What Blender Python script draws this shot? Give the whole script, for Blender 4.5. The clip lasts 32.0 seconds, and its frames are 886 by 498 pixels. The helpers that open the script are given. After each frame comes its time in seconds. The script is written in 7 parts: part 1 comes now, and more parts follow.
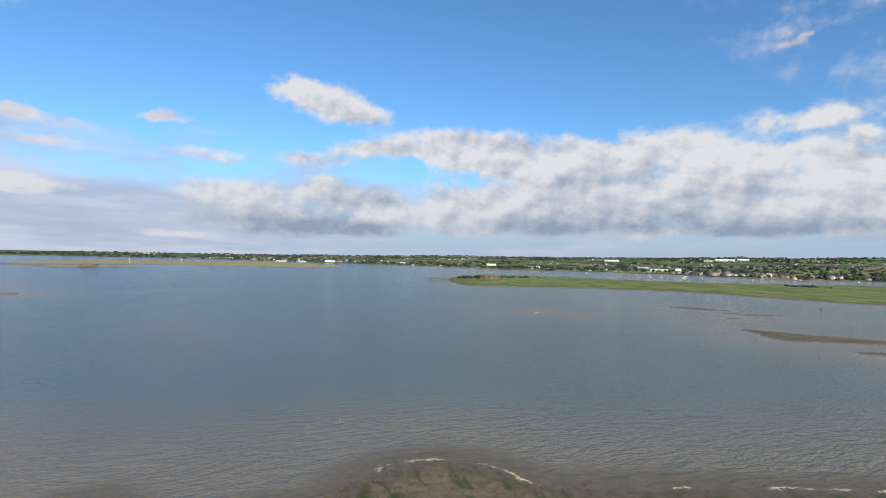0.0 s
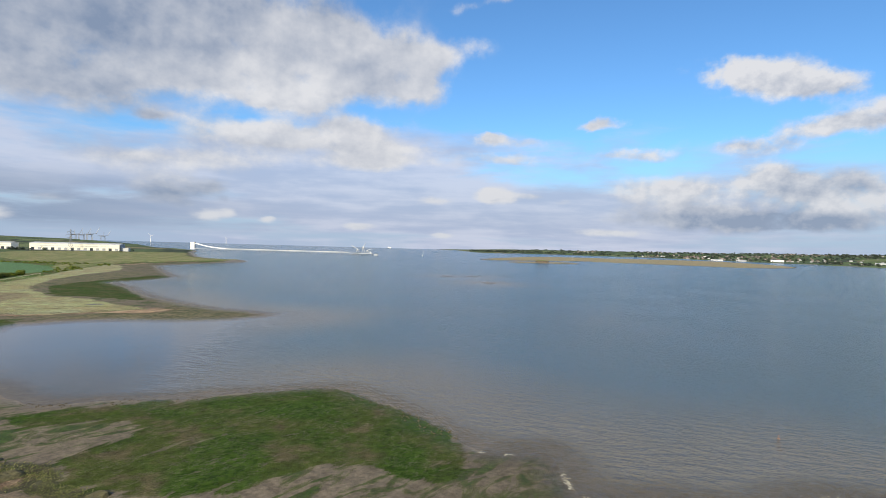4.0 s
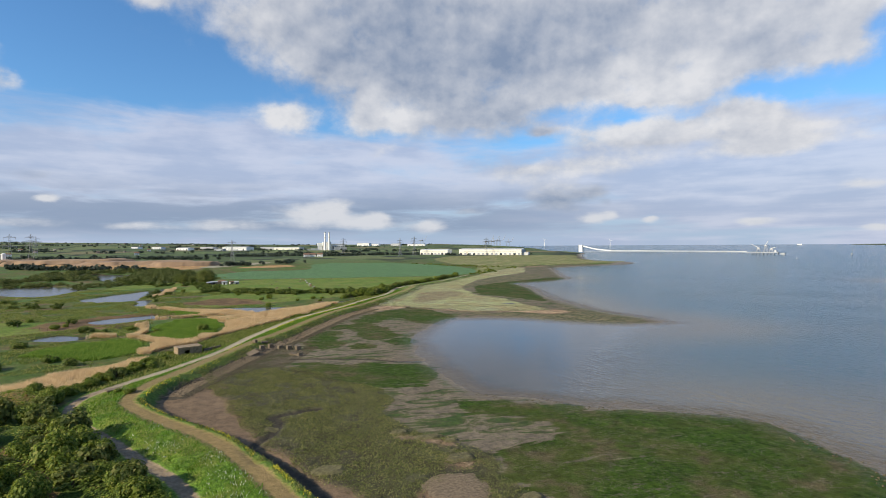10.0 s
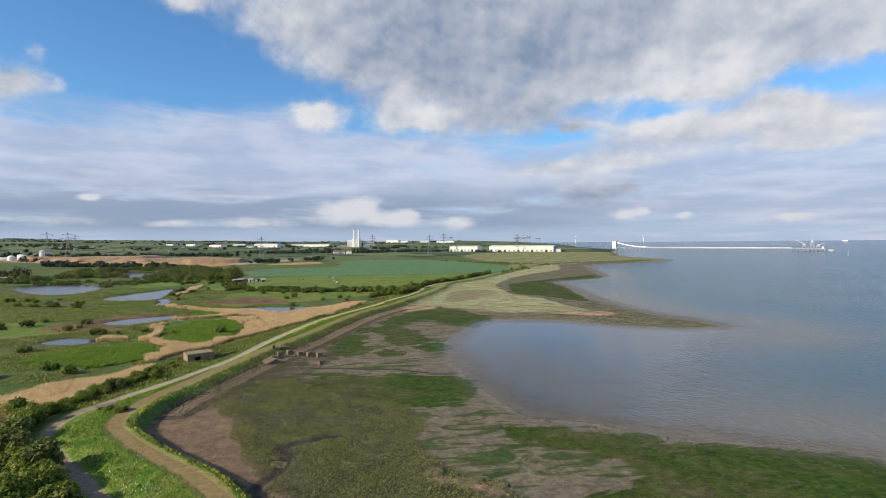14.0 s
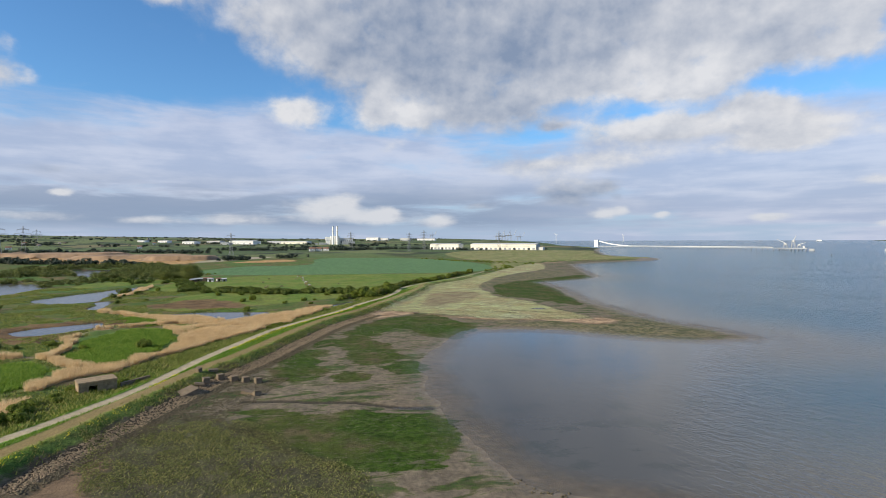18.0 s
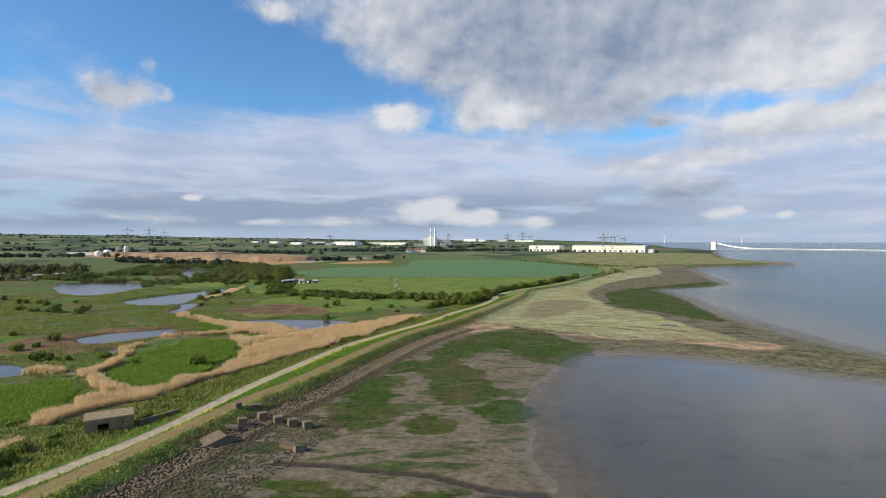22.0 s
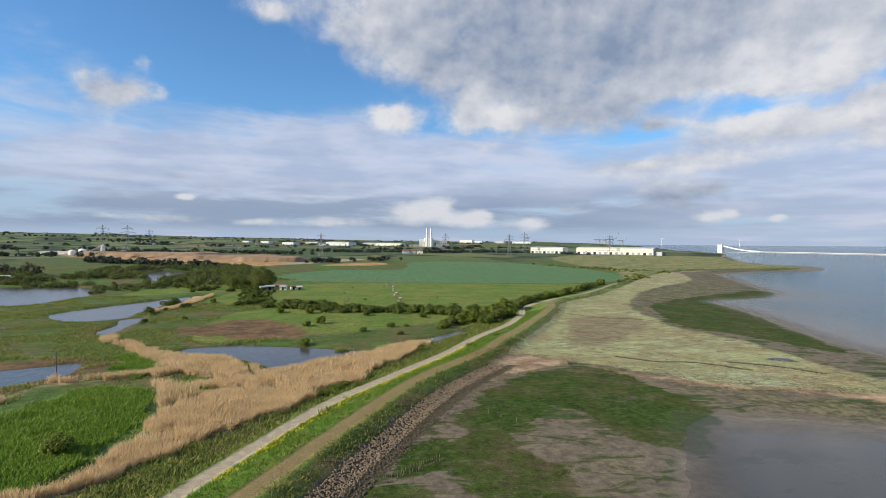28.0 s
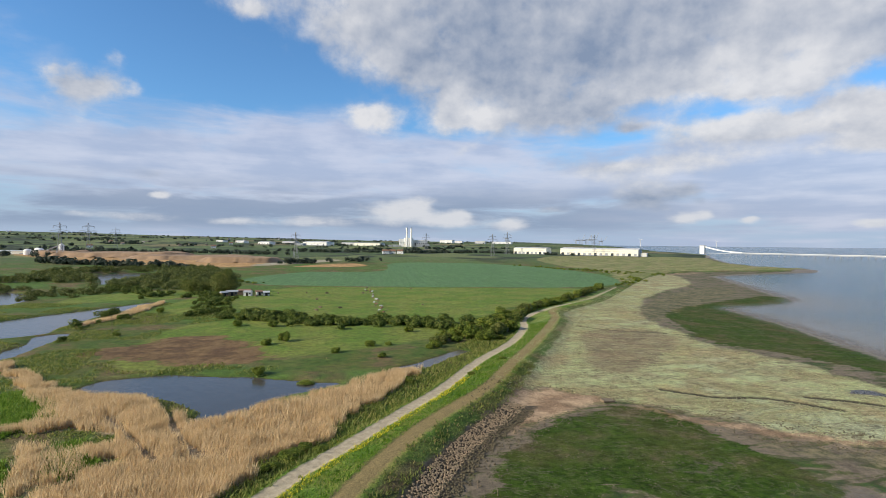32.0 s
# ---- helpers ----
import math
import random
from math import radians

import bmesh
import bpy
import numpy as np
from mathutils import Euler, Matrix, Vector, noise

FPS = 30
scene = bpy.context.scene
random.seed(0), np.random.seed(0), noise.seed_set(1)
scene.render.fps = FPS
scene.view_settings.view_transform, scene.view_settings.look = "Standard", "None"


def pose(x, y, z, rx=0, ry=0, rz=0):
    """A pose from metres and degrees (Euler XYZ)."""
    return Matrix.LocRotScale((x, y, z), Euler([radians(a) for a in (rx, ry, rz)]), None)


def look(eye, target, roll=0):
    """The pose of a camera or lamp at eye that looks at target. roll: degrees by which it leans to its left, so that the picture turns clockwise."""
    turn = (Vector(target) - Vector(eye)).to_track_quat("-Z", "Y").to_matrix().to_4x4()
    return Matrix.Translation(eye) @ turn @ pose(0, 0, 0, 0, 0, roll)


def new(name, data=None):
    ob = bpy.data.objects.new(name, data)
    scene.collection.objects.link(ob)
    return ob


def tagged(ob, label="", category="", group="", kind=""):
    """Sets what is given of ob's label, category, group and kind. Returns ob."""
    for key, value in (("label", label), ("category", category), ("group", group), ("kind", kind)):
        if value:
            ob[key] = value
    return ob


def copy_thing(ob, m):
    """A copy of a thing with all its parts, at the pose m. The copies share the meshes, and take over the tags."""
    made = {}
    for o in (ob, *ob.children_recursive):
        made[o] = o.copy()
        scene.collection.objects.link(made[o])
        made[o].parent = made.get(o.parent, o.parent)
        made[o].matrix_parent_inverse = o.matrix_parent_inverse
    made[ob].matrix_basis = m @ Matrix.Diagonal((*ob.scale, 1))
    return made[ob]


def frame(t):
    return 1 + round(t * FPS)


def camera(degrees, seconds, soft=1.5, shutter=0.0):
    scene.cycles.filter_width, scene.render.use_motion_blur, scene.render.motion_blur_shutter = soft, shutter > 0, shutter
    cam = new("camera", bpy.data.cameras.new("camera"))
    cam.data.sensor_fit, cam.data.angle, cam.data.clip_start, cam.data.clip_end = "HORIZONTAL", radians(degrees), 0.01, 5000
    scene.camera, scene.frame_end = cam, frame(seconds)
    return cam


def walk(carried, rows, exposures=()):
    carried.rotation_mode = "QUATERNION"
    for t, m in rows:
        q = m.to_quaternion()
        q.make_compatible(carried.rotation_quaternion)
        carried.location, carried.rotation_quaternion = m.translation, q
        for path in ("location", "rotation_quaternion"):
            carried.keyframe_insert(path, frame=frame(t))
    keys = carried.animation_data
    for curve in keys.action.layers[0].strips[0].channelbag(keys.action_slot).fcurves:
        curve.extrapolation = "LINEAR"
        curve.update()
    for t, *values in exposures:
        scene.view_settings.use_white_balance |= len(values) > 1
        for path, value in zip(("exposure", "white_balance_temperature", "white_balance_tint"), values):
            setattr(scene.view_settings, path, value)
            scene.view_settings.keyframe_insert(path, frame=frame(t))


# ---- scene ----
cam = camera(78.7, 32.0, 0.8)
PATH = [
    (0, (-8.085, -104.859, 32.503), (-6.106, -105.144, 32.541), 1.5),
    (0.5, (-8.841, -105.317, 32.515), (-6.854, -105.549, 32.551), 1.5),
    (1, (-9.611, -105.724, 32.532), (-7.616, -105.859, 32.565), 1.6),
    (1.5, (-10.394, -106.041, 32.553), (-8.395, -106.047, 32.582), 1.6),
    (2, (-11.179, -106.312, 32.579), (-9.187, -106.133, 32.602), 1.6),
    (2.5, (-11.944, -106.593, 32.605), (-9.982, -106.202, 32.621), 1.6),
    (3, (-12.638, -106.864, 32.64), (-10.741, -106.229, 32.648), 1.7),
    (3.5, (-13.262, -107.053, 32.704), (-11.47, -106.165, 32.704), 1.7),
    (4, (-13.793, -107.137, 32.792), (-12.162, -105.979, 32.781), 1.6),
    (4.5, (-14.172, -107.142, 32.9), (-12.76, -105.726, 32.879), 1.6),
    (6.5, (-14.848, -106.914, 33.842), (-14.157, -105.037, 33.812), 0.5),
    (7, (-14.915, -106.746, 33.907), (-14.249, -104.86, 33.876), 0.4),
    (7.5, (-14.947, -106.321, 33.958), (-14.307, -104.427, 33.928), 0.3),
    (8, (-14.932, -105.545, 34.011), (-14.312, -103.644, 33.98), 0.2),
    (8.5, (-14.8, -104.401, 34.043), (-14.194, -102.495, 34.013), 0.1),
    (9, (-14.508, -102.922, 34.035), (-13.922, -101.01, 34.006), -0.1),
    (9.5, (-14.151, -101.13, 34.028), (-13.589, -99.211, 33.998), -0.3),
    (10, (-13.757, -99.138, 34.042), (-13.219, -97.211, 34.018), -0.3),
    (10.5, (-13.427, -97.223, 34.051), (-12.906, -95.293, 34.032), -0.5),
    (11, (-13.212, -95.451, 34.018), (-12.709, -93.515, 33.996), -0.4),
    (11.5, (-13.015, -93.639, 33.957), (-12.536, -91.697, 33.936), -0.4),
    (12, (-12.828, -91.593, 33.856), (-12.377, -89.644, 33.836), -0.4),
    (12.5, (-12.557, -89.154, 33.758), (-12.13, -87.201, 33.736), -0.4),
    (13, (-12.161, -86.356, 33.66), (-11.746, -84.4, 33.635), -0.4),
    (13.5, (-11.64, -83.284, 33.573), (-11.219, -81.329, 33.542), -0.4),
    (14, (-10.936, -79.993, 33.48), (-10.502, -78.041, 33.445), -0.4),
    (14.5, (-10.031, -76.507, 33.378), (-9.585, -74.558, 33.339), -0.4),
    (15, (-8.983, -72.787, 33.283), (-8.527, -70.84, 33.243), -0.3),
    (15.5, (-7.926, -68.938, 33.206), (-7.46, -66.994, 33.165), -0.4),
    (17.5, (-3.634, -52.841, 32.691), (-3.135, -50.904, 32.647), -0.3),
    (18, (-2.624, -48.753, 32.597), (-2.121, -46.818, 32.554), -0.1),
    (18.5, (-1.692, -44.677, 32.495), (-1.216, -42.735, 32.454), -0.0),
    (19, (-0.692, -40.591, 32.399), (-0.256, -38.639, 32.36), -0.0),
    (19.5, (0.294, -36.484, 32.303), (0.686, -34.523, 32.265), -0.0),
    (20, (1.185, -32.27, 32.192), (1.521, -30.299, 32.156), -0.0),
    (20.5, (1.953, -27.836, 32.079), (2.225, -25.855, 32.042), -0.1),
    (21, (2.599, -23.311, 32.0), (2.8, -21.321, 31.963), -0.1),
    (21.5, (3.109, -18.811, 31.959), (3.271, -16.818, 31.921), -0.0),
    (22, (3.463, -14.378, 31.932), (3.611, -12.384, 31.895), 0.0),
    (22.5, (3.72, -9.963, 31.902), (3.858, -7.968, 31.865), 0.1),
    (23, (3.862, -5.505, 31.862), (3.992, -3.509, 31.822), 0.1),
    (23.5, (3.983, -0.895, 31.84), (4.109, 1.101, 31.799), 0.1),
    (24, (4.013, 3.844, 31.831), (4.136, 5.839, 31.789), 0.2),
    (24.5, (3.879, 8.665, 31.797), (4.002, 10.661, 31.755), 0.2),
    (25, (3.486, 13.547, 31.756), (3.611, 15.542, 31.716), 0.3),
    (25.5, (2.964, 18.368, 31.696), (3.091, 20.363, 31.656), 0.3),
    (27.5, (0.396, 37.176, 31.218), (0.542, 39.17, 31.184), 0.4),
    (28, (-0.077, 41.925, 31.161), (0.092, 43.918, 31.128), 0.4),
    (28.5, (-0.382, 46.82, 31.141), (-0.192, 48.81, 31.107), 0.4),
    (29, (-0.558, 51.847, 31.128), (-0.35, 53.836, 31.093), 0.2),
    (29.5, (-0.687, 56.672, 31.084), (-0.47, 58.66, 31.048), 0.2),
    (30, (-0.718, 61.143, 31.051), (-0.492, 63.13, 31.015), 0.3),
    (30.5, (-0.638, 65.256, 31.105), (-0.405, 67.242, 31.071), 0.4),
    (31, (-0.525, 69.002, 31.164), (-0.283, 70.987, 31.131), 0.4),
    (31.5, (-0.553, 72.29, 31.107), (-0.309, 74.275, 31.075), 0.5),
    (32, (-0.636, 75.313, 30.998), (-0.391, 77.298, 30.966), 0.6),
]
walk(cam, [(t, look(eye, aim, roll)) for t, eye, aim, roll in PATH])

# ---- world, sun, exposure ----
SUN_AZ, SUN_EL = radians(-106), radians(27)       # azimuth from +y towards +x


def net(tree):
    """A short hand for nodes: returns a function that adds a node and links or sets its inputs."""
    def add(kind, *ins, out=0, **props):
        node = tree.nodes.new(kind)
        for k, v in props.items():
            if k == "operation":
                node.operation = v
            elif k == "data_type":
                node.data_type = v
            elif k == "blend_type":
                node.blend_type = v
            elif k == "attribute_name":
                node.attribute_name = v
            elif k == "clamp":
                node.use_clamp = v
            elif k == "kind":
                node.noise_type = v
            elif k == "sky_type":
                node.sky_type = v
            elif k == "interp":
                node.interpolation_type = v
            elif k == "feature":
                node.feature = v
            elif k == "tree":
                node.node_tree = v
        for key, v in ins:
            if isinstance(v, bpy.types.NodeSocket):
                tree.links.new(v, node.inputs[key])
            elif v is not None:
                node.inputs[key].default_value = v
        return node.outputs[out]
    return add


class Net:
    def __init__(self, tree):
        self.tree, self.add = tree, net(tree)

    def math(self, op, a, b=None, c=None, clamp=False):
        return self.add("ShaderNodeMath", *[(i, v) for i, v in enumerate((a, b, c)) if v is not None], operation=op, clamp=clamp)

    def vec(self, op, a, b=None, c=None, out=0):
        return self.add("ShaderNodeVectorMath", *[(i, v) for i, v in enumerate((a, b, c)) if v is not None], operation=op, out=out)

    def noise(self, vector, scale, detail=4.0, rough=0.55, lac=2.0, dist=0.0, out=0):
        return self.add("ShaderNodeTexNoise", ("Vector", vector), ("Scale", scale), ("Detail", detail), ("Roughness", rough), ("Lacunarity", lac), ("Distortion", dist), out=out)

    def span(self, v, a, b, c=0.0, d=1.0, interp="SMOOTHSTEP"):
        return self.add("ShaderNodeMapRange", (0, v), (1, a), (2, b), (3, c), (4, d), interp=interp)

    def mix(self, f, a, b, blend="MIX"):
        node = self.tree.nodes.new("ShaderNodeMix")
        node.data_type, node.blend_type = "RGBA", blend
        for k, v in ((0, f), (6, a), (7, b)):
            if isinstance(v, bpy.types.NodeSocket):
                self.tree.links.new(v, node.inputs[k])
            else:
                node.inputs[k].default_value = (*v, 1) if isinstance(v, tuple) and len(v) == 3 else v
        return node.outputs[2]

    def attr(self, name):
        return self.add("ShaderNodeAttribute", attribute_name=name, out=2)


# Clouds: azimuth, elevation, half width, half height (degrees), strength, tone (1 sunlit, -1 shaded).
CLOUDS_LAND = [(7.6, 22.6, 13.6, 2.9, 1, -0.2), (2.9, 19.8, 7.0, 2.3, 0.8, 0), (15.3, 20.6, 11.6, 4.0, 1, -0.5), (13.5, 16.4, 7.7, 3.2, 0.9, -0.5), (19.5, 13.2, 6.4, 1.8, 0.9, -0.6),
    (28.0, 19.9, 11.3, 3.9, 1, -0.3), (32.4, 17.0, 7.5, 2.0, 0.9, 0.15), (10.0, 13.4, 3.6, 1.6, 0.95, 1), (23.8, 14.8, 1.9, 0.9, 0.5, 0.9), (0.0, 12.5, 3.0, 1.3, 0.95, 0.8),
    (8.8, 9.3, 1.3, 0.9, 0.5, 0.3), (37.2, 17.3, 5.0, 1.0, -1.35, 0), (38.0, 14.9, 5.6, 1.3, 0.8, 0.4), (26.4, 11.5, 1.3, 0.4, 0.5, -1), (40.8, 18.8, 5.7, 2.8, 0.8, -0.2)]
CLOUDS_BAND = [(38.0, 11.1, 8.5, 0.9, 0.6, 0.3), (44.8, 11.6, 3.3, 1.0, 0.65, 0.5), (47.7, 9.1, 4.5, 0.9, 0.55, 0.2), (35.0, 9.7, 5.4, 0.7, 0.5, 0), (28.6, 7.7, 6.9, 1.0, 0.65, 0.5),
    (23.0, 7.2, 5.1, 0.8, 0.4, 0.2), (27.5, 5.8, 4.9, 0.7, 0.4, 0), (27.8, 4.3, 2.9, 0.9, 0.9, -1), (31.1, 5.3, 1.3, 0.7, 0.7, -1), (18.6, 3.3, 1.7, 0.4, 0.5, -1),
    (32.7, 3.9, 0.8, 0.4, 0.5, -0.8), (-24.8, 13.0, 2.5, 1.2, 0.95, 0.3), (-24.0, 15.7, 1.2, 0.6, 0.45, 0.5), (-13.1, 21.1, 2.0, 0.7, 0.5, 0.3), (-28.0, 12.1, 1.8, 1.7, 0.7, 0.3)]
CLOUDS_LOW = [(2.3, 2.7, 3.0, 1.1, 1, 1), (4.6, 3.6, 1.3, 0.6, 0.6, 1), (7.6, 2.0, 2.5, 0.7, 0.9, 0.8), (8.8, 2.5, 0.8, 0.5, 0.6, 1), (13.8, 1.9, 1.9, 0.7, 0.95, 1),
    (31.4, 2.3, 1.4, 0.5, 0.7, 0.7), (33.0, 2.7, 0.6, 0.4, 0.7, 1), (36.3, 2.0, 0.7, 0.3, 0.85, 1), (45.4, 1.8, 1.1, 0.3, 0.5, 0.6), (-20.5, 3.9, 0.8, 0.3, 1.1, 1),
    (-23.7, 2.0, 4.5, 0.4, 0.55, 0.3), (-13.8, 1.7, 2.2, 0.3, 0.7, 0.8), (-6.1, 1.8, 3.8, 0.5, 0.6, 0.4), (-21.7, 6.0, 3.0, 0.5, 0.4, -0.6), (-11.8, 4.7, 6.2, 0.5, 0.4, -0.6)]
CLOUDS_JETTY = [(45.5, 18.9, 7.7, 2.2, 0.95, 0.4), (51.5, 16.0, 3.0, 1.6, 0.8, 0.1), (55.0, 19.6, 3.0, 1.3, 0.6, 0.3), (41.0, 15.8, 5.2, 1.6, 0.8, 0.4), (57.8, 23.9, 2.5, 0.5, 0.45, 0.4),
    (41.1, 10.9, 8.7, 1.1, 0.65, 0.4), (46.4, 8.6, 8.9, 0.7, 0.65, 0.3), (49.3, 10.1, 4.8, 0.6, 0.4, 0.3), (71.7, 12.7, 3.2, 0.5, 0.5, 0.3), (59.4, 11.4, 1.3, 0.5, 0.6, 0.5),
    (62.4, 10.8, 3.5, 0.5, 0.4, 0.2), (52.7, 4.8, 2.1, 0.5, 0.7, 0.6), (60.1, 5.7, 1.3, 0.7, 0.85, 0.8), (46.0, 2.0, 2.0, 0.3, 0.45, 0.7), (54.9, 1.1, 1.1, 0.3, 0.85, 0.9)]
CLOUDS_PUFFS = [(82.5, 17.0, 1.6, 1.0, 0.95, 0.9), (85.7, 15.4, 3.5, 1.3, 0.95, 0.5), (89.2, 14.6, 3.6, 0.8, 0.7, 0.3), (59.2, 11.5, 1.1, 0.4, 0.7, 0.5), (70.7, 12.8, 1.5, 0.5, 0.5, 0.4),
    (63.9, 11.2, 1.9, 0.4, 0.4, 0.3), (60.8, 9.5, 3.2, 0.4, 0.6, 0.4), (73.0, 9.5, 4.1, 0.5, 0.7, 0.4), (60.0, 5.6, 1.5, 0.7, 0.95, 0.8), (63.7, 5.5, 1.4, 0.4, 0.5, 0.4),
    (67.1, 4.8, 1.5, 0.4, 0.5, 0.5), (71.3, 1.7, 2.9, 0.3, 0.95, 0.9), (132.9, 13.4, 5.7, 0.8, 0.75, 0.5), (136.8, 11.1, 0.9, 0.6, 0.95, 0.9), (132.2, 19.6, 0.9, 0.3, 0.6, 0.6)]
CLOUDS_TOPS = [(83.9, 10.0, 3.5, 0.7, 0.75, 0.5), (89.9, 11.0, 3.7, 0.7, 0.75, 0.5), (98.3, 12.0, 5.5, 1.3, 1, 0.6), (101.9, 10.8, 5.3, 1.2, 1, 0.2), (107.2, 10.7, 3.6, 1.4, 1, 0.5),
    (114.1, 11.4, 4.3, 1.3, 1, 0.7), (120.5, 11.0, 3.6, 1.3, 1, 0.7), (125.0, 10.9, 2.9, 1.1, 1, 0.9), (130.9, 10.0, 3.0, 1.2, 1, 1), (135.3, 8.5, 2.7, 0.9, 1, 0.8),
    (78.8, 5.9, 6.1, 1.3, 1, 0.6), (85.1, 7.5, 1.8, 0.8, 0.8, 1), (89.5, 6.2, 3.7, 1.2, 0.9, -0.3), (97.0, 5.0, 6.0, 1.4, 1, 0.9), (106.7, 7.0, 2.4, 0.8, 0.5, 0.5)]
CLOUDS_BASES = [(110.8, 7.0, 9.8, 2.1, 1, 0), (121.6, 7.1, 8.5, 2.3, 1, 0.3), (131.8, 6.8, 6.5, 2.1, 1, 0.4), (121.7, 4.9, 7.1, 1.0, 1, -0.3), (80.5, 3.4, 7.3, 1.0, 1, -0.9),
    (87.2, 2.9, 5.4, 0.7, 1, -1), (105.1, 3.6, 7.5, 0.8, 1, -0.8), (119.1, 3.6, 8.3, 0.7, 1, -0.9), (132.2, 3.5, 6.4, 0.6, 1, -0.9), (140.0, 6.3, 3.8, 2.7, 1, 0.2),
    (147.6, 5.4, 4.6, 2.3, 0.9, 0)]
VEIL = [(-12.7, 9.2, 22.1, 2.9, 0.75, 0), (-14.2, 4.9, 26.6, 2.1, 0.55, 0), (25.3, 7.1, 24.1, 2.8, 0.5, 0), (43.1, 9.8, 10.2, 3.0, 0.5, 0), (-16.4, 15.4, 7.8, 2.4, -0.5, 0),
    (-10.2, 19.1, 9.7, 2.9, -0.6, 0), (4.1, 15.1, 3.5, 2.2, -0.5, 0), (29.7, 10.6, 6.8, 0.7, -0.5, 0)]
VEIL_EAST = [(61.4, 3.2, 23.7, 3.0, 0.55, 0), (43.6, 5.9, 14.8, 2.3, 0.45, 0), (72.3, 20.9, 16.7, 4.3, -0.6, 0), (66.9, 14.4, 13.3, 2.2, -0.3, 0)]
VEIL_TOWN = [(64.6, 3.1, 14.3, 2.2, 0.6, 0), (61.5, 10.5, 9.5, 1.9, 0.25, 0), (104.7, 19.7, 33.9, 4.7, -0.7, 0)]
CLOUDS_BEHIND = [(-75, 25, 30, 10, 0.8, 0), (-120, 18, 40, 8, 0.6, 0), (-165, 30, 40, 12, 0.7, 0), (165, 22, 30, 8, 0.7, 0), (60, 55, 50, 12, 0.6, 0),
    (-60, 60, 60, 12, 0.5, 0), (150, 50, 40, 10, 0.6, 0), (15, 34, 30, 8, 0.8, -0.2)]
HEAPS = CLOUDS_LAND + CLOUDS_BAND + CLOUDS_LOW + CLOUDS_JETTY + CLOUDS_PUFFS + CLOUDS_TOPS + CLOUDS_BASES + CLOUDS_BEHIND
VEILS = VEIL + VEIL_EAST + VEIL_TOWN


def cloud_sum(n, q, banks):
    """Summed strength, and strength times tone, of soft banks at (azimuth, elevation, 0) in radians."""
    total = (0.0, 0.0, 0.0)
    for i, (az, el, wa, we, amp, tone) in enumerate(banks):
        if i and i % 16 == 0:
            q = n.vec("MULTIPLY_ADD", total, (1e-9, 1e-9, 0.0), q)
        s = (1 / radians(wa * 1.1), 1 / radians(we * 1.15), 0.0)
        v = n.vec("MULTIPLY_ADD", q, s, (-radians(az) * s[0], -radians(el) * s[1], 0.0))
        r2 = n.vec("DOT_PRODUCT", v, v, out=1)
        e = n.math("POWER", 0.40, r2)
        total = n.vec("MULTIPLY_ADD", e, (amp, amp * tone, 0.0), total)
    return n.add("ShaderNodeSeparateXYZ", (0, total), out=0), n.add("ShaderNodeSeparateXYZ", (0, total), out=1)


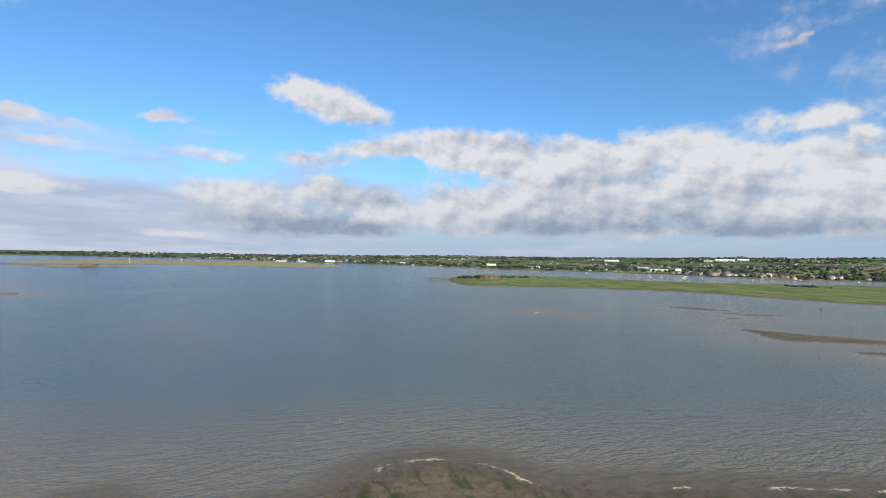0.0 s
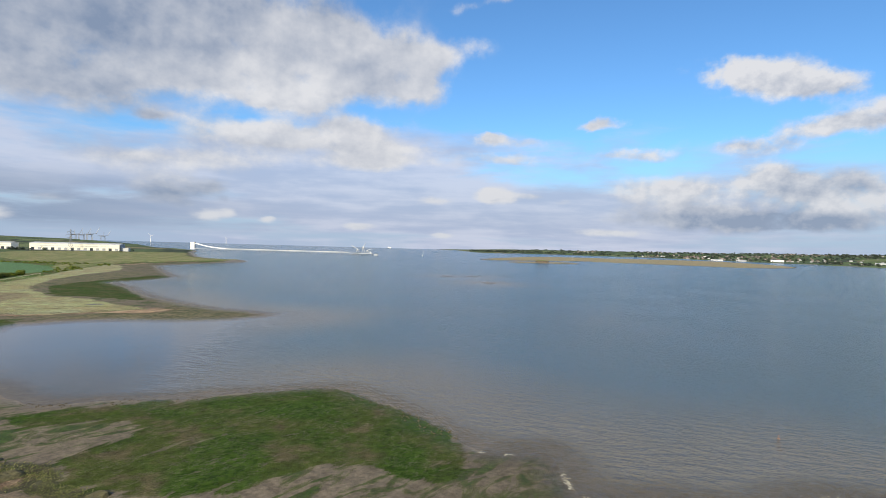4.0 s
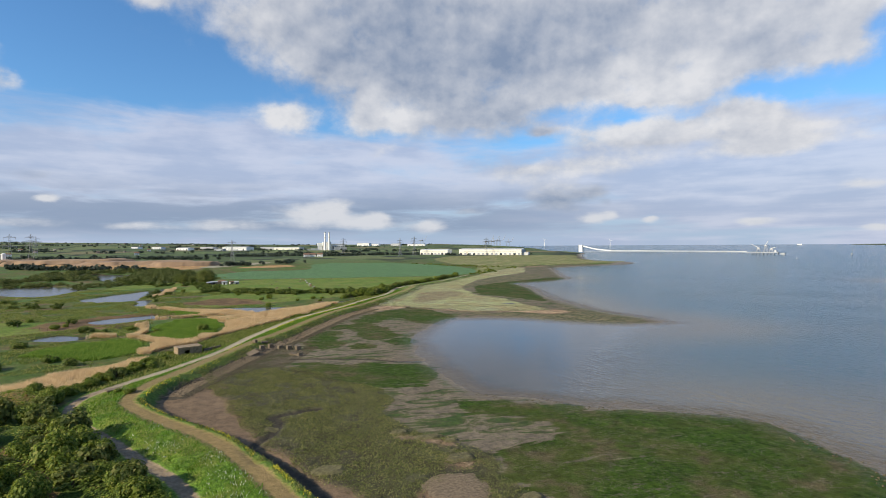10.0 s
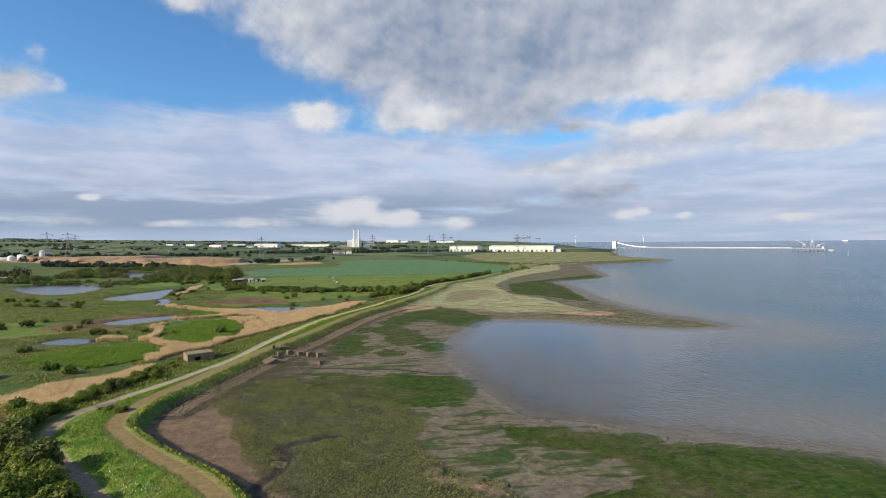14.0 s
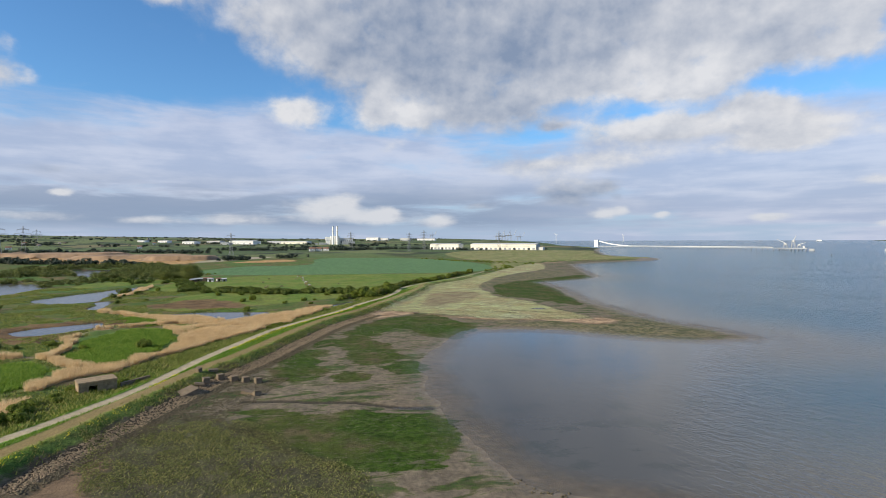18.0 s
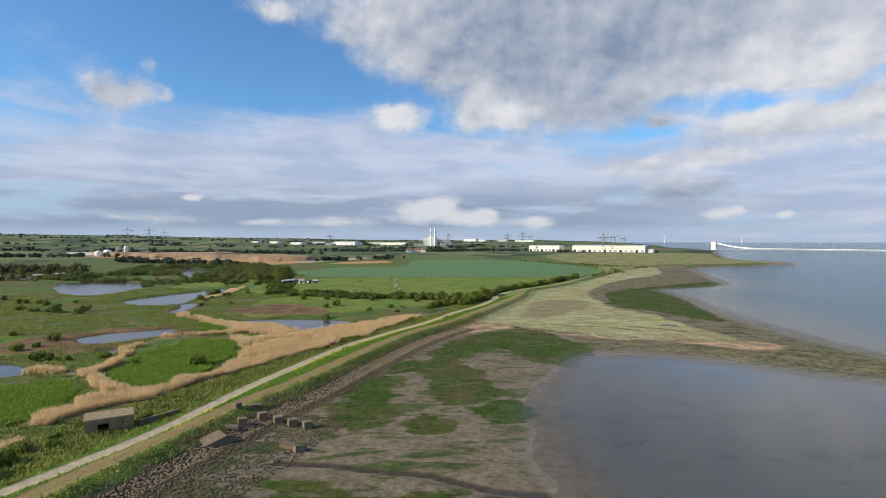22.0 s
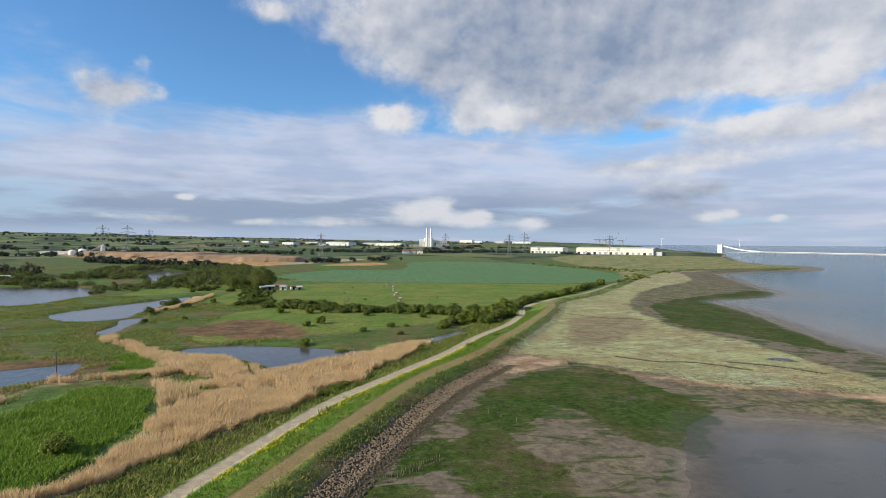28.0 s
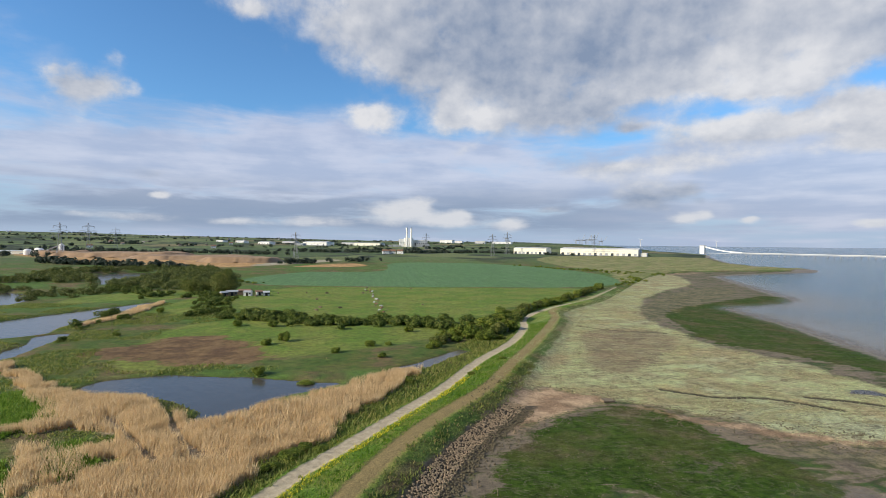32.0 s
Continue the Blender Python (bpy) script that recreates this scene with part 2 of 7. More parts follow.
def build_world():
    world = bpy.data.worlds.new("sky")
    scene.world = world
    world.use_nodes = True
    tree = world.node_tree
    tree.nodes.clear()
    n = Net(tree)
    sky = tree.nodes.new("ShaderNodeTexSky")
    sky.sky_type, sky.sun_disc = "NISHITA", False
    sky.sun_elevation, sky.sun_rotation = SUN_EL, SUN_AZ
    sky.air_density, sky.dust_density, sky.ozone_density, sky.altitude = 1.0, 0.5, 2.2, 30
    d = n.vec("NORMALIZE", n.add("ShaderNodeTexCoord", out=0))
    x, y, z = (n.add("ShaderNodeSeparateXYZ", (0, d), out=i) for i in range(3))
    az = n.math("ARCTAN2", x, y)
    el = n.math("ARCSINE", n.math("MAXIMUM", z, -0.02))
    p = n.add("ShaderNodeCombineXYZ", (0, az), (1, el), (2, 0.0))
    # grain: finer towards the horizon, where the clouds are farther off
    deep = n.math("LOGARITHM", n.math("ADD", n.math("MAXIMUM", el, 0.0), 0.10), 2.718)
    flat = n.add("ShaderNodeCombineXYZ", (0, n.math("MULTIPLY", az, 4.4)), (1, n.math("MULTIPLY", deep, 1.9)), (2, 0.0))
    wob = n.vec("SUBTRACT", n.noise(flat, 1.6, 6.0, 0.58, out=1), (0.5, 0.5, 0.5))
    reach = n.math("MINIMUM", n.math("ADD", el, 0.03), 0.30)
    q = n.vec("MULTIPLY_ADD", wob, n.add("ShaderNodeCombineXYZ", (0, n.math("MULTIPLY", reach, 0.62)), (1, n.math("MULTIPLY", reach, 0.30)), (2, 0.0)), p)
    heap, tone = cloud_sum(n, q, HEAPS)
    veil_sum, _ = cloud_sum(n, n.vec("MULTIPLY_ADD", wob, (0.10, 0.03, 0.0), n.vec("MULTIPLY_ADD", n.add("ShaderNodeCombineXYZ", (0, heap)), (1e-9, 0.0, 0.0), p)), VEILS)
    grain = n.noise(flat, 2.4, 9.0, 0.56)
    lit_grain = n.noise(n.vec("ADD", flat, (-0.06, 0.10, 0.0)), 2.4, 4.0, 0.52)
    # heaped cumulus stands over the far shore, flatter layers over the land
    towers = n.span(az, radians(60), radians(84), 0.42, 1.0)
    grain = n.add("ShaderNodeMix", (0, towers), (2, grain), (3, n.noise(n.vec("MULTIPLY", p, (1.0, 1.25, 1.0)), 13.0, 9.0, 0.58)))
    lit_grain = n.add("ShaderNodeMix", (0, towers), (2, lit_grain), (3, n.noise(n.vec("ADD", n.vec("MULTIPLY", p, (1.0, 1.25, 1.0)), (-0.010, 0.018, 0.0)), 13.0, 5.0, 0.55)))
    heap = n.math("MINIMUM", heap, 1.02)
    body = n.math("MULTIPLY_ADD", n.math("SUBTRACT", grain, 0.5), 2.3, heap)
    alpha = n.math("MULTIPLY", n.span(body, 0.12, 0.92), n.span(heap, 0.05, 0.42))
    tone = n.math("DIVIDE", tone, n.math("MAXIMUM", heap, 0.35))
    relief = n.math("MULTIPLY", n.math("SUBTRACT", grain, lit_grain), n.span(towers, 0.42, 1.0, 1.9, 2.6))
    light = n.math("MULTIPLY_ADD", tone, 0.48, n.math("ADD", relief, 0.60))
    soft = n.noise(n.vec("ADD", flat, (3.0, 7.0, 0.0)), 1.3, 5.0, 0.55)
    light = n.math("MULTIPLY_ADD", n.math("SUBTRACT", soft, 0.5), 0.95, light)
    light = n.math("SUBTRACT", light, n.math("MULTIPLY", n.span(body, 0.75, 1.5), 0.16), clamp=True)
    cloud = n.mix(n.span(light, 0.0, 0.95, interp="LINEAR"), (2.4, 3.05, 4.3), (7.7, 7.7, 7.9))
    # thin streaky layers between the heaps
    streak = n.noise(n.vec("MULTIPLY", flat, (0.75, 1.8, 1.0)), 1.3, 8.0, 0.57, dist=0.3)
    veil = n.math("MULTIPLY_ADD", n.math("SUBTRACT", streak, 0.5), 2.2, n.math("ADD", veil_sum, n.span(el, 0.04, 0.36, 0.36, 0.02)))
    veil = n.span(veil, 0.10, 0.95, 0.0, 0.84)
    veil_light = n.span(n.math("MULTIPLY_ADD", n.math("SUBTRACT", soft, 0.5), 0.9, n.noise(n.vec("MULTIPLY", flat, (0.8, 2.4, 1.0)), 1.8, 6.0, 0.55)), 0.30, 0.72)
    veil_col = n.mix(veil_light, (4.4, 5.0, 6.7), (6.2, 6.5, 7.8))
    haze = n.span(el, 0.0, 0.20, 1.0, 0.0)
    blue = n.mix(1.0, sky.outputs[0], (0.84, 1.30, 1.66), "MULTIPLY")
    air = n.mix(n.math("MULTIPLY", haze, 0.90), blue, (3.9, 4.9, 6.7))
    air = n.mix(veil, air, veil_col)
    # a slate-blue bank low over the land
    bank = n.math("MULTIPLY", n.span(el, 0.005, 0.03), n.span(el, 0.055, 0.12, 1.0, 0.0))
    bank = n.math("MULTIPLY", n.math("MULTIPLY", bank, n.span(az, radians(14), radians(44), 1.0, 0.10)), n.span(streak, 0.34, 0.54))
    air = n.mix(n.math("MULTIPLY", bank, 0.85), air, (2.6, 3.4, 4.8))
    cloud = n.mix(n.math("MULTIPLY", haze, 0.28), cloud, (4.2, 5.0, 6.2))
    both = n.mix(n.math("MULTIPLY", alpha, 0.96), air, cloud)
    bg = n.add("ShaderNodeBackground", (0, both), (1, 0.1))
    out = tree.nodes.new("ShaderNodeOutputWorld")
    tree.links.new(bg, out.inputs[0])
    world.cycles.sampling_method = "MANUAL"
    world.cycles.sample_map_resolution = 512


build_world()
sun = new("sun", bpy.data.lights.new("sun", "SUN"))
sun.data.energy, sun.data.angle, sun.data.color = 6.0, radians(0.6), (1.0, 0.875, 0.68)
sun_from = Vector((math.sin(SUN_AZ) * math.cos(SUN_EL), math.cos(SUN_AZ) * math.cos(SUN_EL), math.sin(SUN_EL)))
sun.matrix_world = look(sun_from * 100, (0, 0, 0))
scene.view_settings.exposure = 0.0

# ---- plan: shore, sea wall, track, ponds (metres; water level is z = 0) ----
COAST_SOUTH = [(-300, -5200), (-150, -2500), (20, -900), (55, -400), (60, -260), (62, -181), (64, -168), (66, -154), (68, -135), (72, -129),
    (79, -122), (79, -112), (75, -106), (67, -100), (60, -90), (57, -80), (66, -71), (61, -63), (67, -47), (69, -38), (71, -26), (72, -18)]
COAST_BAY = [(64, -11), (55, -5), (47, -1), (35, 8), (25, 19), (23, 42), (24, 66), (29, 92), (41, 116), (50, 131), (63, 132), (84, 123), (101, 107),
    (118, 96), (136, 95), (136, 107), (130, 133), (132, 161), (138, 205), (152, 257), (158, 287), (164, 316), (200, 330), (214, 338), (232, 357)]
COAST_NORTH = [(255, 414), (310, 540), (349, 566), (444, 607), (512, 667), (500, 720), (540, 850), (700, 1150), (840, 1380), (900, 1700), (1100, 2300),
    (1300, 3300), (1500, 5200), (-5200, 5200), (-5200, -5200)]
FAR_SHORE = [(2546, 1437), (2859, 1378), (2978, 1174), (3100, 688), (2800, 268), (2467, -91), (2199, -425), (1891, -619), (1938, -851), (1861, -1038),
    (1681, -1150), (1449, -1187), (1268, -1215), (1318, -1556), (1200, -2500), (900, -5200), (5200, -5200), (5200, 3600), (4400, 3300), (3600, 2300)]
FORT_ISLAND = [(849, -236), (700, -228), (656, -245), (660, -330), (640, -430), (600, -500), (510, -540), (431, -590), (300, -760), (600, -1150), (911, -1110), (924, -916), (935, -760), (948, -696), (1078, -522), (1150, -400), (1000, -280)]
MARSH_ISLAND = [(1239, 660), (1251, 546), (1480, 440), (1467, 253), (1499, 40), (1674, -40), (1900, -10), (2350, 245), (2104, 606), (1884, 807)]
GUN_ISLAND = [(1060, 480), (1120, 390), (1180, 350), (1215, 380), (1190, 450), (1120, 500)]
BARS = [[(385, -330), (384, -358), (367, -368), (348, -378), (355, -362), (372, -345)], [(344, -352), (325, -386), (318, -380), (334, -352)],
    [(309, -331), (298, -346), (292, -340), (303, -328)], [(257, -304), (233, -294), (213, -290), (206, -303), (196, -350), (204, -352), (222, -330), (242, -312)],
    [(182, -300), (176, -330), (168, -325), (173, -300)], [(427, 160), (421, 136), (412, 140), (417, 158)], [(1030, 34), (1018, -8), (1008, -4), (1018, 32)],
    [(470, 240), (498, 203), (492, 198), (462, 236)], [(331, -216), (326, -232), (322, -230), (327, -214)]]
CREST = [(-2, -900), (-4, -200), (-6, -80), (-9, -50), (-13, -35), (-17, -25), (-22, -14), (-28, -4), (-37, 7), (-45, 19), (-46, 27), (-44, 37), (-40, 47),
    (-36, 58), (-30, 73), (-25, 86), (-19, 98), (-11, 118), (0, 144), (8, 159), (21, 178), (30, 196), (45, 225), (66, 270), (74, 295), (110, 338),
    (155, 408), (230, 520), (290, 580), (360, 606), (445, 612), (500, 645), (470, 700), (520, 850), (690, 1150), (820, 1380), (880, 1700), (1080, 2300), (1250, 3300), (1300, 5100)]
TRACK = [(-6, -90), (-14, -55), (-20, -40), (-24, -31), (-27, -23), (-31, -16), (-36, -9), (-42, 0), (-50, 11), (-56, 21), (-56, 31), (-51, 40), (-45, 50), (-39, 62), (-34, 74), (-30.5, 87), (-26, 102), (-13, 137), (-5, 151), (4, 166),
    (13, 181), (24, 203), (38, 226), (49, 252), (54, 271), (66, 291), (85, 314), (106, 337), (131, 375), (153, 409)]
PONDS = [[(-59, 188), (-56, 196), (-45, 199), (-33, 197), (-20, 194), (-13, 191), (-8, 189), (-16, 182), (-21, 175), (-26, 168), (-30, 168), (-32, 173), (-39, 180), (-50, 183)],
    [(2, 199), (8, 206), (17, 216), (22, 222), (24, 219), (16, 209), (8, 197)],
    [(-135, 266), (-128, 290), (-110, 325), (-103, 340), (-97, 324), (-104, 300), (-104, 268), (-102, 254), (-112, 245), (-123, 249)],
    [(-101, 250), (-94, 255), (-91, 232), (-90, 216), (-96, 222), (-97, 238)]]
PONDS += [[(-97, 160), (-94, 168), (-84, 175), (-76, 179), (-72, 168), (-77, 158), (-84, 152), (-92, 154)],
    [(-80, 139), (-77, 144), (-74, 140), (-76, 135)],
    [(-96, 127), (-90, 124), (-84, 120), (-83, 116), (-90, 112), (-100, 118)],
    [(-236, 386), (-200, 387), (-173, 372), (-161, 345), (-160, 312), (-165, 292), (-184, 302), (-210, 334)],
    [(-222, 500), (-215, 545), (-180, 550), (-165, 475), (-168, 430), (-180, 455), (-200, 490)]]


# ---- numbers: smooth lines, distances, noise ----
def smooth(points, closed=False, steps=4):
    """A Catmull-Rom line through the points."""
    p = np.array(points, float)
    q = np.vstack([p[-1:], p, p[:2]]) if closed else np.vstack([2 * p[:1] - p[1:2], p, 2 * p[-1:] - p[-2:-1]])
    out = []
    for i in range(1, len(q) - 2):
        a, b, c, d = q[i - 1:i + 3]
        for t in np.arange(steps) / steps:
            out.append(0.5 * (2 * b + (c - a) * t + (2 * a - 5 * b + 4 * c - d) * t * t + (3 * b - a - 3 * c + d) * t ** 3))
    if not closed:
        out.append(p[-1])
    return np.array(out)


def line_distance(x, y, line):
    """Distance to a line, the side (positive on its left) and how far along it in metres."""
    best, side, along = np.full(x.shape, 1e12), np.zeros(x.shape), np.zeros(x.shape)
    start = 0.0
    for (ax, ay), (bx, by) in zip(line[:-1], line[1:]):
        dx, dy = bx - ax, by - ay
        long2 = dx * dx + dy * dy + 1e-9
        t = np.clip(((x - ax) * dx + (y - ay) * dy) / long2, 0, 1)
        ex, ey = x - ax - t * dx, y - ay - t * dy
        d = ex * ex + ey * ey
        near = d < best
        best = np.where(near, d, best)
        side = np.where(near, dx * ey - dy * ex, side)
        along = np.where(near, start + t * math.sqrt(long2), along)
        start += math.sqrt(long2)
    return np.sqrt(best), np.sign(side), along


def inside(x, y, line):
    hit = np.zeros(x.shape, bool)
    for (ax, ay), (bx, by) in zip(line, np.roll(line, -1, 0)):
        if ay != by:
            hit ^= ((ay > y) != (by > y)) & (x < (bx - ax) * (y - ay) / (by - ay) + ax)
    return hit


def region(x, y, points, margin=40.0, curved=True):
    """Signed distance to a closed outline, positive inside, cut off at the margin."""
    line = smooth(points, True, 3) if curved else np.array(points, float)
    out = np.full(x.shape, -margin)
    lo, hi = line.min(0) - margin, line.max(0) + margin
    m = (x > lo[0]) & (x < hi[0]) & (y > lo[1]) & (y < hi[1])
    if m.any():
        d = line_distance(x[m], y[m], np.vstack([line, line[:1]]))[0]
        out[m] = np.where(inside(x[m], y[m], line), np.minimum(d, margin * 4), -np.minimum(d, margin))
    return out


def regions(x, y, outlines, margin=40.0):
    return np.max([region(x, y, o, margin) for o in outlines], 0)


def lattice(i, j, seed):
    v = np.sin(i * 127.1 + j * 311.7 + seed * 74.7) * 43758.5453
    return v - np.floor(v)


def vnoise(x, y, size, seed=0, octaves=4):
    """Smooth value noise from 0 to 1 with features of the given size."""
    out, amp, total = np.zeros(x.shape), 1.0, 0.0
    for o in range(octaves):
        u, v = x / size * 2 ** o + 17.3 * o, y / size * 2 ** o - 9.1 * o
        i, j = np.floor(u), np.floor(v)
        f, g = u - i, v - j
        f, g = f * f * (3 - 2 * f), g * g * (3 - 2 * g)
        top = lattice(i, j, seed) * (1 - f) + lattice(i + 1, j, seed) * f
        low = lattice(i, j + 1, seed) * (1 - f) + lattice(i + 1, j + 1, seed) * f
        out += amp * (top * (1 - g) + low * g)
        total += amp
        amp *= 0.5
    return out / total


def step(a, b, v):
    t = np.clip((v - a) / (b - a), 0, 1)
    return t * t * (3 - 2 * t)


COAST = np.vstack([smooth(COAST_SOUTH, steps=3), smooth(COAST_BAY, steps=3), np.array(COAST_NORTH, float)])
# The last two follow the wall's foot: a mud channel with painted shade.
CREEKS_AND_FOOT_SHADE = [[(-9, 12), (-13, 11), (-16, 10), (-17.6, 8.6), (-16.4, 5), (-17.4, -0.5), (-19.6, -4), (-21, -9), (-20.2, -13), (-18.6, -18)], [(-1, -42), (1, -40), (0, -34), (-3, -30)], 
    [(84, 172), (92, 168), (100, 160)],  [(-14, 62), (-7, 61), (-1, 59), (7, 57), (14, 53), (21, 51)], [(58, 180), (66, 174), (76, 172), (84, 164)], [(70, 262), (82, 250), (94, 246), (104, 236)], [(-41, 20), (-35.5, 11), (-26, 0), (-19, -10), (-12.5, -22), (-7, -36)], [(-40, 19), (-34.5, 10), (-25, -1), (-18, -11), (-11.5, -23)]]
CREEK_LINES = [smooth(c) for c in CREEKS_AND_FOOT_SHADE]
CREST_LINE, TRACK_LINE = smooth(CREST, steps=3), smooth(TRACK, steps=3)


def terrain(x, y):
    """Height and the distances that shape the ground, at any places."""
    wx = (vnoise(x, y, 9, 3) - 0.5) * 5
    wy = (vnoise(x, y, 9, 4) - 0.5) * 5
    main = region(x + wx, y + wy, COAST, 400.0, False)
    isles = np.maximum(region(x, y, FORT_ISLAND, 200.0), np.maximum(region(x, y, MARSH_ISLAND, 200.0), region(x, y, GUN_ISLAND, 100.0)))
    bars = regions(x + wx * 1.5, y + wy * 1.5, BARS, 60.0)
    far = region(x, y, FAR_SHORE, 900.0, False)
    d = np.maximum(np.maximum(main, isles), np.maximum(bars, far))
    away, side, along = line_distance(x, y, CREST_LINE)
    s = away * side
    track, _, track_along = line_distance(x, y, TRACK_LINE)
    lumps = vnoise(x, y, 6, 7) - 0.5
    z = np.where(d > 0, 0.95 * (1 - np.exp(-d / 24)), np.maximum(0.05 * d, -3.0))
    z += np.where(d > 0, lumps * 0.22 * step(0, 8, d), 0)
    z = np.where((bars > 0) & (d == bars), np.minimum(bars * 0.09, 0.35), z)
    z += np.where(isles > 0, step(0, 30, isles) * 1.6, 0) + np.where(far > 0, step(0, 60, far) * 3, 0)
    # land behind the sea wall
    r, az = np.hypot(x + 8, y + 60), np.degrees(np.arctan2(x + 8, y + 60))
    inner = 1.3 + (vnoise(x, y, 30, 9) - 0.5) * 0.5 + step(250, 1100, r) * 2.2
    rise = np.interp(az, [-90, -45, -25, -10, 0, 30, 45, 58, 75, 98, 118, 137, 160], [84, 70, 52, 30, 18, 16, 10, 13, 22, 50, 82, 106, 110])
    hill = step(1500, 4700, r) * rise * (0.82 + 0.36 * vnoise(x, y, 700, 12, 3))
    inland = (s > 0) & (main > 0)
    z = np.where(inland, inner + hill * (main > 0), z) + np.where(far > 60, hill * step(60, 700, far), 0)
    # sea wall
    bend = 1 - step(26, 46, y)
    steep = np.where(s < 0, s * (1 - bend) + np.minimum(s + 2.5, 0) * 3.2 * bend, s)
    up = np.interp(steep, [-7.5, -5, -1.6, 0, 1.5, 3.5, 5.5, 9], [0, 0.35, 0.95, 1, 0.98, 0.72, 0.66, 0])
    foot = np.where(s < 0, 0.8, 1.3)
    bank = (1 - step(300, 420, y)) * (main > 0)
    z = np.where(np.abs(s) < 9, np.maximum(z, foot + up * (2.75 - foot) * bank + lumps * 0.12), z)
    z = np.where(track < 3.2, z * step(1.4, 3.2, track) + np.interp(y, [18, 44], [1.45, 2.05]) * (1 - step(1.4, 3.2, track)), z)
    creek = np.min([line_distance(x, y, l)[0] for l in CREEK_LINES], 0)
    z = z - 0.45 * np.exp(-(creek / 0.75) ** 2)
    ponds = regions(x + wx * 0.5, y + wy * 0.5, PONDS, 12.0)
    z = np.where(ponds > -3, np.where(ponds > 0, 0.7 - np.minimum(ponds, 4) * 0.15, np.minimum(z, 1.0 - ponds * 0.14)), z)
    return z, d, s, track, ponds, main, far, isles, creek


def spacing(fine_from, fine_to, fine, limit, growth):
    """Grid lines: even where the camera passes, then wider and wider."""
    mid = list(np.arange(fine_from, fine_to + fine / 2, fine))
    gap = fine
    while mid[-1] < limit:
        gap = min(gap * growth, 170)
        mid.append(mid[-1] + gap)
    gap = fine
    while mid[0] > -limit:
        gap = min(gap * growth, 170)
        mid.insert(0, mid[0] - gap)
    return np.array(mid)


GX, GY = np.meshgrid(spacing(-95, 140, 1.0, 4900, 1.045), spacing(-120, 235, 1.0, 4900, 1.04))
SHAPE = GX.shape
GXF, GYF = GX.ravel(), GY.ravel()
GZ, G_SEA, G_WALL, G_TRACK, G_POND, G_MAIN, G_FAR, G_ISLE, G_CREEK = terrain(GXF, GYF)

# ---- ground cover: signed distances to each kind of cover ----
SALTMARSH = [[(24, 179), (34, 182), (45, 173), (54, 168), (61, 162), (66, 155), (75, 148), (92, 146), (108, 142), (106, 176), (107, 200), (99, 226), (101, 246),
    (104, 271), (118, 306), (142, 350), (185, 400), (225, 440), (256, 500), (276, 562), (240, 556), (152, 412), (108, 345), (70, 300), (44, 234), (28, 204)]]
NEAR_MARSH = [[(-35, 47), (-31, 33), (-25, 13), (-18, -6), (-12, -20), (-7, -29), (-2, -55), (14, -62), (14, -40), (15, -18), (4, 2), (6, 22), (-6, 36), (-20, 42)], [(-36, 47), (-29, 55), (-20, 54), (-12, 50), (-6, 43), (-8, 35), (-22, 40)]]
ALGAE = [[(18, -14), (27, -5), (41, -2), (56, -6), (69, -15), (71, -30), (68, -44), (60, -62), (46, -64), (42, -50), (29, -46), (17, -38)],
    [(-13, 55), (-7, 56), (-3, 53), (3, 51), (8, 52), (12, 49), (17, 49), (22, 48), (24, 44), (23, 38), (17, 24), (5, 24), (-2, 30), (-10, 40)],
    [(20, 10), (30, 8), (42, 2), (40, -3), (28, -2), (20, 3)]]
ALGAE += [[(-11, 100), (-7, 106), (0, 109), (5, 107), (2, 98), (4, 93), (1, 90), (3, 83), (2, 77), (-8, 76), (-10, 86)], [(10, 127), (18, 124), (23, 113), (27, 104), (24, 96), (17, 88), (12, 87), (9, 94), (8, 105)],
    [(17, 83), (20, 90), (26, 92), (29, 87), (28, 82), (23, 77), (18, 77)], [(3, 79), (9, 83), (13, 78), (11, 73), (5, 73)], [(23, 99), (27, 105), (30, 99), (26, 94)]]
ALGAE += [[(10, 130), (16, 146), (29, 162), (42, 168), (50, 167), (55, 154), (57, 140), (53, 126), (44, 117), (37, 124), (32, 138), (26, 136), (20, 126), (14, 122)], [(1, 118), (8, 124), (12, 116), (6, 111), (0, 110)]]
BARE_MUD = [[(11, -9), (20, -3), (29, -6), (32, -13), (23, -18), (12, -17)], [(24, 112), (31, 108), (30, 98), (25, 96)]]
FAR_ALGAE = [[(126, 297), (160, 328), (200, 350), (224, 366), (231, 358), (216, 333), (187, 318), (164, 312), (152, 260), (141, 230), (134, 205), (129, 187), (122, 184), (118, 196), (112, 214), (102, 226), (109, 258)]]
BROWN_MARSH = [[(67, 246), (81, 254), (94, 247), (91, 229), (77, 213), (63, 196), (53, 195), (52, 202), (58, 222)], [(124, 316), (150, 352), (200, 400), (236, 425), (222, 385), (180, 345), (133, 302), (108, 272), (106, 284)],
    [(58, 153), (69, 139), (83, 129), (92, 114), (105, 99), (120, 94), (134, 109), (132, 134), (130, 158), (127, 169), (116, 134), (101, 128), (87, 138), (72, 145)]]
SPIT_POOL = [[(96, 174), (98, 176.5), (101, 173.5), (103, 170.5), (100, 170.5)]]
REED_HOLES = [(-46, 161, 4.2), (-41, 158, 3.4), (-37, 144, 3.6), (-40, 139, 3.2), (-68, 182, 3.6), (-64, 186, 2.6), (-36, 150, 2.0)]
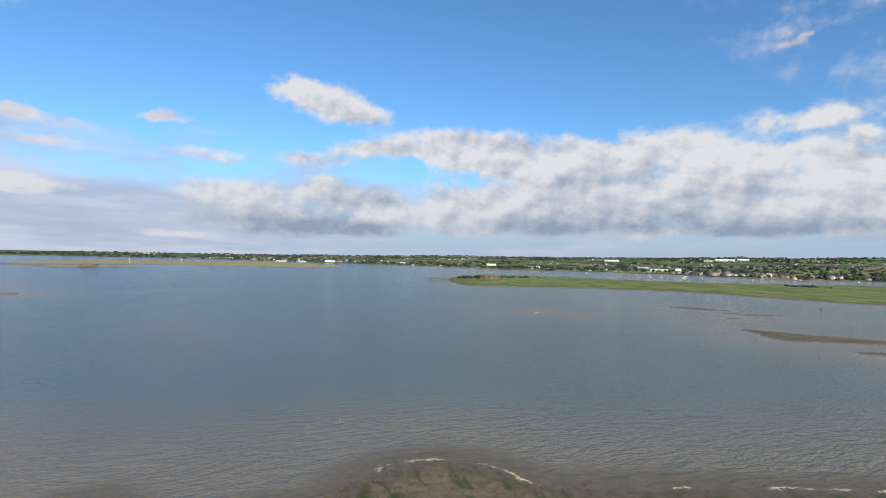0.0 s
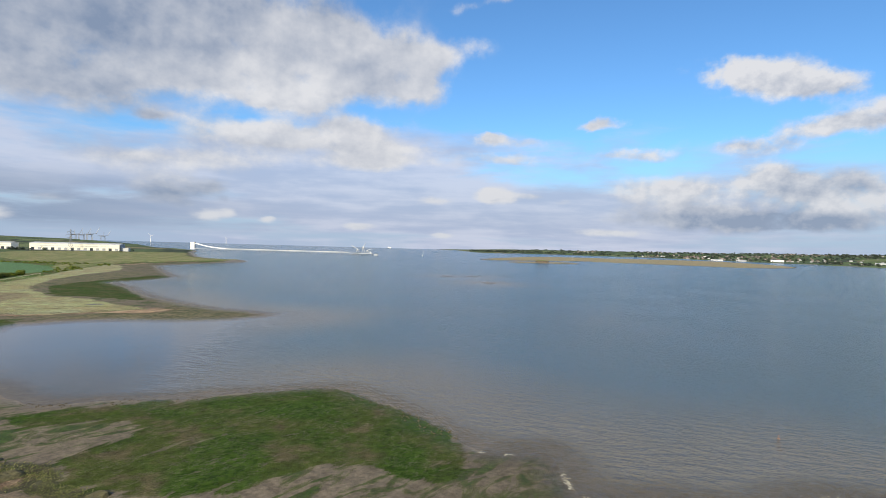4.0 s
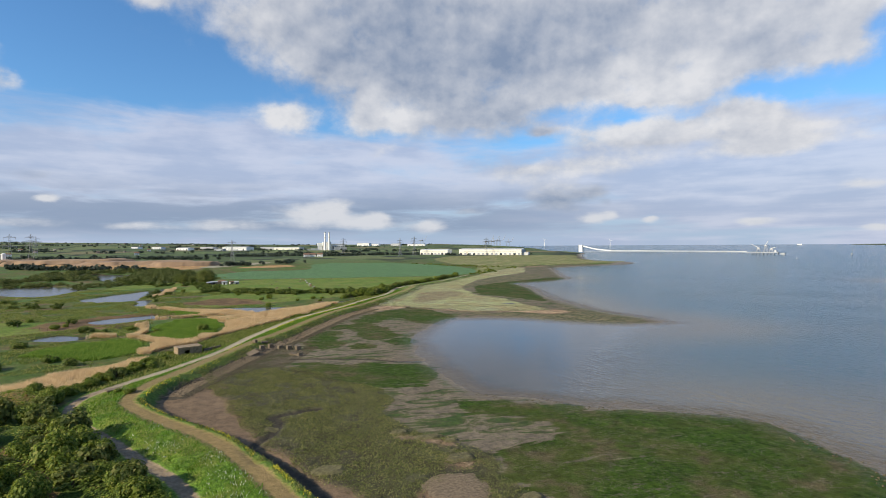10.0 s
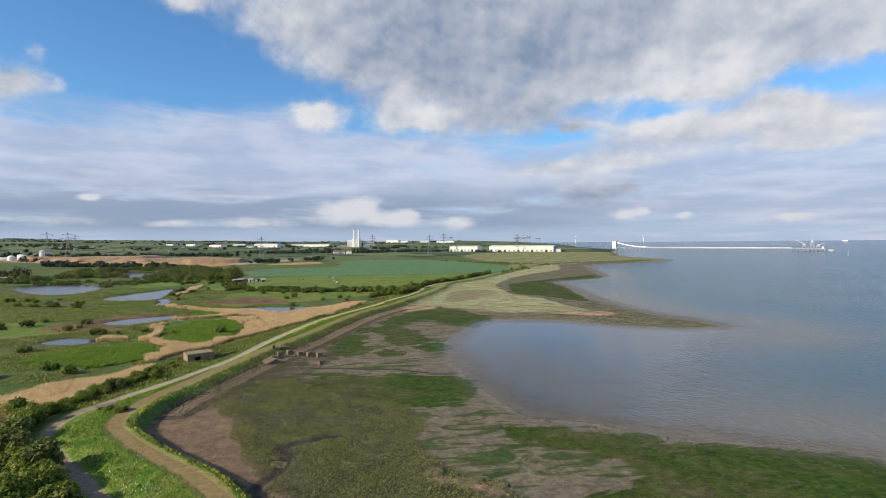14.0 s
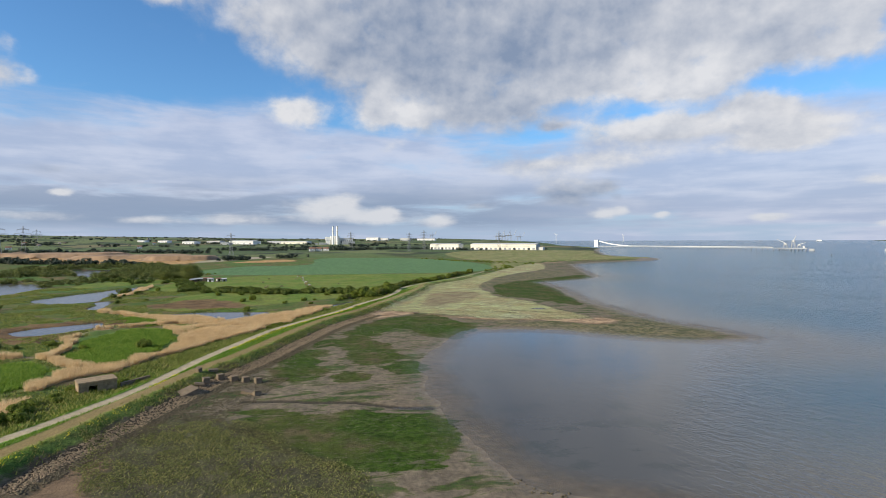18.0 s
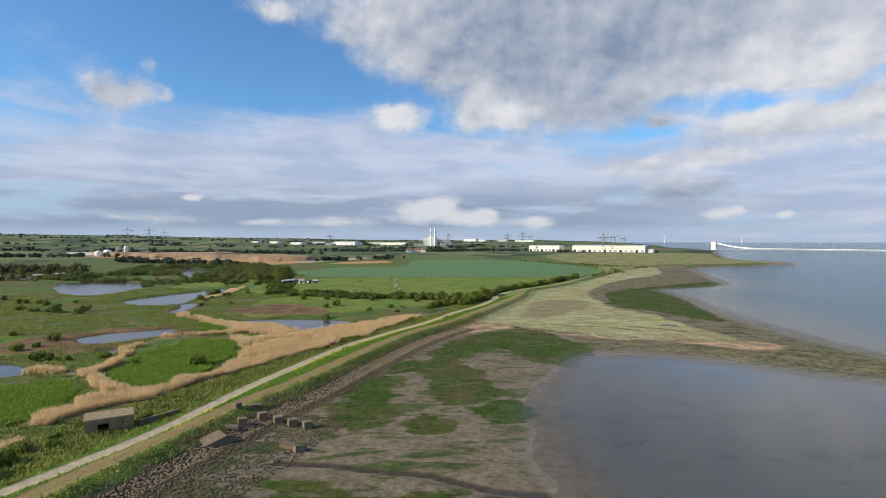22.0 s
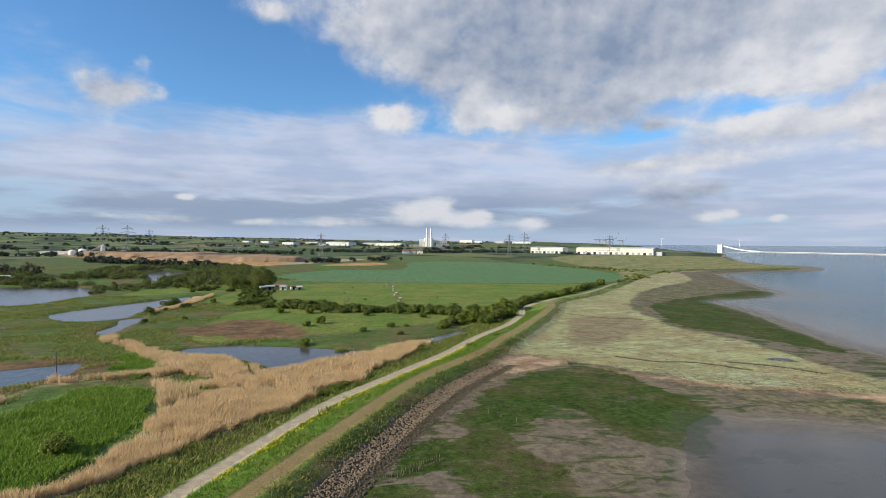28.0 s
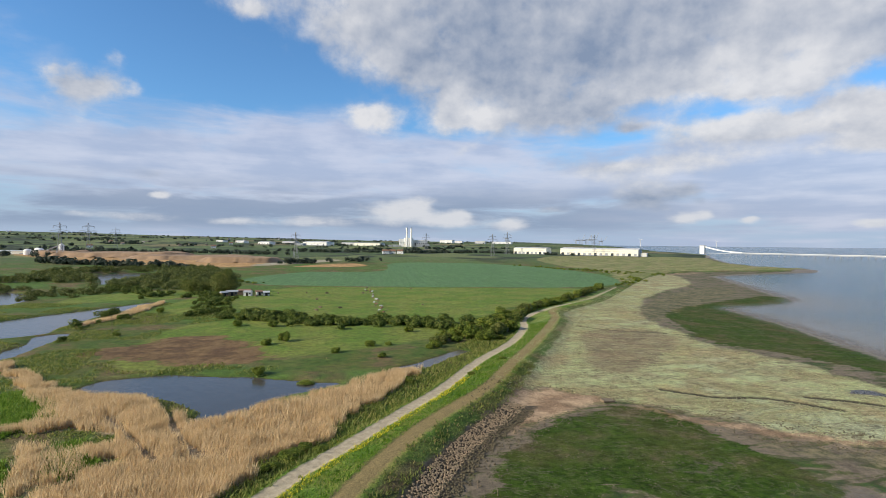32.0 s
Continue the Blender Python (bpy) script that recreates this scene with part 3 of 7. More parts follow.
SAND = [[(19, 158), (24, 177), (34, 180), (44, 173), (36, 169), (27, 163)], [(45, 171), (58, 163), (72, 154), (88, 148), (101, 145), (114, 143), (116, 133), (104, 128), (95, 135), (84, 143), (68, 149), (56, 157), (46, 166)],
    [(2, -29), (9, -28), (10, -33), (5, -36), (1, -33)], [(4, -6), (12, -12), (11, -14), (4, -9)], [(9, -19), (12, -21), (10, -24)],
    [(262, 545), (290, 572), (330, 588), (300, 566)]]
BROWN_MUD = [[(-41, 22), (-39, 38), (-35, 48), (-30, 33), (-24, 13), (-17, -7), (-11, -21), (-6, -31), (-10, -33), (-16, -22), (-23, -10), (-31, 4)]]
REED_BEDS = [[(-54, 82), (-50, 88), (-44, 92), (-39, 103), (-34, 116), (-24, 130), (-16.5, 143), (-7, 160), (3, 181), (10, 198), (5, 199), (-8, 183), (-18, 174), (-26, 166), (-32, 168), (-40, 179),
    (-52, 182), (-60, 187), (-72, 198), (-82, 206), (-84, 203), (-72, 192), (-60, 176), (-54, 168), (-50, 158), (-44, 146), (-39, 131), (-40, 116), (-44, 103), (-50, 98), (-57, 90)],
    [(-74, 22), (-69, 25), (-62, 36), (-55.5, 52), (-52.5, 62), (-51.5, 70), (-56, 71), (-63, 59), (-69, 54), (-79, 46), (-90, 32), (-86, 16)], [(-97, 262), (-91, 300), (-96, 338), (-100, 318), (-97, 290), (-99, 266)]]
REED_BANDS = [(1.9, [(-86, 117), (-70, 112), (-60, 104), (-52, 98), (-45, 98), (-40, 106), (-38, 118)]), (1.3, [(-68, 112), (-66, 122), (-70, 133), (-74, 141), (-70, 156), (-61, 161), (-52, 164)]),
    (2.4, [(-57, 81), (-53, 88), (-47, 95)]), (2.6, [(-84, 206), (-74, 198), (-64, 187), (-54, 178), (-46, 170)])]
GREEN_BEDS = [[(-68, 184), (-60, 182), (-54, 174), (-51, 167), (-56, 163), (-64, 170)], [(-46, 158), (-42, 159), (-37, 150), (-36, 146), (-42, 147), (-45, 151)], [(-63, 112), (-61, 118), (-64, 131), (-63, 150), (-49, 153), (-44, 142), (-41, 130), (-43, 114), (-45, 104), (-50, 101), (-57, 105)],
    [(-80, 104), (-69, 106), (-59, 99), (-59, 92), (-58, 82), (-70, 74), (-90, 88)]]
PASTURE = [[(-90, 300), (-50, 296), (-20, 282), (28, 268), (60, 312), (96, 345), (130, 395), (90, 404), (10, 408), (-38, 416), (-60, 400), (-84, 372)],
    [(-60, 206), (-30, 212), (0, 226), (30, 256), (-20, 268), (-48, 280), (-66, 262)], [(-150, 120), (-100, 134), (-100, 158), (-150, 170), (-190, 150)],
    [(-140, 330), (-112, 345), (-96, 350), (-88, 372), (-110, 395), (-140, 372)]]
CROP = [[(-95, 475), (-62, 556), (6, 572), (20, 735), (118, 735), (175, 655), (196, 540), (174, 445), (132, 412), (83, 410), (11, 414), (-38, 422), (-74, 432)]]
DEAD_PATCH = [[(-114, 152), (-102, 172), (-86, 183), (-70, 184), (-65, 168), (-74, 150), (-90, 138), (-106, 138)], [(-76, 222), (-64, 236), (-60, 246), (-45, 243), (-31, 224), (-30, 209), (-44, 208), (-64, 216)], [(-92, 150), (-84, 153), (-78, 146), (-84, 136), (-94, 140)], [(-46, -17), (-41, -19), (-37, -26), (-43, -28)], [(-61, 5), (-57, 4), (-55, -2), (-60, -4)], [(-88, 166), (-78, 152), (-68, 160), (-72, 172)]]
DIRT = [[(-553, 972), (-488, 1060), (-378, 1020), (-172, 776), (-120, 690), (-146, 622), (-214, 660), (-257, 650), (-367, 760)], [(-80, 636), (-12, 655), (-28, 720), (-78, 664)]]
PALE_POINT = [[(168, 430), (236, 522), (290, 582), (360, 608), (445, 614), (500, 645), (470, 700), (520, 850), (600, 1000), (380, 1090), (250, 900), (215, 700), (214, 560)]]
LOADING_YARD = [[(-133, 655), (-94, 689), (-45, 800), (-62, 830), (-110, 760)]]


def cover():
    x = GXF + (vnoise(GXF, GYF, 7, 21) - 0.5) * 6
    y = GYF + (vnoise(GXF, GYF, 7, 22) - 0.5) * 6
    crest, _, _ = line_distance(GXF, GYF, CREST_LINE)
    tidal = -(G_WALL + 4.6) + (vnoise(GXF, GYF, 3, 23) - 0.5) * 2
    stones = np.minimum(G_WALL + 10.6, -(G_WALL + 5.0))
    kept = {
        "tidal": np.where(G_MAIN > 0, tidal, np.where(G_ISLE > 0, 7 - G_ISLE * 0.8, np.where(G_FAR > 0, -8, 8))), "saltmarsh": regions(x, y, SALTMARSH), "near_marsh": regions(x, y, NEAR_MARSH),
        "algae": np.minimum(regions(x, y, ALGAE + FAR_ALGAE), -regions(x, y, BARE_MUD)), "sand": np.maximum(regions(x, y, SAND[:1] + SAND[2:]), regions(x, y, SAND[1:2]) - 1.6), "brown_mud": regions(x, y, BROWN_MUD), "reed": np.minimum(np.min([np.hypot(x - a, (y - b) * 1.3) - r for a, b, r in REED_HOLES], 0), np.maximum(regions(x, y, REED_BEDS), np.max([w - line_distance(x, y, smooth(l))[0] for w, l in REED_BANDS], 0)) - 0.8), "brown_marsh": regions(x, y, BROWN_MARSH), "spit_pool": regions(x, y, SPIT_POOL),
        "green_bed": regions(x, y, GREEN_BEDS), "pasture": regions(x, y, PASTURE), "crop": regions(GXF, GYF, CROP), "dead": regions(x, y, DEAD_PATCH),
        "dirt": regions(GXF, GYF, DIRT), "yard": regions(GXF, GYF, LOADING_YARD), "pale_point": regions(x, y, PALE_POINT), "track": np.interp(GYF, [25, 60], [1.0, 1.3]) - G_TRACK, "crest": np.where(GYF < 300, 1.5 - crest, -8),
        "bank": np.where(GYF < 330, np.minimum(np.minimum(9.5 - np.abs(G_WALL - 2.5), G_WALL + np.interp(GYF, [26, 46], [3.2, 2.2])), 8), -8), "stones": np.where((GYF > 26) & (GYF < 172), stones, -8),
        "shore": G_SEA, "pond": G_POND, "creek": G_CREEK, "exposed": np.where((GXF > 40) & (GYF < -62), 1.0, 0.0), "isle": np.maximum(G_ISLE - 4, -8), "isle_dry": np.maximum(region(GXF, GYF, MARSH_ISLAND), region(GXF, GYF, GUN_ISLAND)), "far": np.hypot(GXF, GYF) / 100 - 8}
    return {k: np.clip(v, -8, 8) for k, v in kept.items()}


COVER = cover()


# ---- materials ----
def material(name):
    m = bpy.data.materials.new(name)
    m.use_nodes = True
    m.node_tree.nodes.clear()
    return m, Net(m.node_tree)


def finish(m, n, colour, rough=0.8, metal=0.0, bump=None, bump_dist=0.05, spec=0.5, strength=1.0, trans=None):
    p = m.node_tree.nodes.new("ShaderNodeBsdfPrincipled")
    for k, v in (("Base Color", colour), ("Roughness", rough), ("Metallic", metal), ("Specular IOR Level", spec)):
        if isinstance(v, bpy.types.NodeSocket):
            m.node_tree.links.new(v, p.inputs[k])
        else:
            p.inputs[k].default_value = (*v, 1) if isinstance(v, tuple) else v
    if bump is not None:
        b = n.add("ShaderNodeBump", ("Strength", strength), ("Distance", bump_dist), ("Height", bump))
        m.node_tree.links.new(b, p.inputs["Normal"])
    out = m.node_tree.nodes.new("ShaderNodeOutputMaterial")
    surf = p.outputs[0]
    if trans:
        t = n.add("ShaderNodeBsdfTranslucent", (0, colour if isinstance(colour, bpy.types.NodeSocket) else (*colour, 1)))
        surf = n.add("ShaderNodeMixShader", (0, trans), (1, surf), (2, t))
    m.node_tree.links.new(surf, out.inputs[0])
    return m


def coords(n, kind=3):
    return n.add("ShaderNodeTexCoord", out=kind)


def plain(name, colour, rough=0.7, vary=0.25, scale=1.5, metal=0.0, bump=0.02, spec=0.4):
    """A painted, stained or cast surface: two scales of wear and fine relief."""
    m, n = material(name)
    c = coords(n)
    big, fine = n.noise(c, scale, 4), n.noise(c, scale * 14, 5)
    dark, pale = tuple(v * (1 - vary) for v in colour), tuple(min(v * (1 + vary), 0.95) for v in colour)
    col = n.mix(n.span(n.math("MULTIPLY_ADD", fine, 0.45, n.math("MULTIPLY", big, 0.6)), 0.3, 0.75), dark, pale)
    one = n.add("ShaderNodeObjectInfo", out=5)
    col = n.mix(n.math("MULTIPLY", n.math("SUBTRACT", one, 0.5), vary), col, pale)
    return finish(m, n, col, rough, metal, fine, bump, spec)


def ground_material():
    m, n = material("ground_cover")
    c = coords(n)
    wide, mid, fine, tiny = n.noise(c, 0.02, 5), n.noise(c, 0.16, 6, 0.62), n.noise(c, 1.1, 6, 0.65), n.noise(c, 4.5, 5, 0.7)
    clod = n.noise(n.vec("ADD", c, (7.0, 3.0, 0.0)), 0.60, 8, 0.70)
    patch = n.noise(n.vec("ADD", c, (31.0, 17.0, 0.0)), 0.055, 6, 0.6)
    flow = n.noise(n.vec("MULTIPLY", c, (0.10, 0.28, 1.0)), 1.0, 7, 0.62, dist=0.9)

    def where(name, soft=0.8, rough=1.6, by=None):
        edge = n.math("MULTIPLY_ADD", n.math("SUBTRACT", by if by is not None else fine, 0.5), rough * 2, n.attr(name))
        return n.span(edge, -soft, soft)

    def two(a, b, by=None, lo=0.36, hi=0.64):
        return n.mix(n.span(by if by is not None else fine, lo, hi), a, b)

    # rough grazing land: green, olive and rust-brown patches
    rough_grass = n.mix(n.span(mid, 0.40, 0.60), two((0.040, 0.080, 0.009), (0.080, 0.138, 0.017), tiny), two((0.076, 0.092, 0.018), (0.126, 0.128, 0.030), tiny))
    rough_grass = n.mix(n.span(patch, 0.50, 0.60), rough_grass, two((0.100, 0.070, 0.030), (0.180, 0.140, 0.060), tiny))
    rough_grass = n.mix(n.span(wide, 0.48, 0.60), rough_grass, two((0.052, 0.106, 0.015), (0.090, 0.164, 0.026), tiny))
    # far patchwork of fields and woods
    across = n.vec("MULTIPLY", c, (1.0, 0.55, 0.0))
    cell = n.add("ShaderNodeTexVoronoi", ("Vector", across), ("Scale", 0.0052), ("Randomness", 0.85), out=1)
    pick = n.add("ShaderNodeSeparateColor", (0, cell), out=0)
    field = n.mix(n.span(pick, 0.30, 0.34), (0.058, 0.100, 0.034), (0.090, 0.140, 0.046))
    field = n.mix(n.span(pick, 0.62, 0.66), field, (0.125, 0.160, 0.060))
    field = n.mix(n.span(pick, 0.88, 0.9), field, (0.170, 0.155, 0.075))
    field = n.mix(n.math("MULTIPLY", n.span(mid, 0.4, 0.7), 0.35), field, (0.140, 0.130, 0.044))
    rows_edge = n.add("ShaderNodeTexVoronoi", ("Vector", across), ("Scale", 0.0052), ("Randomness", 0.85), feature="DISTANCE_TO_EDGE")
    woods = n.span(n.math("MULTIPLY_ADD", n.math("SUBTRACT", n.noise(c, 0.012, 5), 0.5), 0.55, rows_edge), 0.02, 0.07, 1.0, 0.0)
    field = n.mix(woods, field, (0.024, 0.038, 0.020))
    land = n.mix(where("far", 2.0, 0.4), rough_grass, field)
    land = n.mix(where("isle", 2.0, 1.5), land, n.mix(where("isle_dry", 2.0, 1.0), two((0.085, 0.128, 0.030), (0.165, 0.195, 0.054), n.noise(n.vec("MULTIPLY", c, (0.02, 0.05, 1.0)), 1.0, 4), 0.4, 0.6), (0.290, 0.245, 0.135)))
    land = n.mix(where("pasture", 2.0, 2.5), land, n.mix(n.span(patch, 0.40, 0.60), two((0.080, 0.142, 0.014), (0.124, 0.200, 0.022), tiny), two((0.128, 0.166, 0.026), (0.185, 0.215, 0.038), fine)))
    rows_ = n.noise(n.vec("MULTIPLY", c, (0.5, 0.02, 1.0)), 1.0, 3)
    land = n.mix(where("pale_point", 3.0, 3.0), land, n.mix(n.span(patch, 0.42, 0.58), two((0.120, 0.150, 0.044), (0.180, 0.205, 0.062), mid), two((0.200, 0.190, 0.080), (0.270, 0.240, 0.110), mid)))
    land = n.mix(where("crop", 1.0, 0.6), land, n.mix(n.span(rows_, 0.3, 0.7), (0.078, 0.165, 0.062), (0.102, 0.195, 0.078)))
    land = n.mix(where("dead", 1.5, 12.0, mid), land, two((0.113, 0.066, 0.030), (0.178, 0.112, 0.049), mid))
    land = n.mix(where("reed", 1.5, 1.5), land, two((0.240, 0.180, 0.105), (0.380, 0.295, 0.185)))
    land = n.mix(where("green_bed", 1.5, 6.5), land, two((0.085, 0.150, 0.017), (0.145, 0.235, 0.029), tiny))
    land = n.mix(where("dirt", 2.0, 2.0), land, two((0.324, 0.190, 0.078), (0.454, 0.285, 0.122), mid))
    land = n.mix(where("yard", 2.0, 1.0), land, two((0.292, 0.260, 0.185), (0.367, 0.330, 0.237), mid))
    land = n.mix(where("bank", 1.2, 1.2), land, n.mix(n.span(mid, 0.4, 0.6), two((0.080, 0.168, 0.013), (0.132, 0.240, 0.021), tiny), two((0.130, 0.170, 0.024), (0.180, 0.212, 0.036), tiny)))
    # between the tides: brown mud, an olive film, green weed
    mud = n.mix(n.span(flow, 0.38, 0.62), two((0.118, 0.096, 0.064), (0.168, 0.136, 0.094)), two((0.158, 0.126, 0.088), (0.215, 0.172, 0.122)))
    film = two((0.050, 0.058, 0.018), (0.092, 0.096, 0.034), tiny)
    green = two((0.023, 0.049, 0.006), (0.048, 0.084, 0.012), fine)
    dry = n.span(n.attr("shore"), 0.2, 2.6)
    speckle = n.span(n.math("MULTIPLY_ADD", n.math("SUBTRACT", tiny, 0.5), 0.30, flow), 0.485, 0.55)
    tidal = n.mix(n.math("MULTIPLY", speckle, dry), mud, film)
    tidal = n.mix(n.math("MULTIPLY", n.span(n.math("MULTIPLY_ADD", n.math("SUBTRACT", tiny, 0.5), 0.4, flow), 0.56, 0.63), dry), tidal, green)
    weed = n.math("MULTIPLY", where("algae", 0.45, 4.2, n.math("MULTIPLY_ADD", n.math("SUBTRACT", tiny, 0.5), 0.4, flow)), n.span(n.math("MULTIPLY_ADD", n.math("SUBTRACT", fine, 0.5), 0.4, flow), 0.30, 0.38, 0.35, 1.0))
    vein = n.noise(n.vec("MULTIPLY", c, (0.16, 0.30, 1.0)), 1.0, 6, 0.65, dist=2.2)
    silt = n.math("MULTIPLY", n.span(n.math("ABSOLUTE", n.math("SUBTRACT", vein, 0.5)), 0.004, 0.022, 1.0, 0.0), dry)
    weed = n.math("MULTIPLY", weed, n.math("SUBTRACT", 1.0, n.math("MULTIPLY", silt, 0.40)))
    tidal = n.mix(weed, tidal, n.mix(n.span(patch, 0.42, 0.58), green, n.mix(n.span(mid, 0.46, 0.62), two((0.044, 0.062, 0.012), (0.072, 0.088, 0.022), tiny), two((0.064, 0.056, 0.026), (0.100, 0.086, 0.044), tiny))))
    tidal = n.mix(n.math("MULTIPLY", n.math("MULTIPLY", n.span(n.attr("exposed"), 0.2, 0.8), n.span(n.attr("shore"), 1.0, 8.0, 0.8, 0.3)), n.span(mid, 0.35, 0.6, 0.5, 1.0)), tidal, two((0.060, 0.048, 0.026), (0.098, 0.076, 0.042), tiny))
    clump = n.add("ShaderNodeTexVoronoi", ("Vector", n.vec("MULTIPLY_ADD", n.noise(c, 1.4, 3, out=1), (0.7, 0.7, 0.0), n.vec("MULTIPLY", c, (1.0, 1.0, 0.0)))), ("Scale", 1.15), ("Detail", 1.0))
    gaps = n.math("MULTIPLY", n.span(clump, 0.34, 0.62), n.span(mid, 0.36, 0.62, 1.0, 0.45))
    on_marsh = where("near_marsh", 1.5, 4.0, mid)
    tidal = n.mix(on_marsh, tidal, n.mix(n.span(tiny, 0.42, 0.58), two((0.106, 0.110, 0.044), (0.150, 0.146, 0.064)), (0.056, 0.064, 0.022)))
    # Gaps between clumps: dark mud, with crevice shade put into the colour.
    tidal = n.mix(n.math("MULTIPLY", n.math("MULTIPLY", on_marsh, gaps), 0.85), tidal, two((0.046, 0.040, 0.022), (0.074, 0.062, 0.036)))
    tidal = n.mix(where("brown_mud", 1.5, 2.5), tidal, two((0.135, 0.090, 0.052), (0.185, 0.128, 0.076), tiny))
    tidal = n.mix(n.math("MULTIPLY", where("brown_marsh", 2.5, 9.0, mid), 0.75), tidal, two((0.062, 0.072, 0.026), (0.165, 0.140, 0.072), n.math("MULTIPLY_ADD", clod, 0.6, n.math("MULTIPLY", mid, 0.4)), 0.42, 0.58))
    tuft = n.span(n.math("MULTIPLY_ADD", n.math("SUBTRACT", tiny, 0.5), 0.5, mid), 0.35, 0.60)
    marsh = n.mix(tuft, two((0.265, 0.240, 0.125), (0.385, 0.345, 0.190)), two((0.285, 0.325, 0.150), (0.412, 0.442, 0.225), tiny))
    marsh = n.mix(n.span(patch, 0.46, 0.60), marsh, two((0.270, 0.225, 0.110), (0.370, 0.315, 0.160), tiny))
    marsh = n.mix(n.span(n.math("MULTIPLY_ADD", n.math("SUBTRACT", fine, 0.5), 0.25, wide), 0.56, 0.66), marsh, two((0.300, 0.330, 0.190), (0.400, 0.420, 0.250), tiny))
    marsh = n.mix(n.math("MULTIPLY", where("brown_marsh", 2.5, 12.0, n.math("MULTIPLY_ADD", fine, 0.5, n.math("MULTIPLY", mid, 0.5))), 0.75), marsh, two((0.150, 0.110, 0.062), (0.250, 0.190, 0.110), tiny))
    ledge = n.noise(n.vec("MULTIPLY", c, (0.045, 0.16, 1.0)), 1.0, 6, 0.62, dist=0.6)
    marsh = n.mix(n.math("MULTIPLY", n.span(ledge, 0.50, 0.60), 0.85), marsh, two((0.200, 0.182, 0.086), (0.300, 0.268, 0.134), tiny))
    marsh = n.mix(n.math("MULTIPLY", n.span(n.math("ABSOLUTE", n.math("SUBTRACT", ledge, 0.50)), 0.004, 0.016, 1.0, 0.0), 0.75), marsh, (0.120, 0.095, 0.055))
    marsh = n.mix(n.math("MULTIPLY", n.span(fine, 0.56, 0.66), 0.7), marsh, (0.150, 0.125, 0.066))
    tidal = n.mix(where("saltmarsh", 2.0, 3.5), tidal, marsh)
    tidal = n.mix(where("sand", 1.5, 3.0), tidal, n.mix(n.span(mid, 0.4, 0.6), two((0.180, 0.112, 0.062), (0.290, 0.196, 0.118), tiny), two((0.290, 0.200, 0.118), (0.400, 0.290, 0.180), tiny)))
    # Ground under the stones is darkened to paint the shade between them.
    tidal = n.mix(where("stones", 0.8, 1.5), tidal, two((0.040, 0.032, 0.020), (0.085, 0.068, 0.042), tiny))
    # Dark creek mud; at the wall's foot it also paints the bank's shade.
    tidal = n.mix(n.span(n.attr("creek"), 0.45, 1.2, 1.0, 0.0), tidal, (0.044, 0.037, 0.025))
    tidal = n.mix(where("spit_pool", 0.3, 0.5), tidal, (0.060, 0.055, 0.050))
    # froth left along the water's edge
    edge = n.math("MULTIPLY_ADD", n.math("SUBTRACT", fine, 0.5), 5.0, n.attr("shore"))
    froth = n.math("MULTIPLY", n.math("MULTIPLY", n.span(edge, -0.3, 0.1), n.span(edge, 0.35, 0.75, 1.0, 0.0)), n.span(mid, 0.51, 0.56))
    tidal = n.mix(n.math("MULTIPLY", froth, n.span(n.attr("exposed"), 0.2, 0.8)), tidal, (0.594, 0.530, 0.348))
    col = n.mix(where("tidal", 0.5, 0.8), land, tidal)
    col = n.mix(where("pond", 0.6, 0.3), col, two((0.054, 0.042, 0.022), (0.076, 0.060, 0.030)))
    trodden = n.add("ShaderNodeSeparateXYZ", (0, c), out=1)
    path = n.mix(n.span(trodden, 20.0, 50.0), two((0.200, 0.140, 0.056), (0.265, 0.185, 0.080), fine), two((0.190, 0.142, 0.058), (0.270, 0.200, 0.086), tiny))
    col = n.mix(n.math("MULTIPLY", where("crest", 0.6, 1.0), 0.96), col, path)
    col = n.mix(where("track", 0.25, 0.5), col, n.mix(n.span(trodden, 28.0, 48.0), two((0.200, 0.152, 0.098), (0.270, 0.210, 0.138), fine), two((0.330, 0.280, 0.190), (0.430, 0.365, 0.255), fine)))
    grit = n.noise(c, 15.0, 3, 0.6)
    worn = n.math("MAXIMUM", where("track", 0.5, 0.2), where("crest", 0.6, 0.5))
    silky = n.math("MULTIPLY", n.span(n.attr("tidal"), -0.5, 1.0), n.math("MULTIPLY", n.span(n.attr("near_marsh"), -1.0, 1.0, 1.0, 0.0), n.span(n.attr("saltmarsh"), -1.0, 1.0, 1.0, 0.3)))
    silky = n.math("MAXIMUM", silky, n.math("MULTIPLY", worn, 0.9))
    col = n.mix(n.math("SUBTRACT", 1.0, n.math("MULTIPLY", silky, 0.65)), col, n.add("ShaderNodeCombineColor", *[(i, n.math("MULTIPLY", n.span(tiny, 0.30, 0.70, 0.74, 1.26), n.span(grit, 0.3, 0.7, 0.84, 1.16))) for i in range(3)]), "MULTIPLY")
    uneven = n.math("MULTIPLY", n.span(clod, 0.32, 0.68, 0.62, 1.38, "LINEAR"), n.span(mid, 0.3, 0.7, 0.86, 1.14, "LINEAR"))
    col = n.mix(n.math("SUBTRACT", 1.0, n.math("MULTIPLY", worn, 0.7)), col, n.add("ShaderNodeCombineColor", (0, uneven), (1, uneven), (2, uneven)), "MULTIPLY")
    wet = n.math("MULTIPLY", n.span(n.attr("tidal"), -0.5, 1.0), n.math("MAXIMUM", n.span(n.attr("shore"), 0.0, 8.0, 1.0, 0.10), n.math("MULTIPLY", n.span(n.attr("spit_pool"), -0.2, 0.3), 1.4)))
    rough = n.math("SUBTRACT", 0.92, n.math("MULTIPLY", wet, n.span(fine, 0.3, 0.7, 0.60, 0.30)))
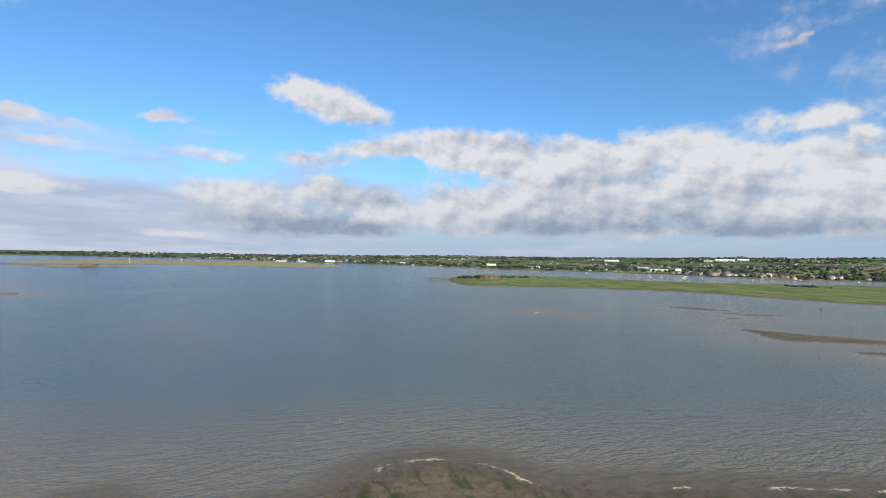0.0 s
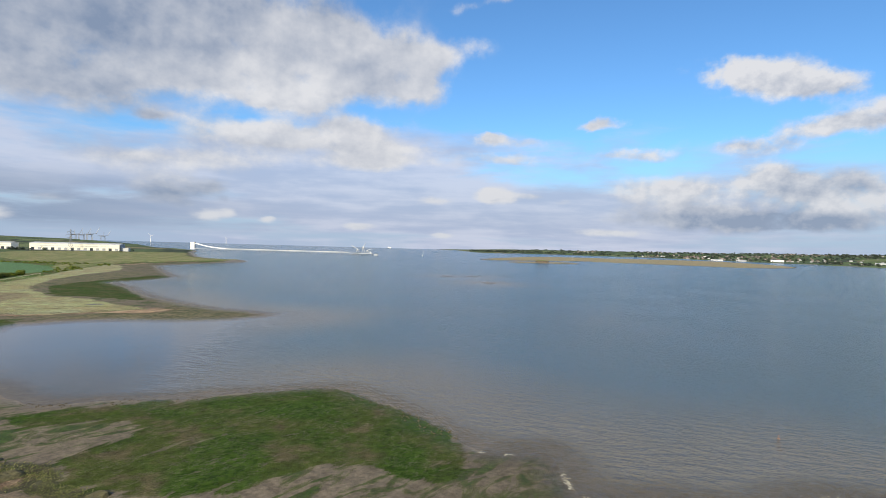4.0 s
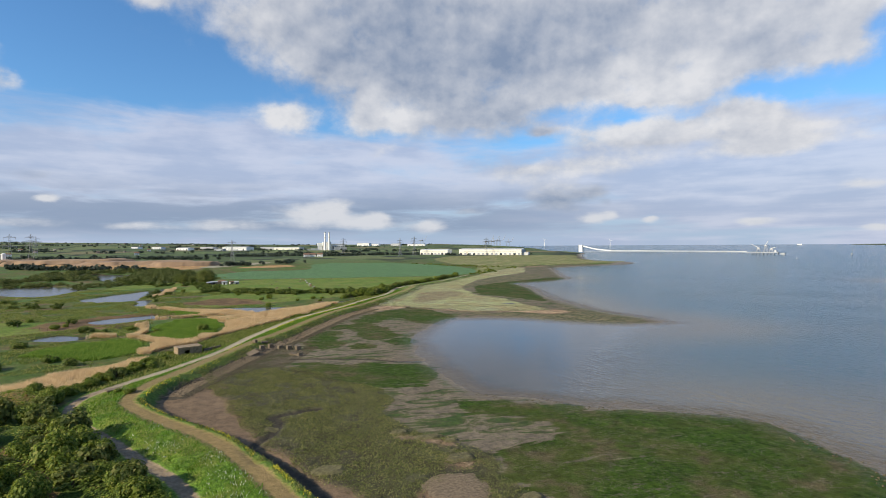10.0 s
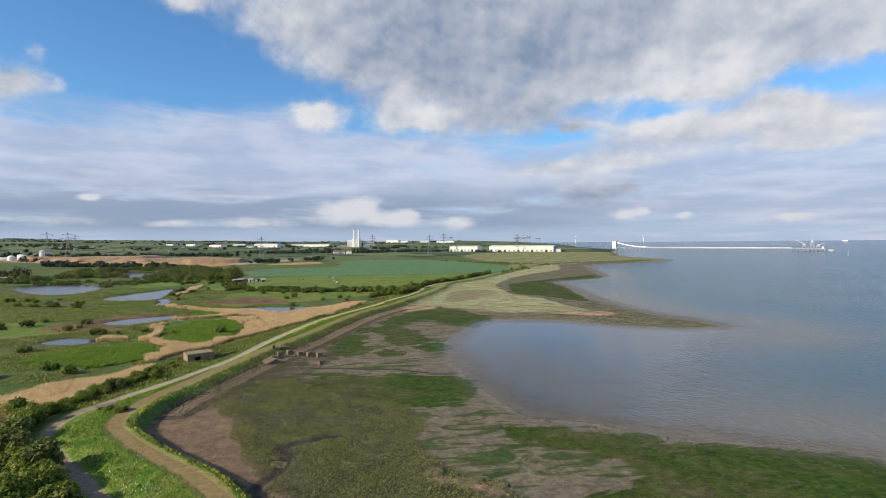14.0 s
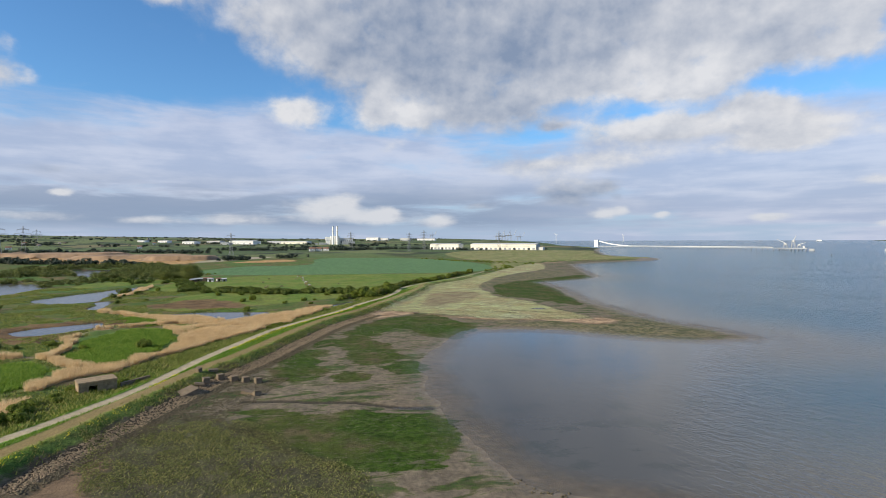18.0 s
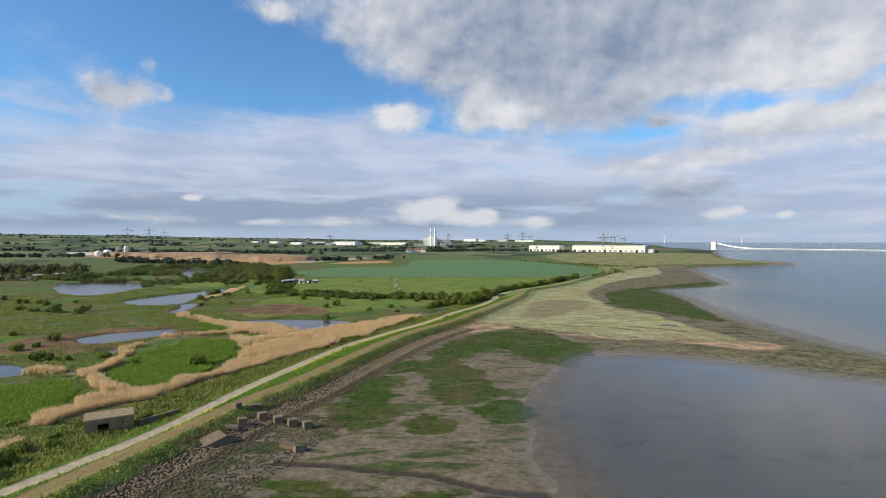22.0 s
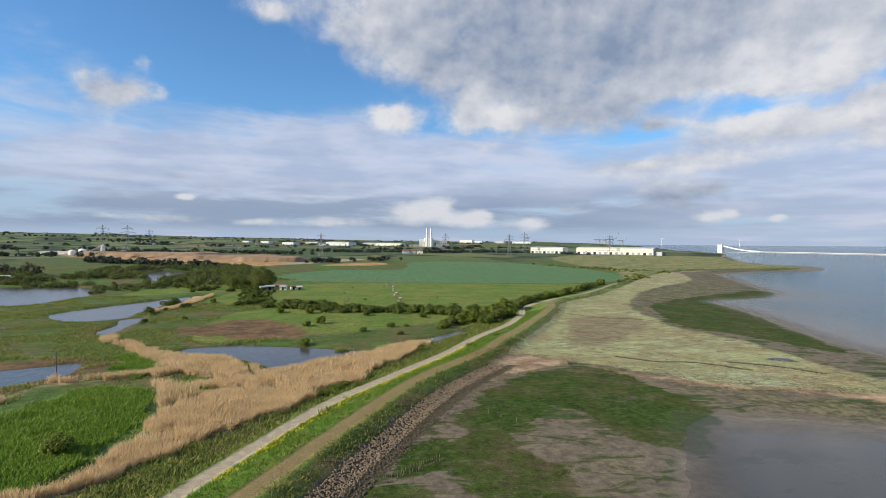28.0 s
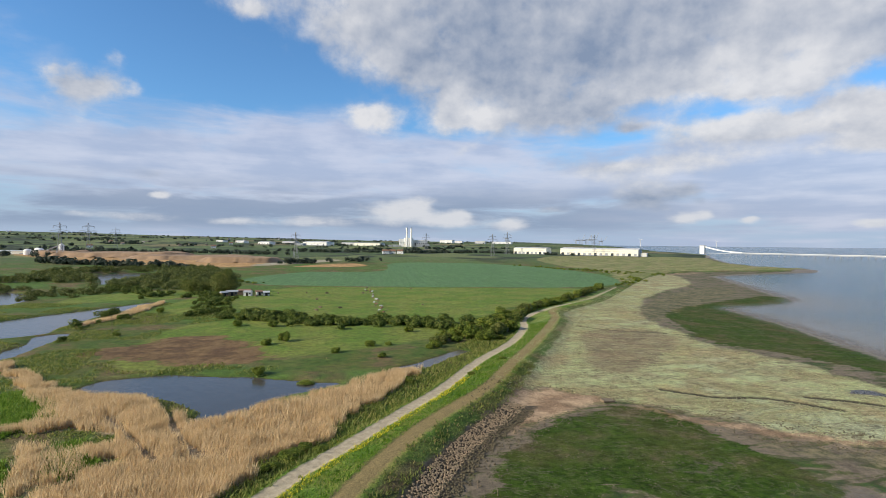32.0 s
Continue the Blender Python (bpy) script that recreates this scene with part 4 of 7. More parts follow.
    relief = n.math("MULTIPLY", n.math("MULTIPLY_ADD", tiny, 0.45, n.math("MULTIPLY_ADD", clod, 0.8, n.math("SUBTRACT", fine, n.math("MULTIPLY", n.math("MULTIPLY", on_marsh, gaps), 0.9)))), n.math("SUBTRACT", 1.0, n.math("MULTIPLY", silky, 0.72)))
    gloss = n.math("SUBTRACT", 0.30, n.math("MULTIPLY", n.math("MULTIPLY", weed, n.span(n.attr("tidal"), -0.5, 1.0)), 0.24))
    return finish(m, n, col, rough, 0.0, relief, 0.42, gloss)


def water_material(name, shallow_col, deep_col, big=True):
    m, n = material(name)
    c = coords(n)
    near = n.attr("shallow") if big else 1.0
    calm_bay = n.attr("calm") if big else 1.0
    drift = n.noise(n.vec("MULTIPLY", c, (0.006, 0.012, 1.0)), 1.0, 4)
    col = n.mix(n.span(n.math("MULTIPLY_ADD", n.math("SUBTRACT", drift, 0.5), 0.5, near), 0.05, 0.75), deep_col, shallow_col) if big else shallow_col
    if big:
        bed = n.span(n.noise(n.vec("MULTIPLY", c, (0.10, 0.16, 1.0)), 1.0, 5, 0.6), 0.54, 0.64)
        inner = n.mix(n.math("MULTIPLY", bed, 0.6), (0.060, 0.062, 0.062), (0.028, 0.038, 0.036))
        col = n.mix(n.span(n.math("MULTIPLY_ADD", n.math("SUBTRACT", drift, 0.5), 0.4, calm_bay), 0.25, 0.9), col, inner)
        # silt carried along the southern reach
        silt = n.span(n.math("MULTIPLY_ADD", n.math("SUBTRACT", drift, 0.5), 420.0, n.add("ShaderNodeSeparateXYZ", (0, c), out=1)), -420.0, 60.0, 0.60, 0.0)
        col = n.mix(silt, col, (0.180, 0.172, 0.142))
    turned = n.add("ShaderNodeVectorRotate", ("Vector", c), ("Angle", radians(-18)))
    swell = n.vec("MULTIPLY_ADD", n.noise(c, 0.05, 2, out=1), (5.0, 5.0, 0.0), turned)
    ripple = n.noise(n.vec("MULTIPLY", swell, (0.60, 0.24, 1.0)), 1.0, 3, 0.55)
    chop = n.noise(n.vec("MULTIPLY", turned, (1.7, 1.0, 1.0)), 1.0, 3, 0.55)
    calm = n.span(n.noise(c, 0.016, 3), 0.4, 0.62)
    lee = n.span(n.math("MULTIPLY_ADD", n.math("SUBTRACT", drift, 0.5), 0.6, calm_bay), 0.15, 0.85, 1.0, 0.012) if big else 0.12
    h = n.math("MULTIPLY_ADD", chop, 0.45, ripple)
    h = n.math("MULTIPLY", n.math("MULTIPLY", h, n.math("MULTIPLY_ADD", calm, 0.35, 0.65)), lee)
    if big:
        # thin water over the mud near the shore lets it show
        clear = n.math("MULTIPLY", n.span(n.math("MULTIPLY_ADD", n.math("SUBTRACT", drift, 0.5), 8.0, n.attr("depth")), 0.0, 10.0, 1.0, 0.0), 0.6)
        finish(m, n, col, 0.12, 0.0, h, 1.7, 0.28)
        out = next(o for o in m.node_tree.nodes if o.bl_idname == "ShaderNodeOutputMaterial")
        surf = out.inputs[0].links[0].from_socket
        m.node_tree.links.new(n.add("ShaderNodeMixShader", (0, clear), (1, surf), (2, n.add("ShaderNodeBsdfTransparent"))), out.inputs[0])
        return m
    return finish(m, n, col, 0.22 if big else 0.16, 0.0, h, 1.1 if big else 0.6, 0.5 if big else 0.22)


def grid_mesh(name, z, keep=None):
    """A sheet over the grid lines; keep: which of its faces."""
    rows, cols = SHAPE
    i = np.arange(rows * cols).reshape(rows, cols)
    quads = np.stack([i[:-1, :-1], i[:-1, 1:], i[1:, 1:], i[1:, :-1]], -1).reshape(-1, 4)
    used = None
    co = np.stack([GXF, GYF, z], 1)
    if keep is not None:
        quads = quads[keep[quads].any(1)]
        used, flat = np.unique(quads, return_inverse=True)
        quads, co = flat.reshape(-1, 4), co[used]
    me = bpy.data.meshes.new(name)
    me.vertices.add(len(co))
    me.vertices.foreach_set("co", co.astype(np.float32).ravel())
    me.loops.add(quads.size)
    me.loops.foreach_set("vertex_index", quads.astype(np.int32).ravel())
    me.polygons.add(len(quads))
    me.polygons.foreach_set("loop_start", np.arange(0, quads.size, 4, dtype=np.int32))
    me.update(calc_edges=True)
    me.polygons.foreach_set("use_smooth", np.ones(len(quads), bool))
    return me, used


def float_attribute(me, name, values):
    me.attributes.new(name, "FLOAT", "POINT").data.foreach_set("value", values.astype(np.float32))


me, _ = grid_mesh("ground", GZ)
for key, values in COVER.items():
    float_attribute(me, key, values)
me.materials.append(ground_material())
tagged(new("ground", me), "tidal mudflat, salt marsh, sea wall and green grazing land", "ground", kind="structure")
me, used = grid_mesh("sea", np.zeros(len(GXF)), (G_SEA < 8) & ~((G_WALL > 4) & (G_MAIN > 0)))
# Browner inshore, bluer offshore and with distance from the origin.
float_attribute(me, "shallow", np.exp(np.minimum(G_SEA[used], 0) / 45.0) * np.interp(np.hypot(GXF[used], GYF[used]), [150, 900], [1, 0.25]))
BAY = [(-40, -30), (40, -16), (90, 40), (120, 72), (150, 92), (130, 125), (60, 175), (-40, 160)]
float_attribute(me, "calm", np.clip(0.55 + region(GXF[used], GYF[used], BAY, 150.0) / 75, 0, 1))
float_attribute(me, "depth", np.clip(-G_MAIN[used], -5, 60))
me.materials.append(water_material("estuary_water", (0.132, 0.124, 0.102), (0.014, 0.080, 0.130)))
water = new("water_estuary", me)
water.visible_shadow = False
tagged(water, "grey-brown estuary water with small wind ripples", "water", kind="structure")
me, used = grid_mesh("pond_water", np.full(len(GXF), 0.86), G_POND > -2.5)
float_attribute(me, "shallow", np.ones(len(used)))
me.materials.append(water_material("pond_water", (0.066, 0.062, 0.054), (0.03, 0.03, 0.03), False))
tagged(new("water_ponds", me), "still dark marsh ponds reflecting the sky", "water", kind="structure")

# ---- helpers for things ----
XS, YS = GX[0], GY[:, 0]
rng = np.random.default_rng(7)


def lookup(values, x, y):
    """A value of the ground grid at any place."""
    v = values.reshape(SHAPE)
    i = np.clip(np.searchsorted(XS, x) - 1, 0, len(XS) - 2)
    j = np.clip(np.searchsorted(YS, y) - 1, 0, len(YS) - 2)
    f, g = (x - XS[i]) / (XS[i + 1] - XS[i]), (y - YS[j]) / (YS[j + 1] - YS[j])
    return (v[j, i] * (1 - f) + v[j, i + 1] * f) * (1 - g) + (v[j + 1, i] * (1 - f) + v[j + 1, i + 1] * f) * g


def height(x, y):
    return float(lookup(GZ, np.array([float(x)]), np.array([float(y)]))[0])


def mesh_from(name, verts, faces, mat=None, smooth_faces=False):
    """A mesh from arrays; all faces have the same number of corners."""
    me = bpy.data.meshes.new(name)
    faces = np.asarray(faces, np.int32)
    k = faces.shape[1]
    me.vertices.add(len(verts))
    me.vertices.foreach_set("co", np.asarray(verts, np.float32).ravel())
    me.loops.add(faces.size)
    me.loops.foreach_set("vertex_index", faces.ravel())
    me.polygons.add(len(faces))
    me.polygons.foreach_set("loop_start", np.arange(0, faces.size, k, dtype=np.int32))
    me.update(calc_edges=True)
    if smooth_faces:
        me.polygons.foreach_set("use_smooth", np.ones(len(faces), bool))
    if mat:
        me.materials.append(mat)
    return me


def part(name, bm, mat, parent, label="", kind=""):
    """Links a bmesh or a mesh as one object under a thing or a part."""
    if isinstance(bm, bmesh.types.BMesh):
        me = bpy.data.meshes.new(name)
        bm.to_mesh(me)
        bm.free()
    else:
        me = bm
    if mat and not me.materials:
        me.materials.append(mat)
    ob = new(name, me)
    ob.parent = parent
    return tagged(ob, label, kind=kind)


def thing(name, m, label, category, group=""):
    ob = new(name)
    ob.empty_display_size = 0.5
    ob.matrix_basis = m
    return tagged(ob, label, category, group)


def box(*spans, bevel=0.0):
    """A bmesh of boxes, each (x0, x1, y0, y1, z0, z1)."""
    bm = bmesh.new()
    for x0, x1, y0, y1, z0, z1 in spans:
        r = bmesh.ops.create_cube(bm, size=1)
        bmesh.ops.scale(bm, vec=(x1 - x0, y1 - y0, z1 - z0), verts=r["verts"])
        bmesh.ops.translate(bm, vec=((x0 + x1) / 2, (y0 + y1) / 2, (z0 + z1) / 2), verts=r["verts"])
    if bevel:
        bmesh.ops.bevel(bm, geom=bm.edges[:], offset=bevel, segments=1, affect="EDGES")
    return bm


def tube(bm, a, b, r0, r1=None, sides=8):
    """Adds a tapered round bar from a to b."""
    a, b = Vector(a), Vector(b)
    m = Matrix.Translation((a + b) / 2) @ (b - a).to_track_quat("Z", "Y").to_matrix().to_4x4()
    bmesh.ops.create_cone(bm, cap_ends=True, segments=sides, radius1=r0, radius2=r0 if r1 is None else r1, depth=(b - a).length, matrix=m)
    return bm


def rod(a, b, r0, r1=None, sides=8):
    return tube(bmesh.new(), a, b, r0, r1, sides)


def bent_bar(points, r0, sides=5):
    """One continuous bar through the points."""
    bm = bmesh.new()
    rings = []
    for k, q in enumerate(points):
        a, b = Vector(points[max(k - 1, 0)]), Vector(points[min(k + 1, len(points) - 1)])
        turn = (b - a).to_track_quat("Z", "Y").to_matrix()
        rings.append([bm.verts.new(Vector(q) + turn @ Vector((r0 * math.cos(math.tau * i / sides), r0 * math.sin(math.tau * i / sides), 0))) for i in range(sides)])
    for u, v in zip(rings[:-1], rings[1:]):
        for i in range(sides):
            bm.faces.new((u[i], u[(i + 1) % sides], v[(i + 1) % sides], v[i]))
    bm.faces.new(rings[0][::-1]), bm.faces.new(rings[-1])
    return bm


def gable(x0, x1, y0, y1, z0, rise, over=0.4, along_x=True):
    """A pitched roof with thickness."""
    bm = bmesh.new()
    ends = []
    for t in (0, 1):
        if along_x:
            x = (x0 - over, x1 + over)[t]
            pts = [(x, y0 - over, z0), (x, (y0 + y1) / 2, z0 + rise), (x, y1 + over, z0), (x, y1 + over, z0 - 0.25), (x, y0 - over, z0 - 0.25)]
        else:
            y = (y0 - over, y1 + over)[t]
            pts = [(x0 - over, y, z0), ((x0 + x1) / 2, y, z0 + rise), (x1 + over, y, z0), (x1 + over, y, z0 - 0.25), (x0 - over, y, z0 - 0.25)]
        ends.append([bm.verts.new(p) for p in pts])
    a, b = ends
    bm.faces.new(a), bm.faces.new(b[::-1])
    for i in range(5):
        bm.faces.new((a[i], b[i], b[(i + 1) % 5], a[(i + 1) % 5]))
    bmesh.ops.recalc_face_normals(bm, faces=bm.faces[:])
    return bm


def foliage(name, dark, pale, dry=None, trans=0.25, rough=0.6, each=0.9):
    """Leaves or blades: each island has its own shade, in patches."""
    m, n = material(name)
    island = n.add("ShaderNodeNewGeometry", out=8)
    patch = n.noise(n.add("ShaderNodeNewGeometry", out=0), 0.35, 3)
    col = n.mix(n.span(n.math("MULTIPLY_ADD", n.math("SUBTRACT", island, 0.5), each, patch), 0.2, 0.8), dark, pale)
    if dry:
        col = n.mix(n.span(n.math("MULTIPLY_ADD", patch, 0.5, island), 1.0, 1.25), col, dry)
    return finish(m, n, col, rough, spec=0.25, trans=trans)


LEAF = foliage("scrub_leaves", (0.078, 0.125, 0.015), (0.235, 0.298, 0.042), (0.310, 0.312, 0.064), 0.45)
# Darker copy of the scrub leaf: distance and haze put into its colour.
HAZED_HEDGE_LEAF = foliage("hazed_hedge_leaves", (0.050, 0.084, 0.013), (0.150, 0.200, 0.034), (0.210, 0.225, 0.050), 0.40)
WOOD_LEAF = foliage("woodland_leaves", (0.060, 0.085, 0.022), (0.165, 0.195, 0.055), (0.215, 0.220, 0.070), 0.45)
PINE = foliage("pine_needles", (0.050, 0.060, 0.030), (0.110, 0.120, 0.055), (0.130, 0.110, 0.060), 0.3)
LEAF_PALE = foliage("willow_leaves", (0.075, 0.105, 0.022), (0.190, 0.220, 0.050), (0.250, 0.240, 0.068), 0.45)
# Blue-grey of distance haze is mixed into this leaf colour.
HAZED_LEAF = foliage("hazed_distant_leaves", (0.030, 0.046, 0.034), (0.070, 0.092, 0.062), None, 0.25)
REED = foliage("dead_reed", (0.560, 0.415, 0.235), (0.745, 0.575, 0.345), (0.800, 0.665, 0.420), 0.45, each=0.4)
GRASS = foliage("bank_grass", (0.065, 0.155, 0.009), (0.135, 0.245, 0.018), (0.205, 0.250, 0.037), 0.45)
NETTLE = foliage("green_nettles", (0.095, 0.180, 0.019), (0.200, 0.325, 0.042), (0.250, 0.325, 0.056), 0.45)
SEDGE = foliage("rough_sedge", (0.108, 0.152, 0.028), (0.245, 0.278, 0.066), (0.370, 0.335, 0.112), 0.45)
SCRUB_GRASS = foliage("slope_weeds", (0.095, 0.125, 0.028), (0.215, 0.245, 0.055), (0.260, 0.200, 0.080), 0.4)
CUSHION = foliage("salt_marsh_plants", (0.110, 0.128, 0.036), (0.225, 0.232, 0.074), (0.300, 0.275, 0.105), 0.35)
PALE_MARSH = foliage("pale_salt_marsh", (0.285, 0.328, 0.150), (0.432, 0.465, 0.230), (0.480, 0.410, 0.240), 0.35)
YELLOW = foliage("yellow_blossom", (0.52, 0.46, 0.02), (0.74, 0.66, 0.05), None, 0.3)
WHITE_BLOOM = foliage("white_blossom", (0.30, 0.34, 0.22), (0.60, 0.62, 0.50), None, 0.2)
BARK = plain("bark", (0.10, 0.075, 0.055), 0.9, 0.35, 3.0, bump=0.05)
STONE_DRY = plain("dry_stone", (0.250, 0.190, 0.122), 0.9, 0.55, 2.0, bump=0.05)
STONE_WET = plain("weedy_stone", (0.095, 0.080, 0.046), 0.8, 0.5, 2.0, bump=0.05)
CONCRETE = plain("weathered_concrete", (0.180, 0.140, 0.094), 0.92, 0.3, 0.9, bump=0.05)
TIMBER = plain("grey_timber", (0.16, 0.125, 0.09), 0.9, 0.35, 3.0, bump=0.04)
# Near-black for doors, and for shade painted on the pillbox floor.
DARK = plain("dark_recess", (0.015, 0.014, 0.013), 0.9, 0.2)
CREAM = plain("cream_cladding", (0.85, 0.81, 0.68), 0.6, 0.08, 0.05)
WHITE = plain("white_cladding", (0.80, 0.80, 0.78), 0.5, 0.07, 0.05)
GREY = plain("grey_cladding", (0.33, 0.35, 0.37), 0.6, 0.15, 0.05)
PALE_GREY = plain("pale_grey_roof", (0.52, 0.53, 0.53), 0.6, 0.12, 0.05)
STEEL = plain("galvanised_steel", (0.30, 0.31, 0.32), 0.55, 0.15, 0.5, metal=0.3)
TILE_ROOF = plain("brown_roof", (0.21, 0.125, 0.085), 0.85, 0.35, 0.2)
GLASS_DARK = plain("dark_glazing", (0.05, 0.06, 0.07), 0.15, 0.2, 0.3)
RUST = plain("rusty_iron", (0.23, 0.12, 0.07), 0.85, 0.35, 1.0)
EARTH = plain("bare_earth", (0.27, 0.185, 0.115), 0.95, 0.25, 0.05, bump=0.3)


# ---- plants ----
def leaf_quads(p, n, size, r):
    """Small bent leaves at the points p, facing roughly along n."""
    k = len(p)
    n = n + r.normal(0, 0.36, (k, 3)) + np.array([-0.12, -0.05, 0.45])
    n /= np.linalg.norm(n, axis=1, keepdims=True) + 1e-9
    u = np.cross(n, r.normal(0, 1, (k, 3)))
    u /= np.linalg.norm(u, axis=1, keepdims=True) + 1e-9
    v = np.cross(n, u)
    s = (size * r.uniform(0.6, 1.3, (k, 1)))
    bend = n * s * 0.25
    verts = np.stack([p - u * s, p - v * s * 0.7 + bend, p + u * s, p + v * s * 0.7 + bend], 1).reshape(-1, 3)
    return verts, np.arange(k * 4).reshape(k, 4)


def crown_points(r, count, lobes, squat):
    """Points and normals on the outside of several lobes within a radius of about 1 and a height of about squat."""
    ang, rad = r.uniform(0, 2 * np.pi, lobes), np.sqrt(r.uniform(0.05, 1, lobes)) * 0.62
    c = np.stack([np.cos(ang) * rad, np.sin(ang) * rad, squat * (0.36 + 0.34 * r.uniform(0, 1, lobes) * (1.15 - rad))], 1)
    size = r.uniform(0.30, 0.50, lobes)
    pick = r.integers(0, lobes, count)
    d = r.normal(0, 1, (count, 3))
    d /= np.linalg.norm(d, axis=1, keepdims=True)
    reach = size[pick, None] * r.uniform(0.72, 1.06, (count, 1))
    p = c[pick] + d * reach * np.array([1, 1, 0.8 * squat])
    p[:, 2] = np.maximum(p[:, 2], 0.04)
    return p, d


def bush_kind(seed, leaves, squat, leaf, mat, name="bush", label="", category="bush", lobes=8):
    r = np.random.default_rng(seed)
    p, d = crown_points(r, leaves, lobes, squat)
    v, f = leaf_quads(p, d, leaf, r)
    base = thing(name, Matrix.Identity(4), label, category)
    part("crown", mesh_from("crown", v, f, mat), None, base)
    bm = bmesh.new()
    for a in r.uniform(0, 6.28, 4):
        tube(bm, (0.05 * math.cos(a), 0.05 * math.sin(a), -0.08), (0.3 * math.cos(a), 0.3 * math.sin(a), 0.55 * squat), 0.05, 0.02, 6)
    part("trunk", bm, BARK, base)
    return base


def put(kind, x, y, size, tall=1.0, label="", group="", spin=None):
    m = Matrix.Translation((x, y, height(x, y) - 0.05)) @ Matrix.Rotation(random.uniform(0, 6.28) if spin is None else spin, 4, "Z") @ Matrix.Diagonal((size, size, size * tall, 1))
    ob = copy_thing(kind, m)
    return tagged(ob, label, group=group)


def drop_kind(kinds):
    for k in kinds:
        for o in (*k.children_recursive, k):
            bpy.data.objects.remove(o)


def scatter(count, x0, x1, y0, y1, keep):
    """Places in a rectangle where keep(x, y) is a chance from 0 to 1."""
    x, y = rng.uniform(x0, x1, count), rng.uniform(y0, y1, count)
    m = rng.uniform(0, 1, count) < keep(x, y)
    return x[m], y[m]


def blades(name, x, y, tall, wide, each, lean, mat, label, category, sink=0.05, wind=(0.25, 0.08)):
    """Tufts of pointed blades at many places: one object."""
    n = len(x) * each
    bx, by = np.repeat(x, each) + rng.normal(0, wide * 1.5, n), np.repeat(y, each) + rng.normal(0, wide * 1.5, n)
    z = lookup(GZ, bx, by) - sink
    h = tall * rng.uniform(0.6, 1.2, n) * np.repeat(0.7 + 0.6 * vnoise(x, y, 5.0, 31, 2), each)
    a = rng.uniform(0, np.pi, n)
    dx, dy = np.cos(a) * wide * 0.5, np.sin(a) * wide * 0.5
    lx, ly = (rng.normal(0, lean, n) + wind[0] * lean) * h, (rng.normal(0, lean, n) + wind[1] * lean) * h
    v = np.stack([np.stack([bx - dx, by - dy, z], 1), np.stack([bx + dx, by + dy, z], 1),
                  np.stack([bx + lx + dx * 0.5, by + ly + dy * 0.5, z + h * 0.85], 1), np.stack([bx + lx * 1.3, by + ly * 1.3, z + h], 1)], 1).reshape(-1, 3)
    ob = new(name, mesh_from(name, v, np.arange(n * 4).reshape(n, 4), mat))
    return tagged(ob, label, category, kind="stuff")


def wall_side(x, y):
    return lookup(G_WALL, x, y)


# tracks trodden through the reeds
REED_GAPS = [smooth([(-45, 170), (-42, 166), (-39, 162.5), (-36, 158.5), (-32, 153), (-29, 149)]), smooth([(-36, 172), (-33, 166), (-29, 158), (-24, 151)]), smooth([(-62, 160), (-57, 156), (-50, 158)])]


def reed_chance(x, y):
    g = np.min([line_distance(x, y, l)[0] for l in REED_GAPS], 0)
    thin = vnoise(x, y, 6, 41, 3)
    return (lookup(COVER["reed"], x, y) + (vnoise(x, y, 4, 52, 3) - 0.5) * 5 > -0.2) * (g > 0.6) * np.where(lookup(COVER["green_bed"], x, y) > 0.5, 0.25, 1.0) * np.where(thin > 0.66, 0.25, 1.0) * (lookup(G_POND, x, y) < -0.6)


x, y = scatter(560000, -90, 14, 74, 215, reed_chance)
m = np.arange(len(x)) < 105000
blades("reed_bed", x[m], y[m], 1.45, 0.042, 3, 0.12, REED, "tall dead tan reeds swaying round the pond", "reeds")
x, y = scatter(60000, -92, -50, 14, 78, lambda x, y: (lookup(COVER["reed"], x, y) > -0.2) * 1.0)
x2, y2 = scatter(30000, -105, -80, 250, 345, lambda x, y: (lookup(COVER["reed"], x, y) > 0) * 1.0)
x, y = np.concatenate([x, x2]), np.concatenate([y, y2])
blades("reed_strip", x, y, 1.3, 0.09, 3, 0.16, REED, "strip of dead tan reeds along a ditch", "reeds")
x, y = scatter(110000, -95, -35, 72, 186, lambda x, y: (lookup(COVER["green_bed"], x, y) + (vnoise(x, y, 5, 51, 3) - 0.5) * 7 > 0.2) * (lookup(G_POND, x, y) < -0.6))
blades("nettle_bed", x, y, 0.75, 0.22, 2, 0.3, NETTLE, "dense bright green nettles among the reeds", "weeds")


def bank_chance(x, y):
    s = wall_side(x, y)
    south = np.clip((28 - y) / 6, 0, 1)
    inner = ((s > 1.4) & (s < 11)) * (south + (1 - south) * (s < 7.4)) * (lookup(G_TRACK, x, y) > 1.7)
    return np.clip(inner, 0, 1)


x, y = scatter(230000, -62, 60, -60, 260, bank_chance)
blades("bank_grass", x[:46000], y[:46000], 0.42, 0.12, 2, 0.35, GRASS, "lush green grass on the sea wall", "grass")
w = (vnoise(x, y, 4, 44, 2) > 0.58) & (y < 22)
blades("cow_parsley", x[w][:600], y[w][:600], 0.26, 0.12, 1, 0.4, WHITE_BLOOM, "white flowering weeds in the bank grass", "flowers", sink=-0.15)
x, y = scatter(120000, -60, 60, -60, 200, lambda x, y: ((wall_side(x, y) > np.where(y < 34, -3.0, -5.2)) & (wall_side(x, y) < np.where(y < 34, -1.8, -1.5))) * (0.3 + 0.7 * (vnoise(x, y, 4, 45, 3) > 0.45)))
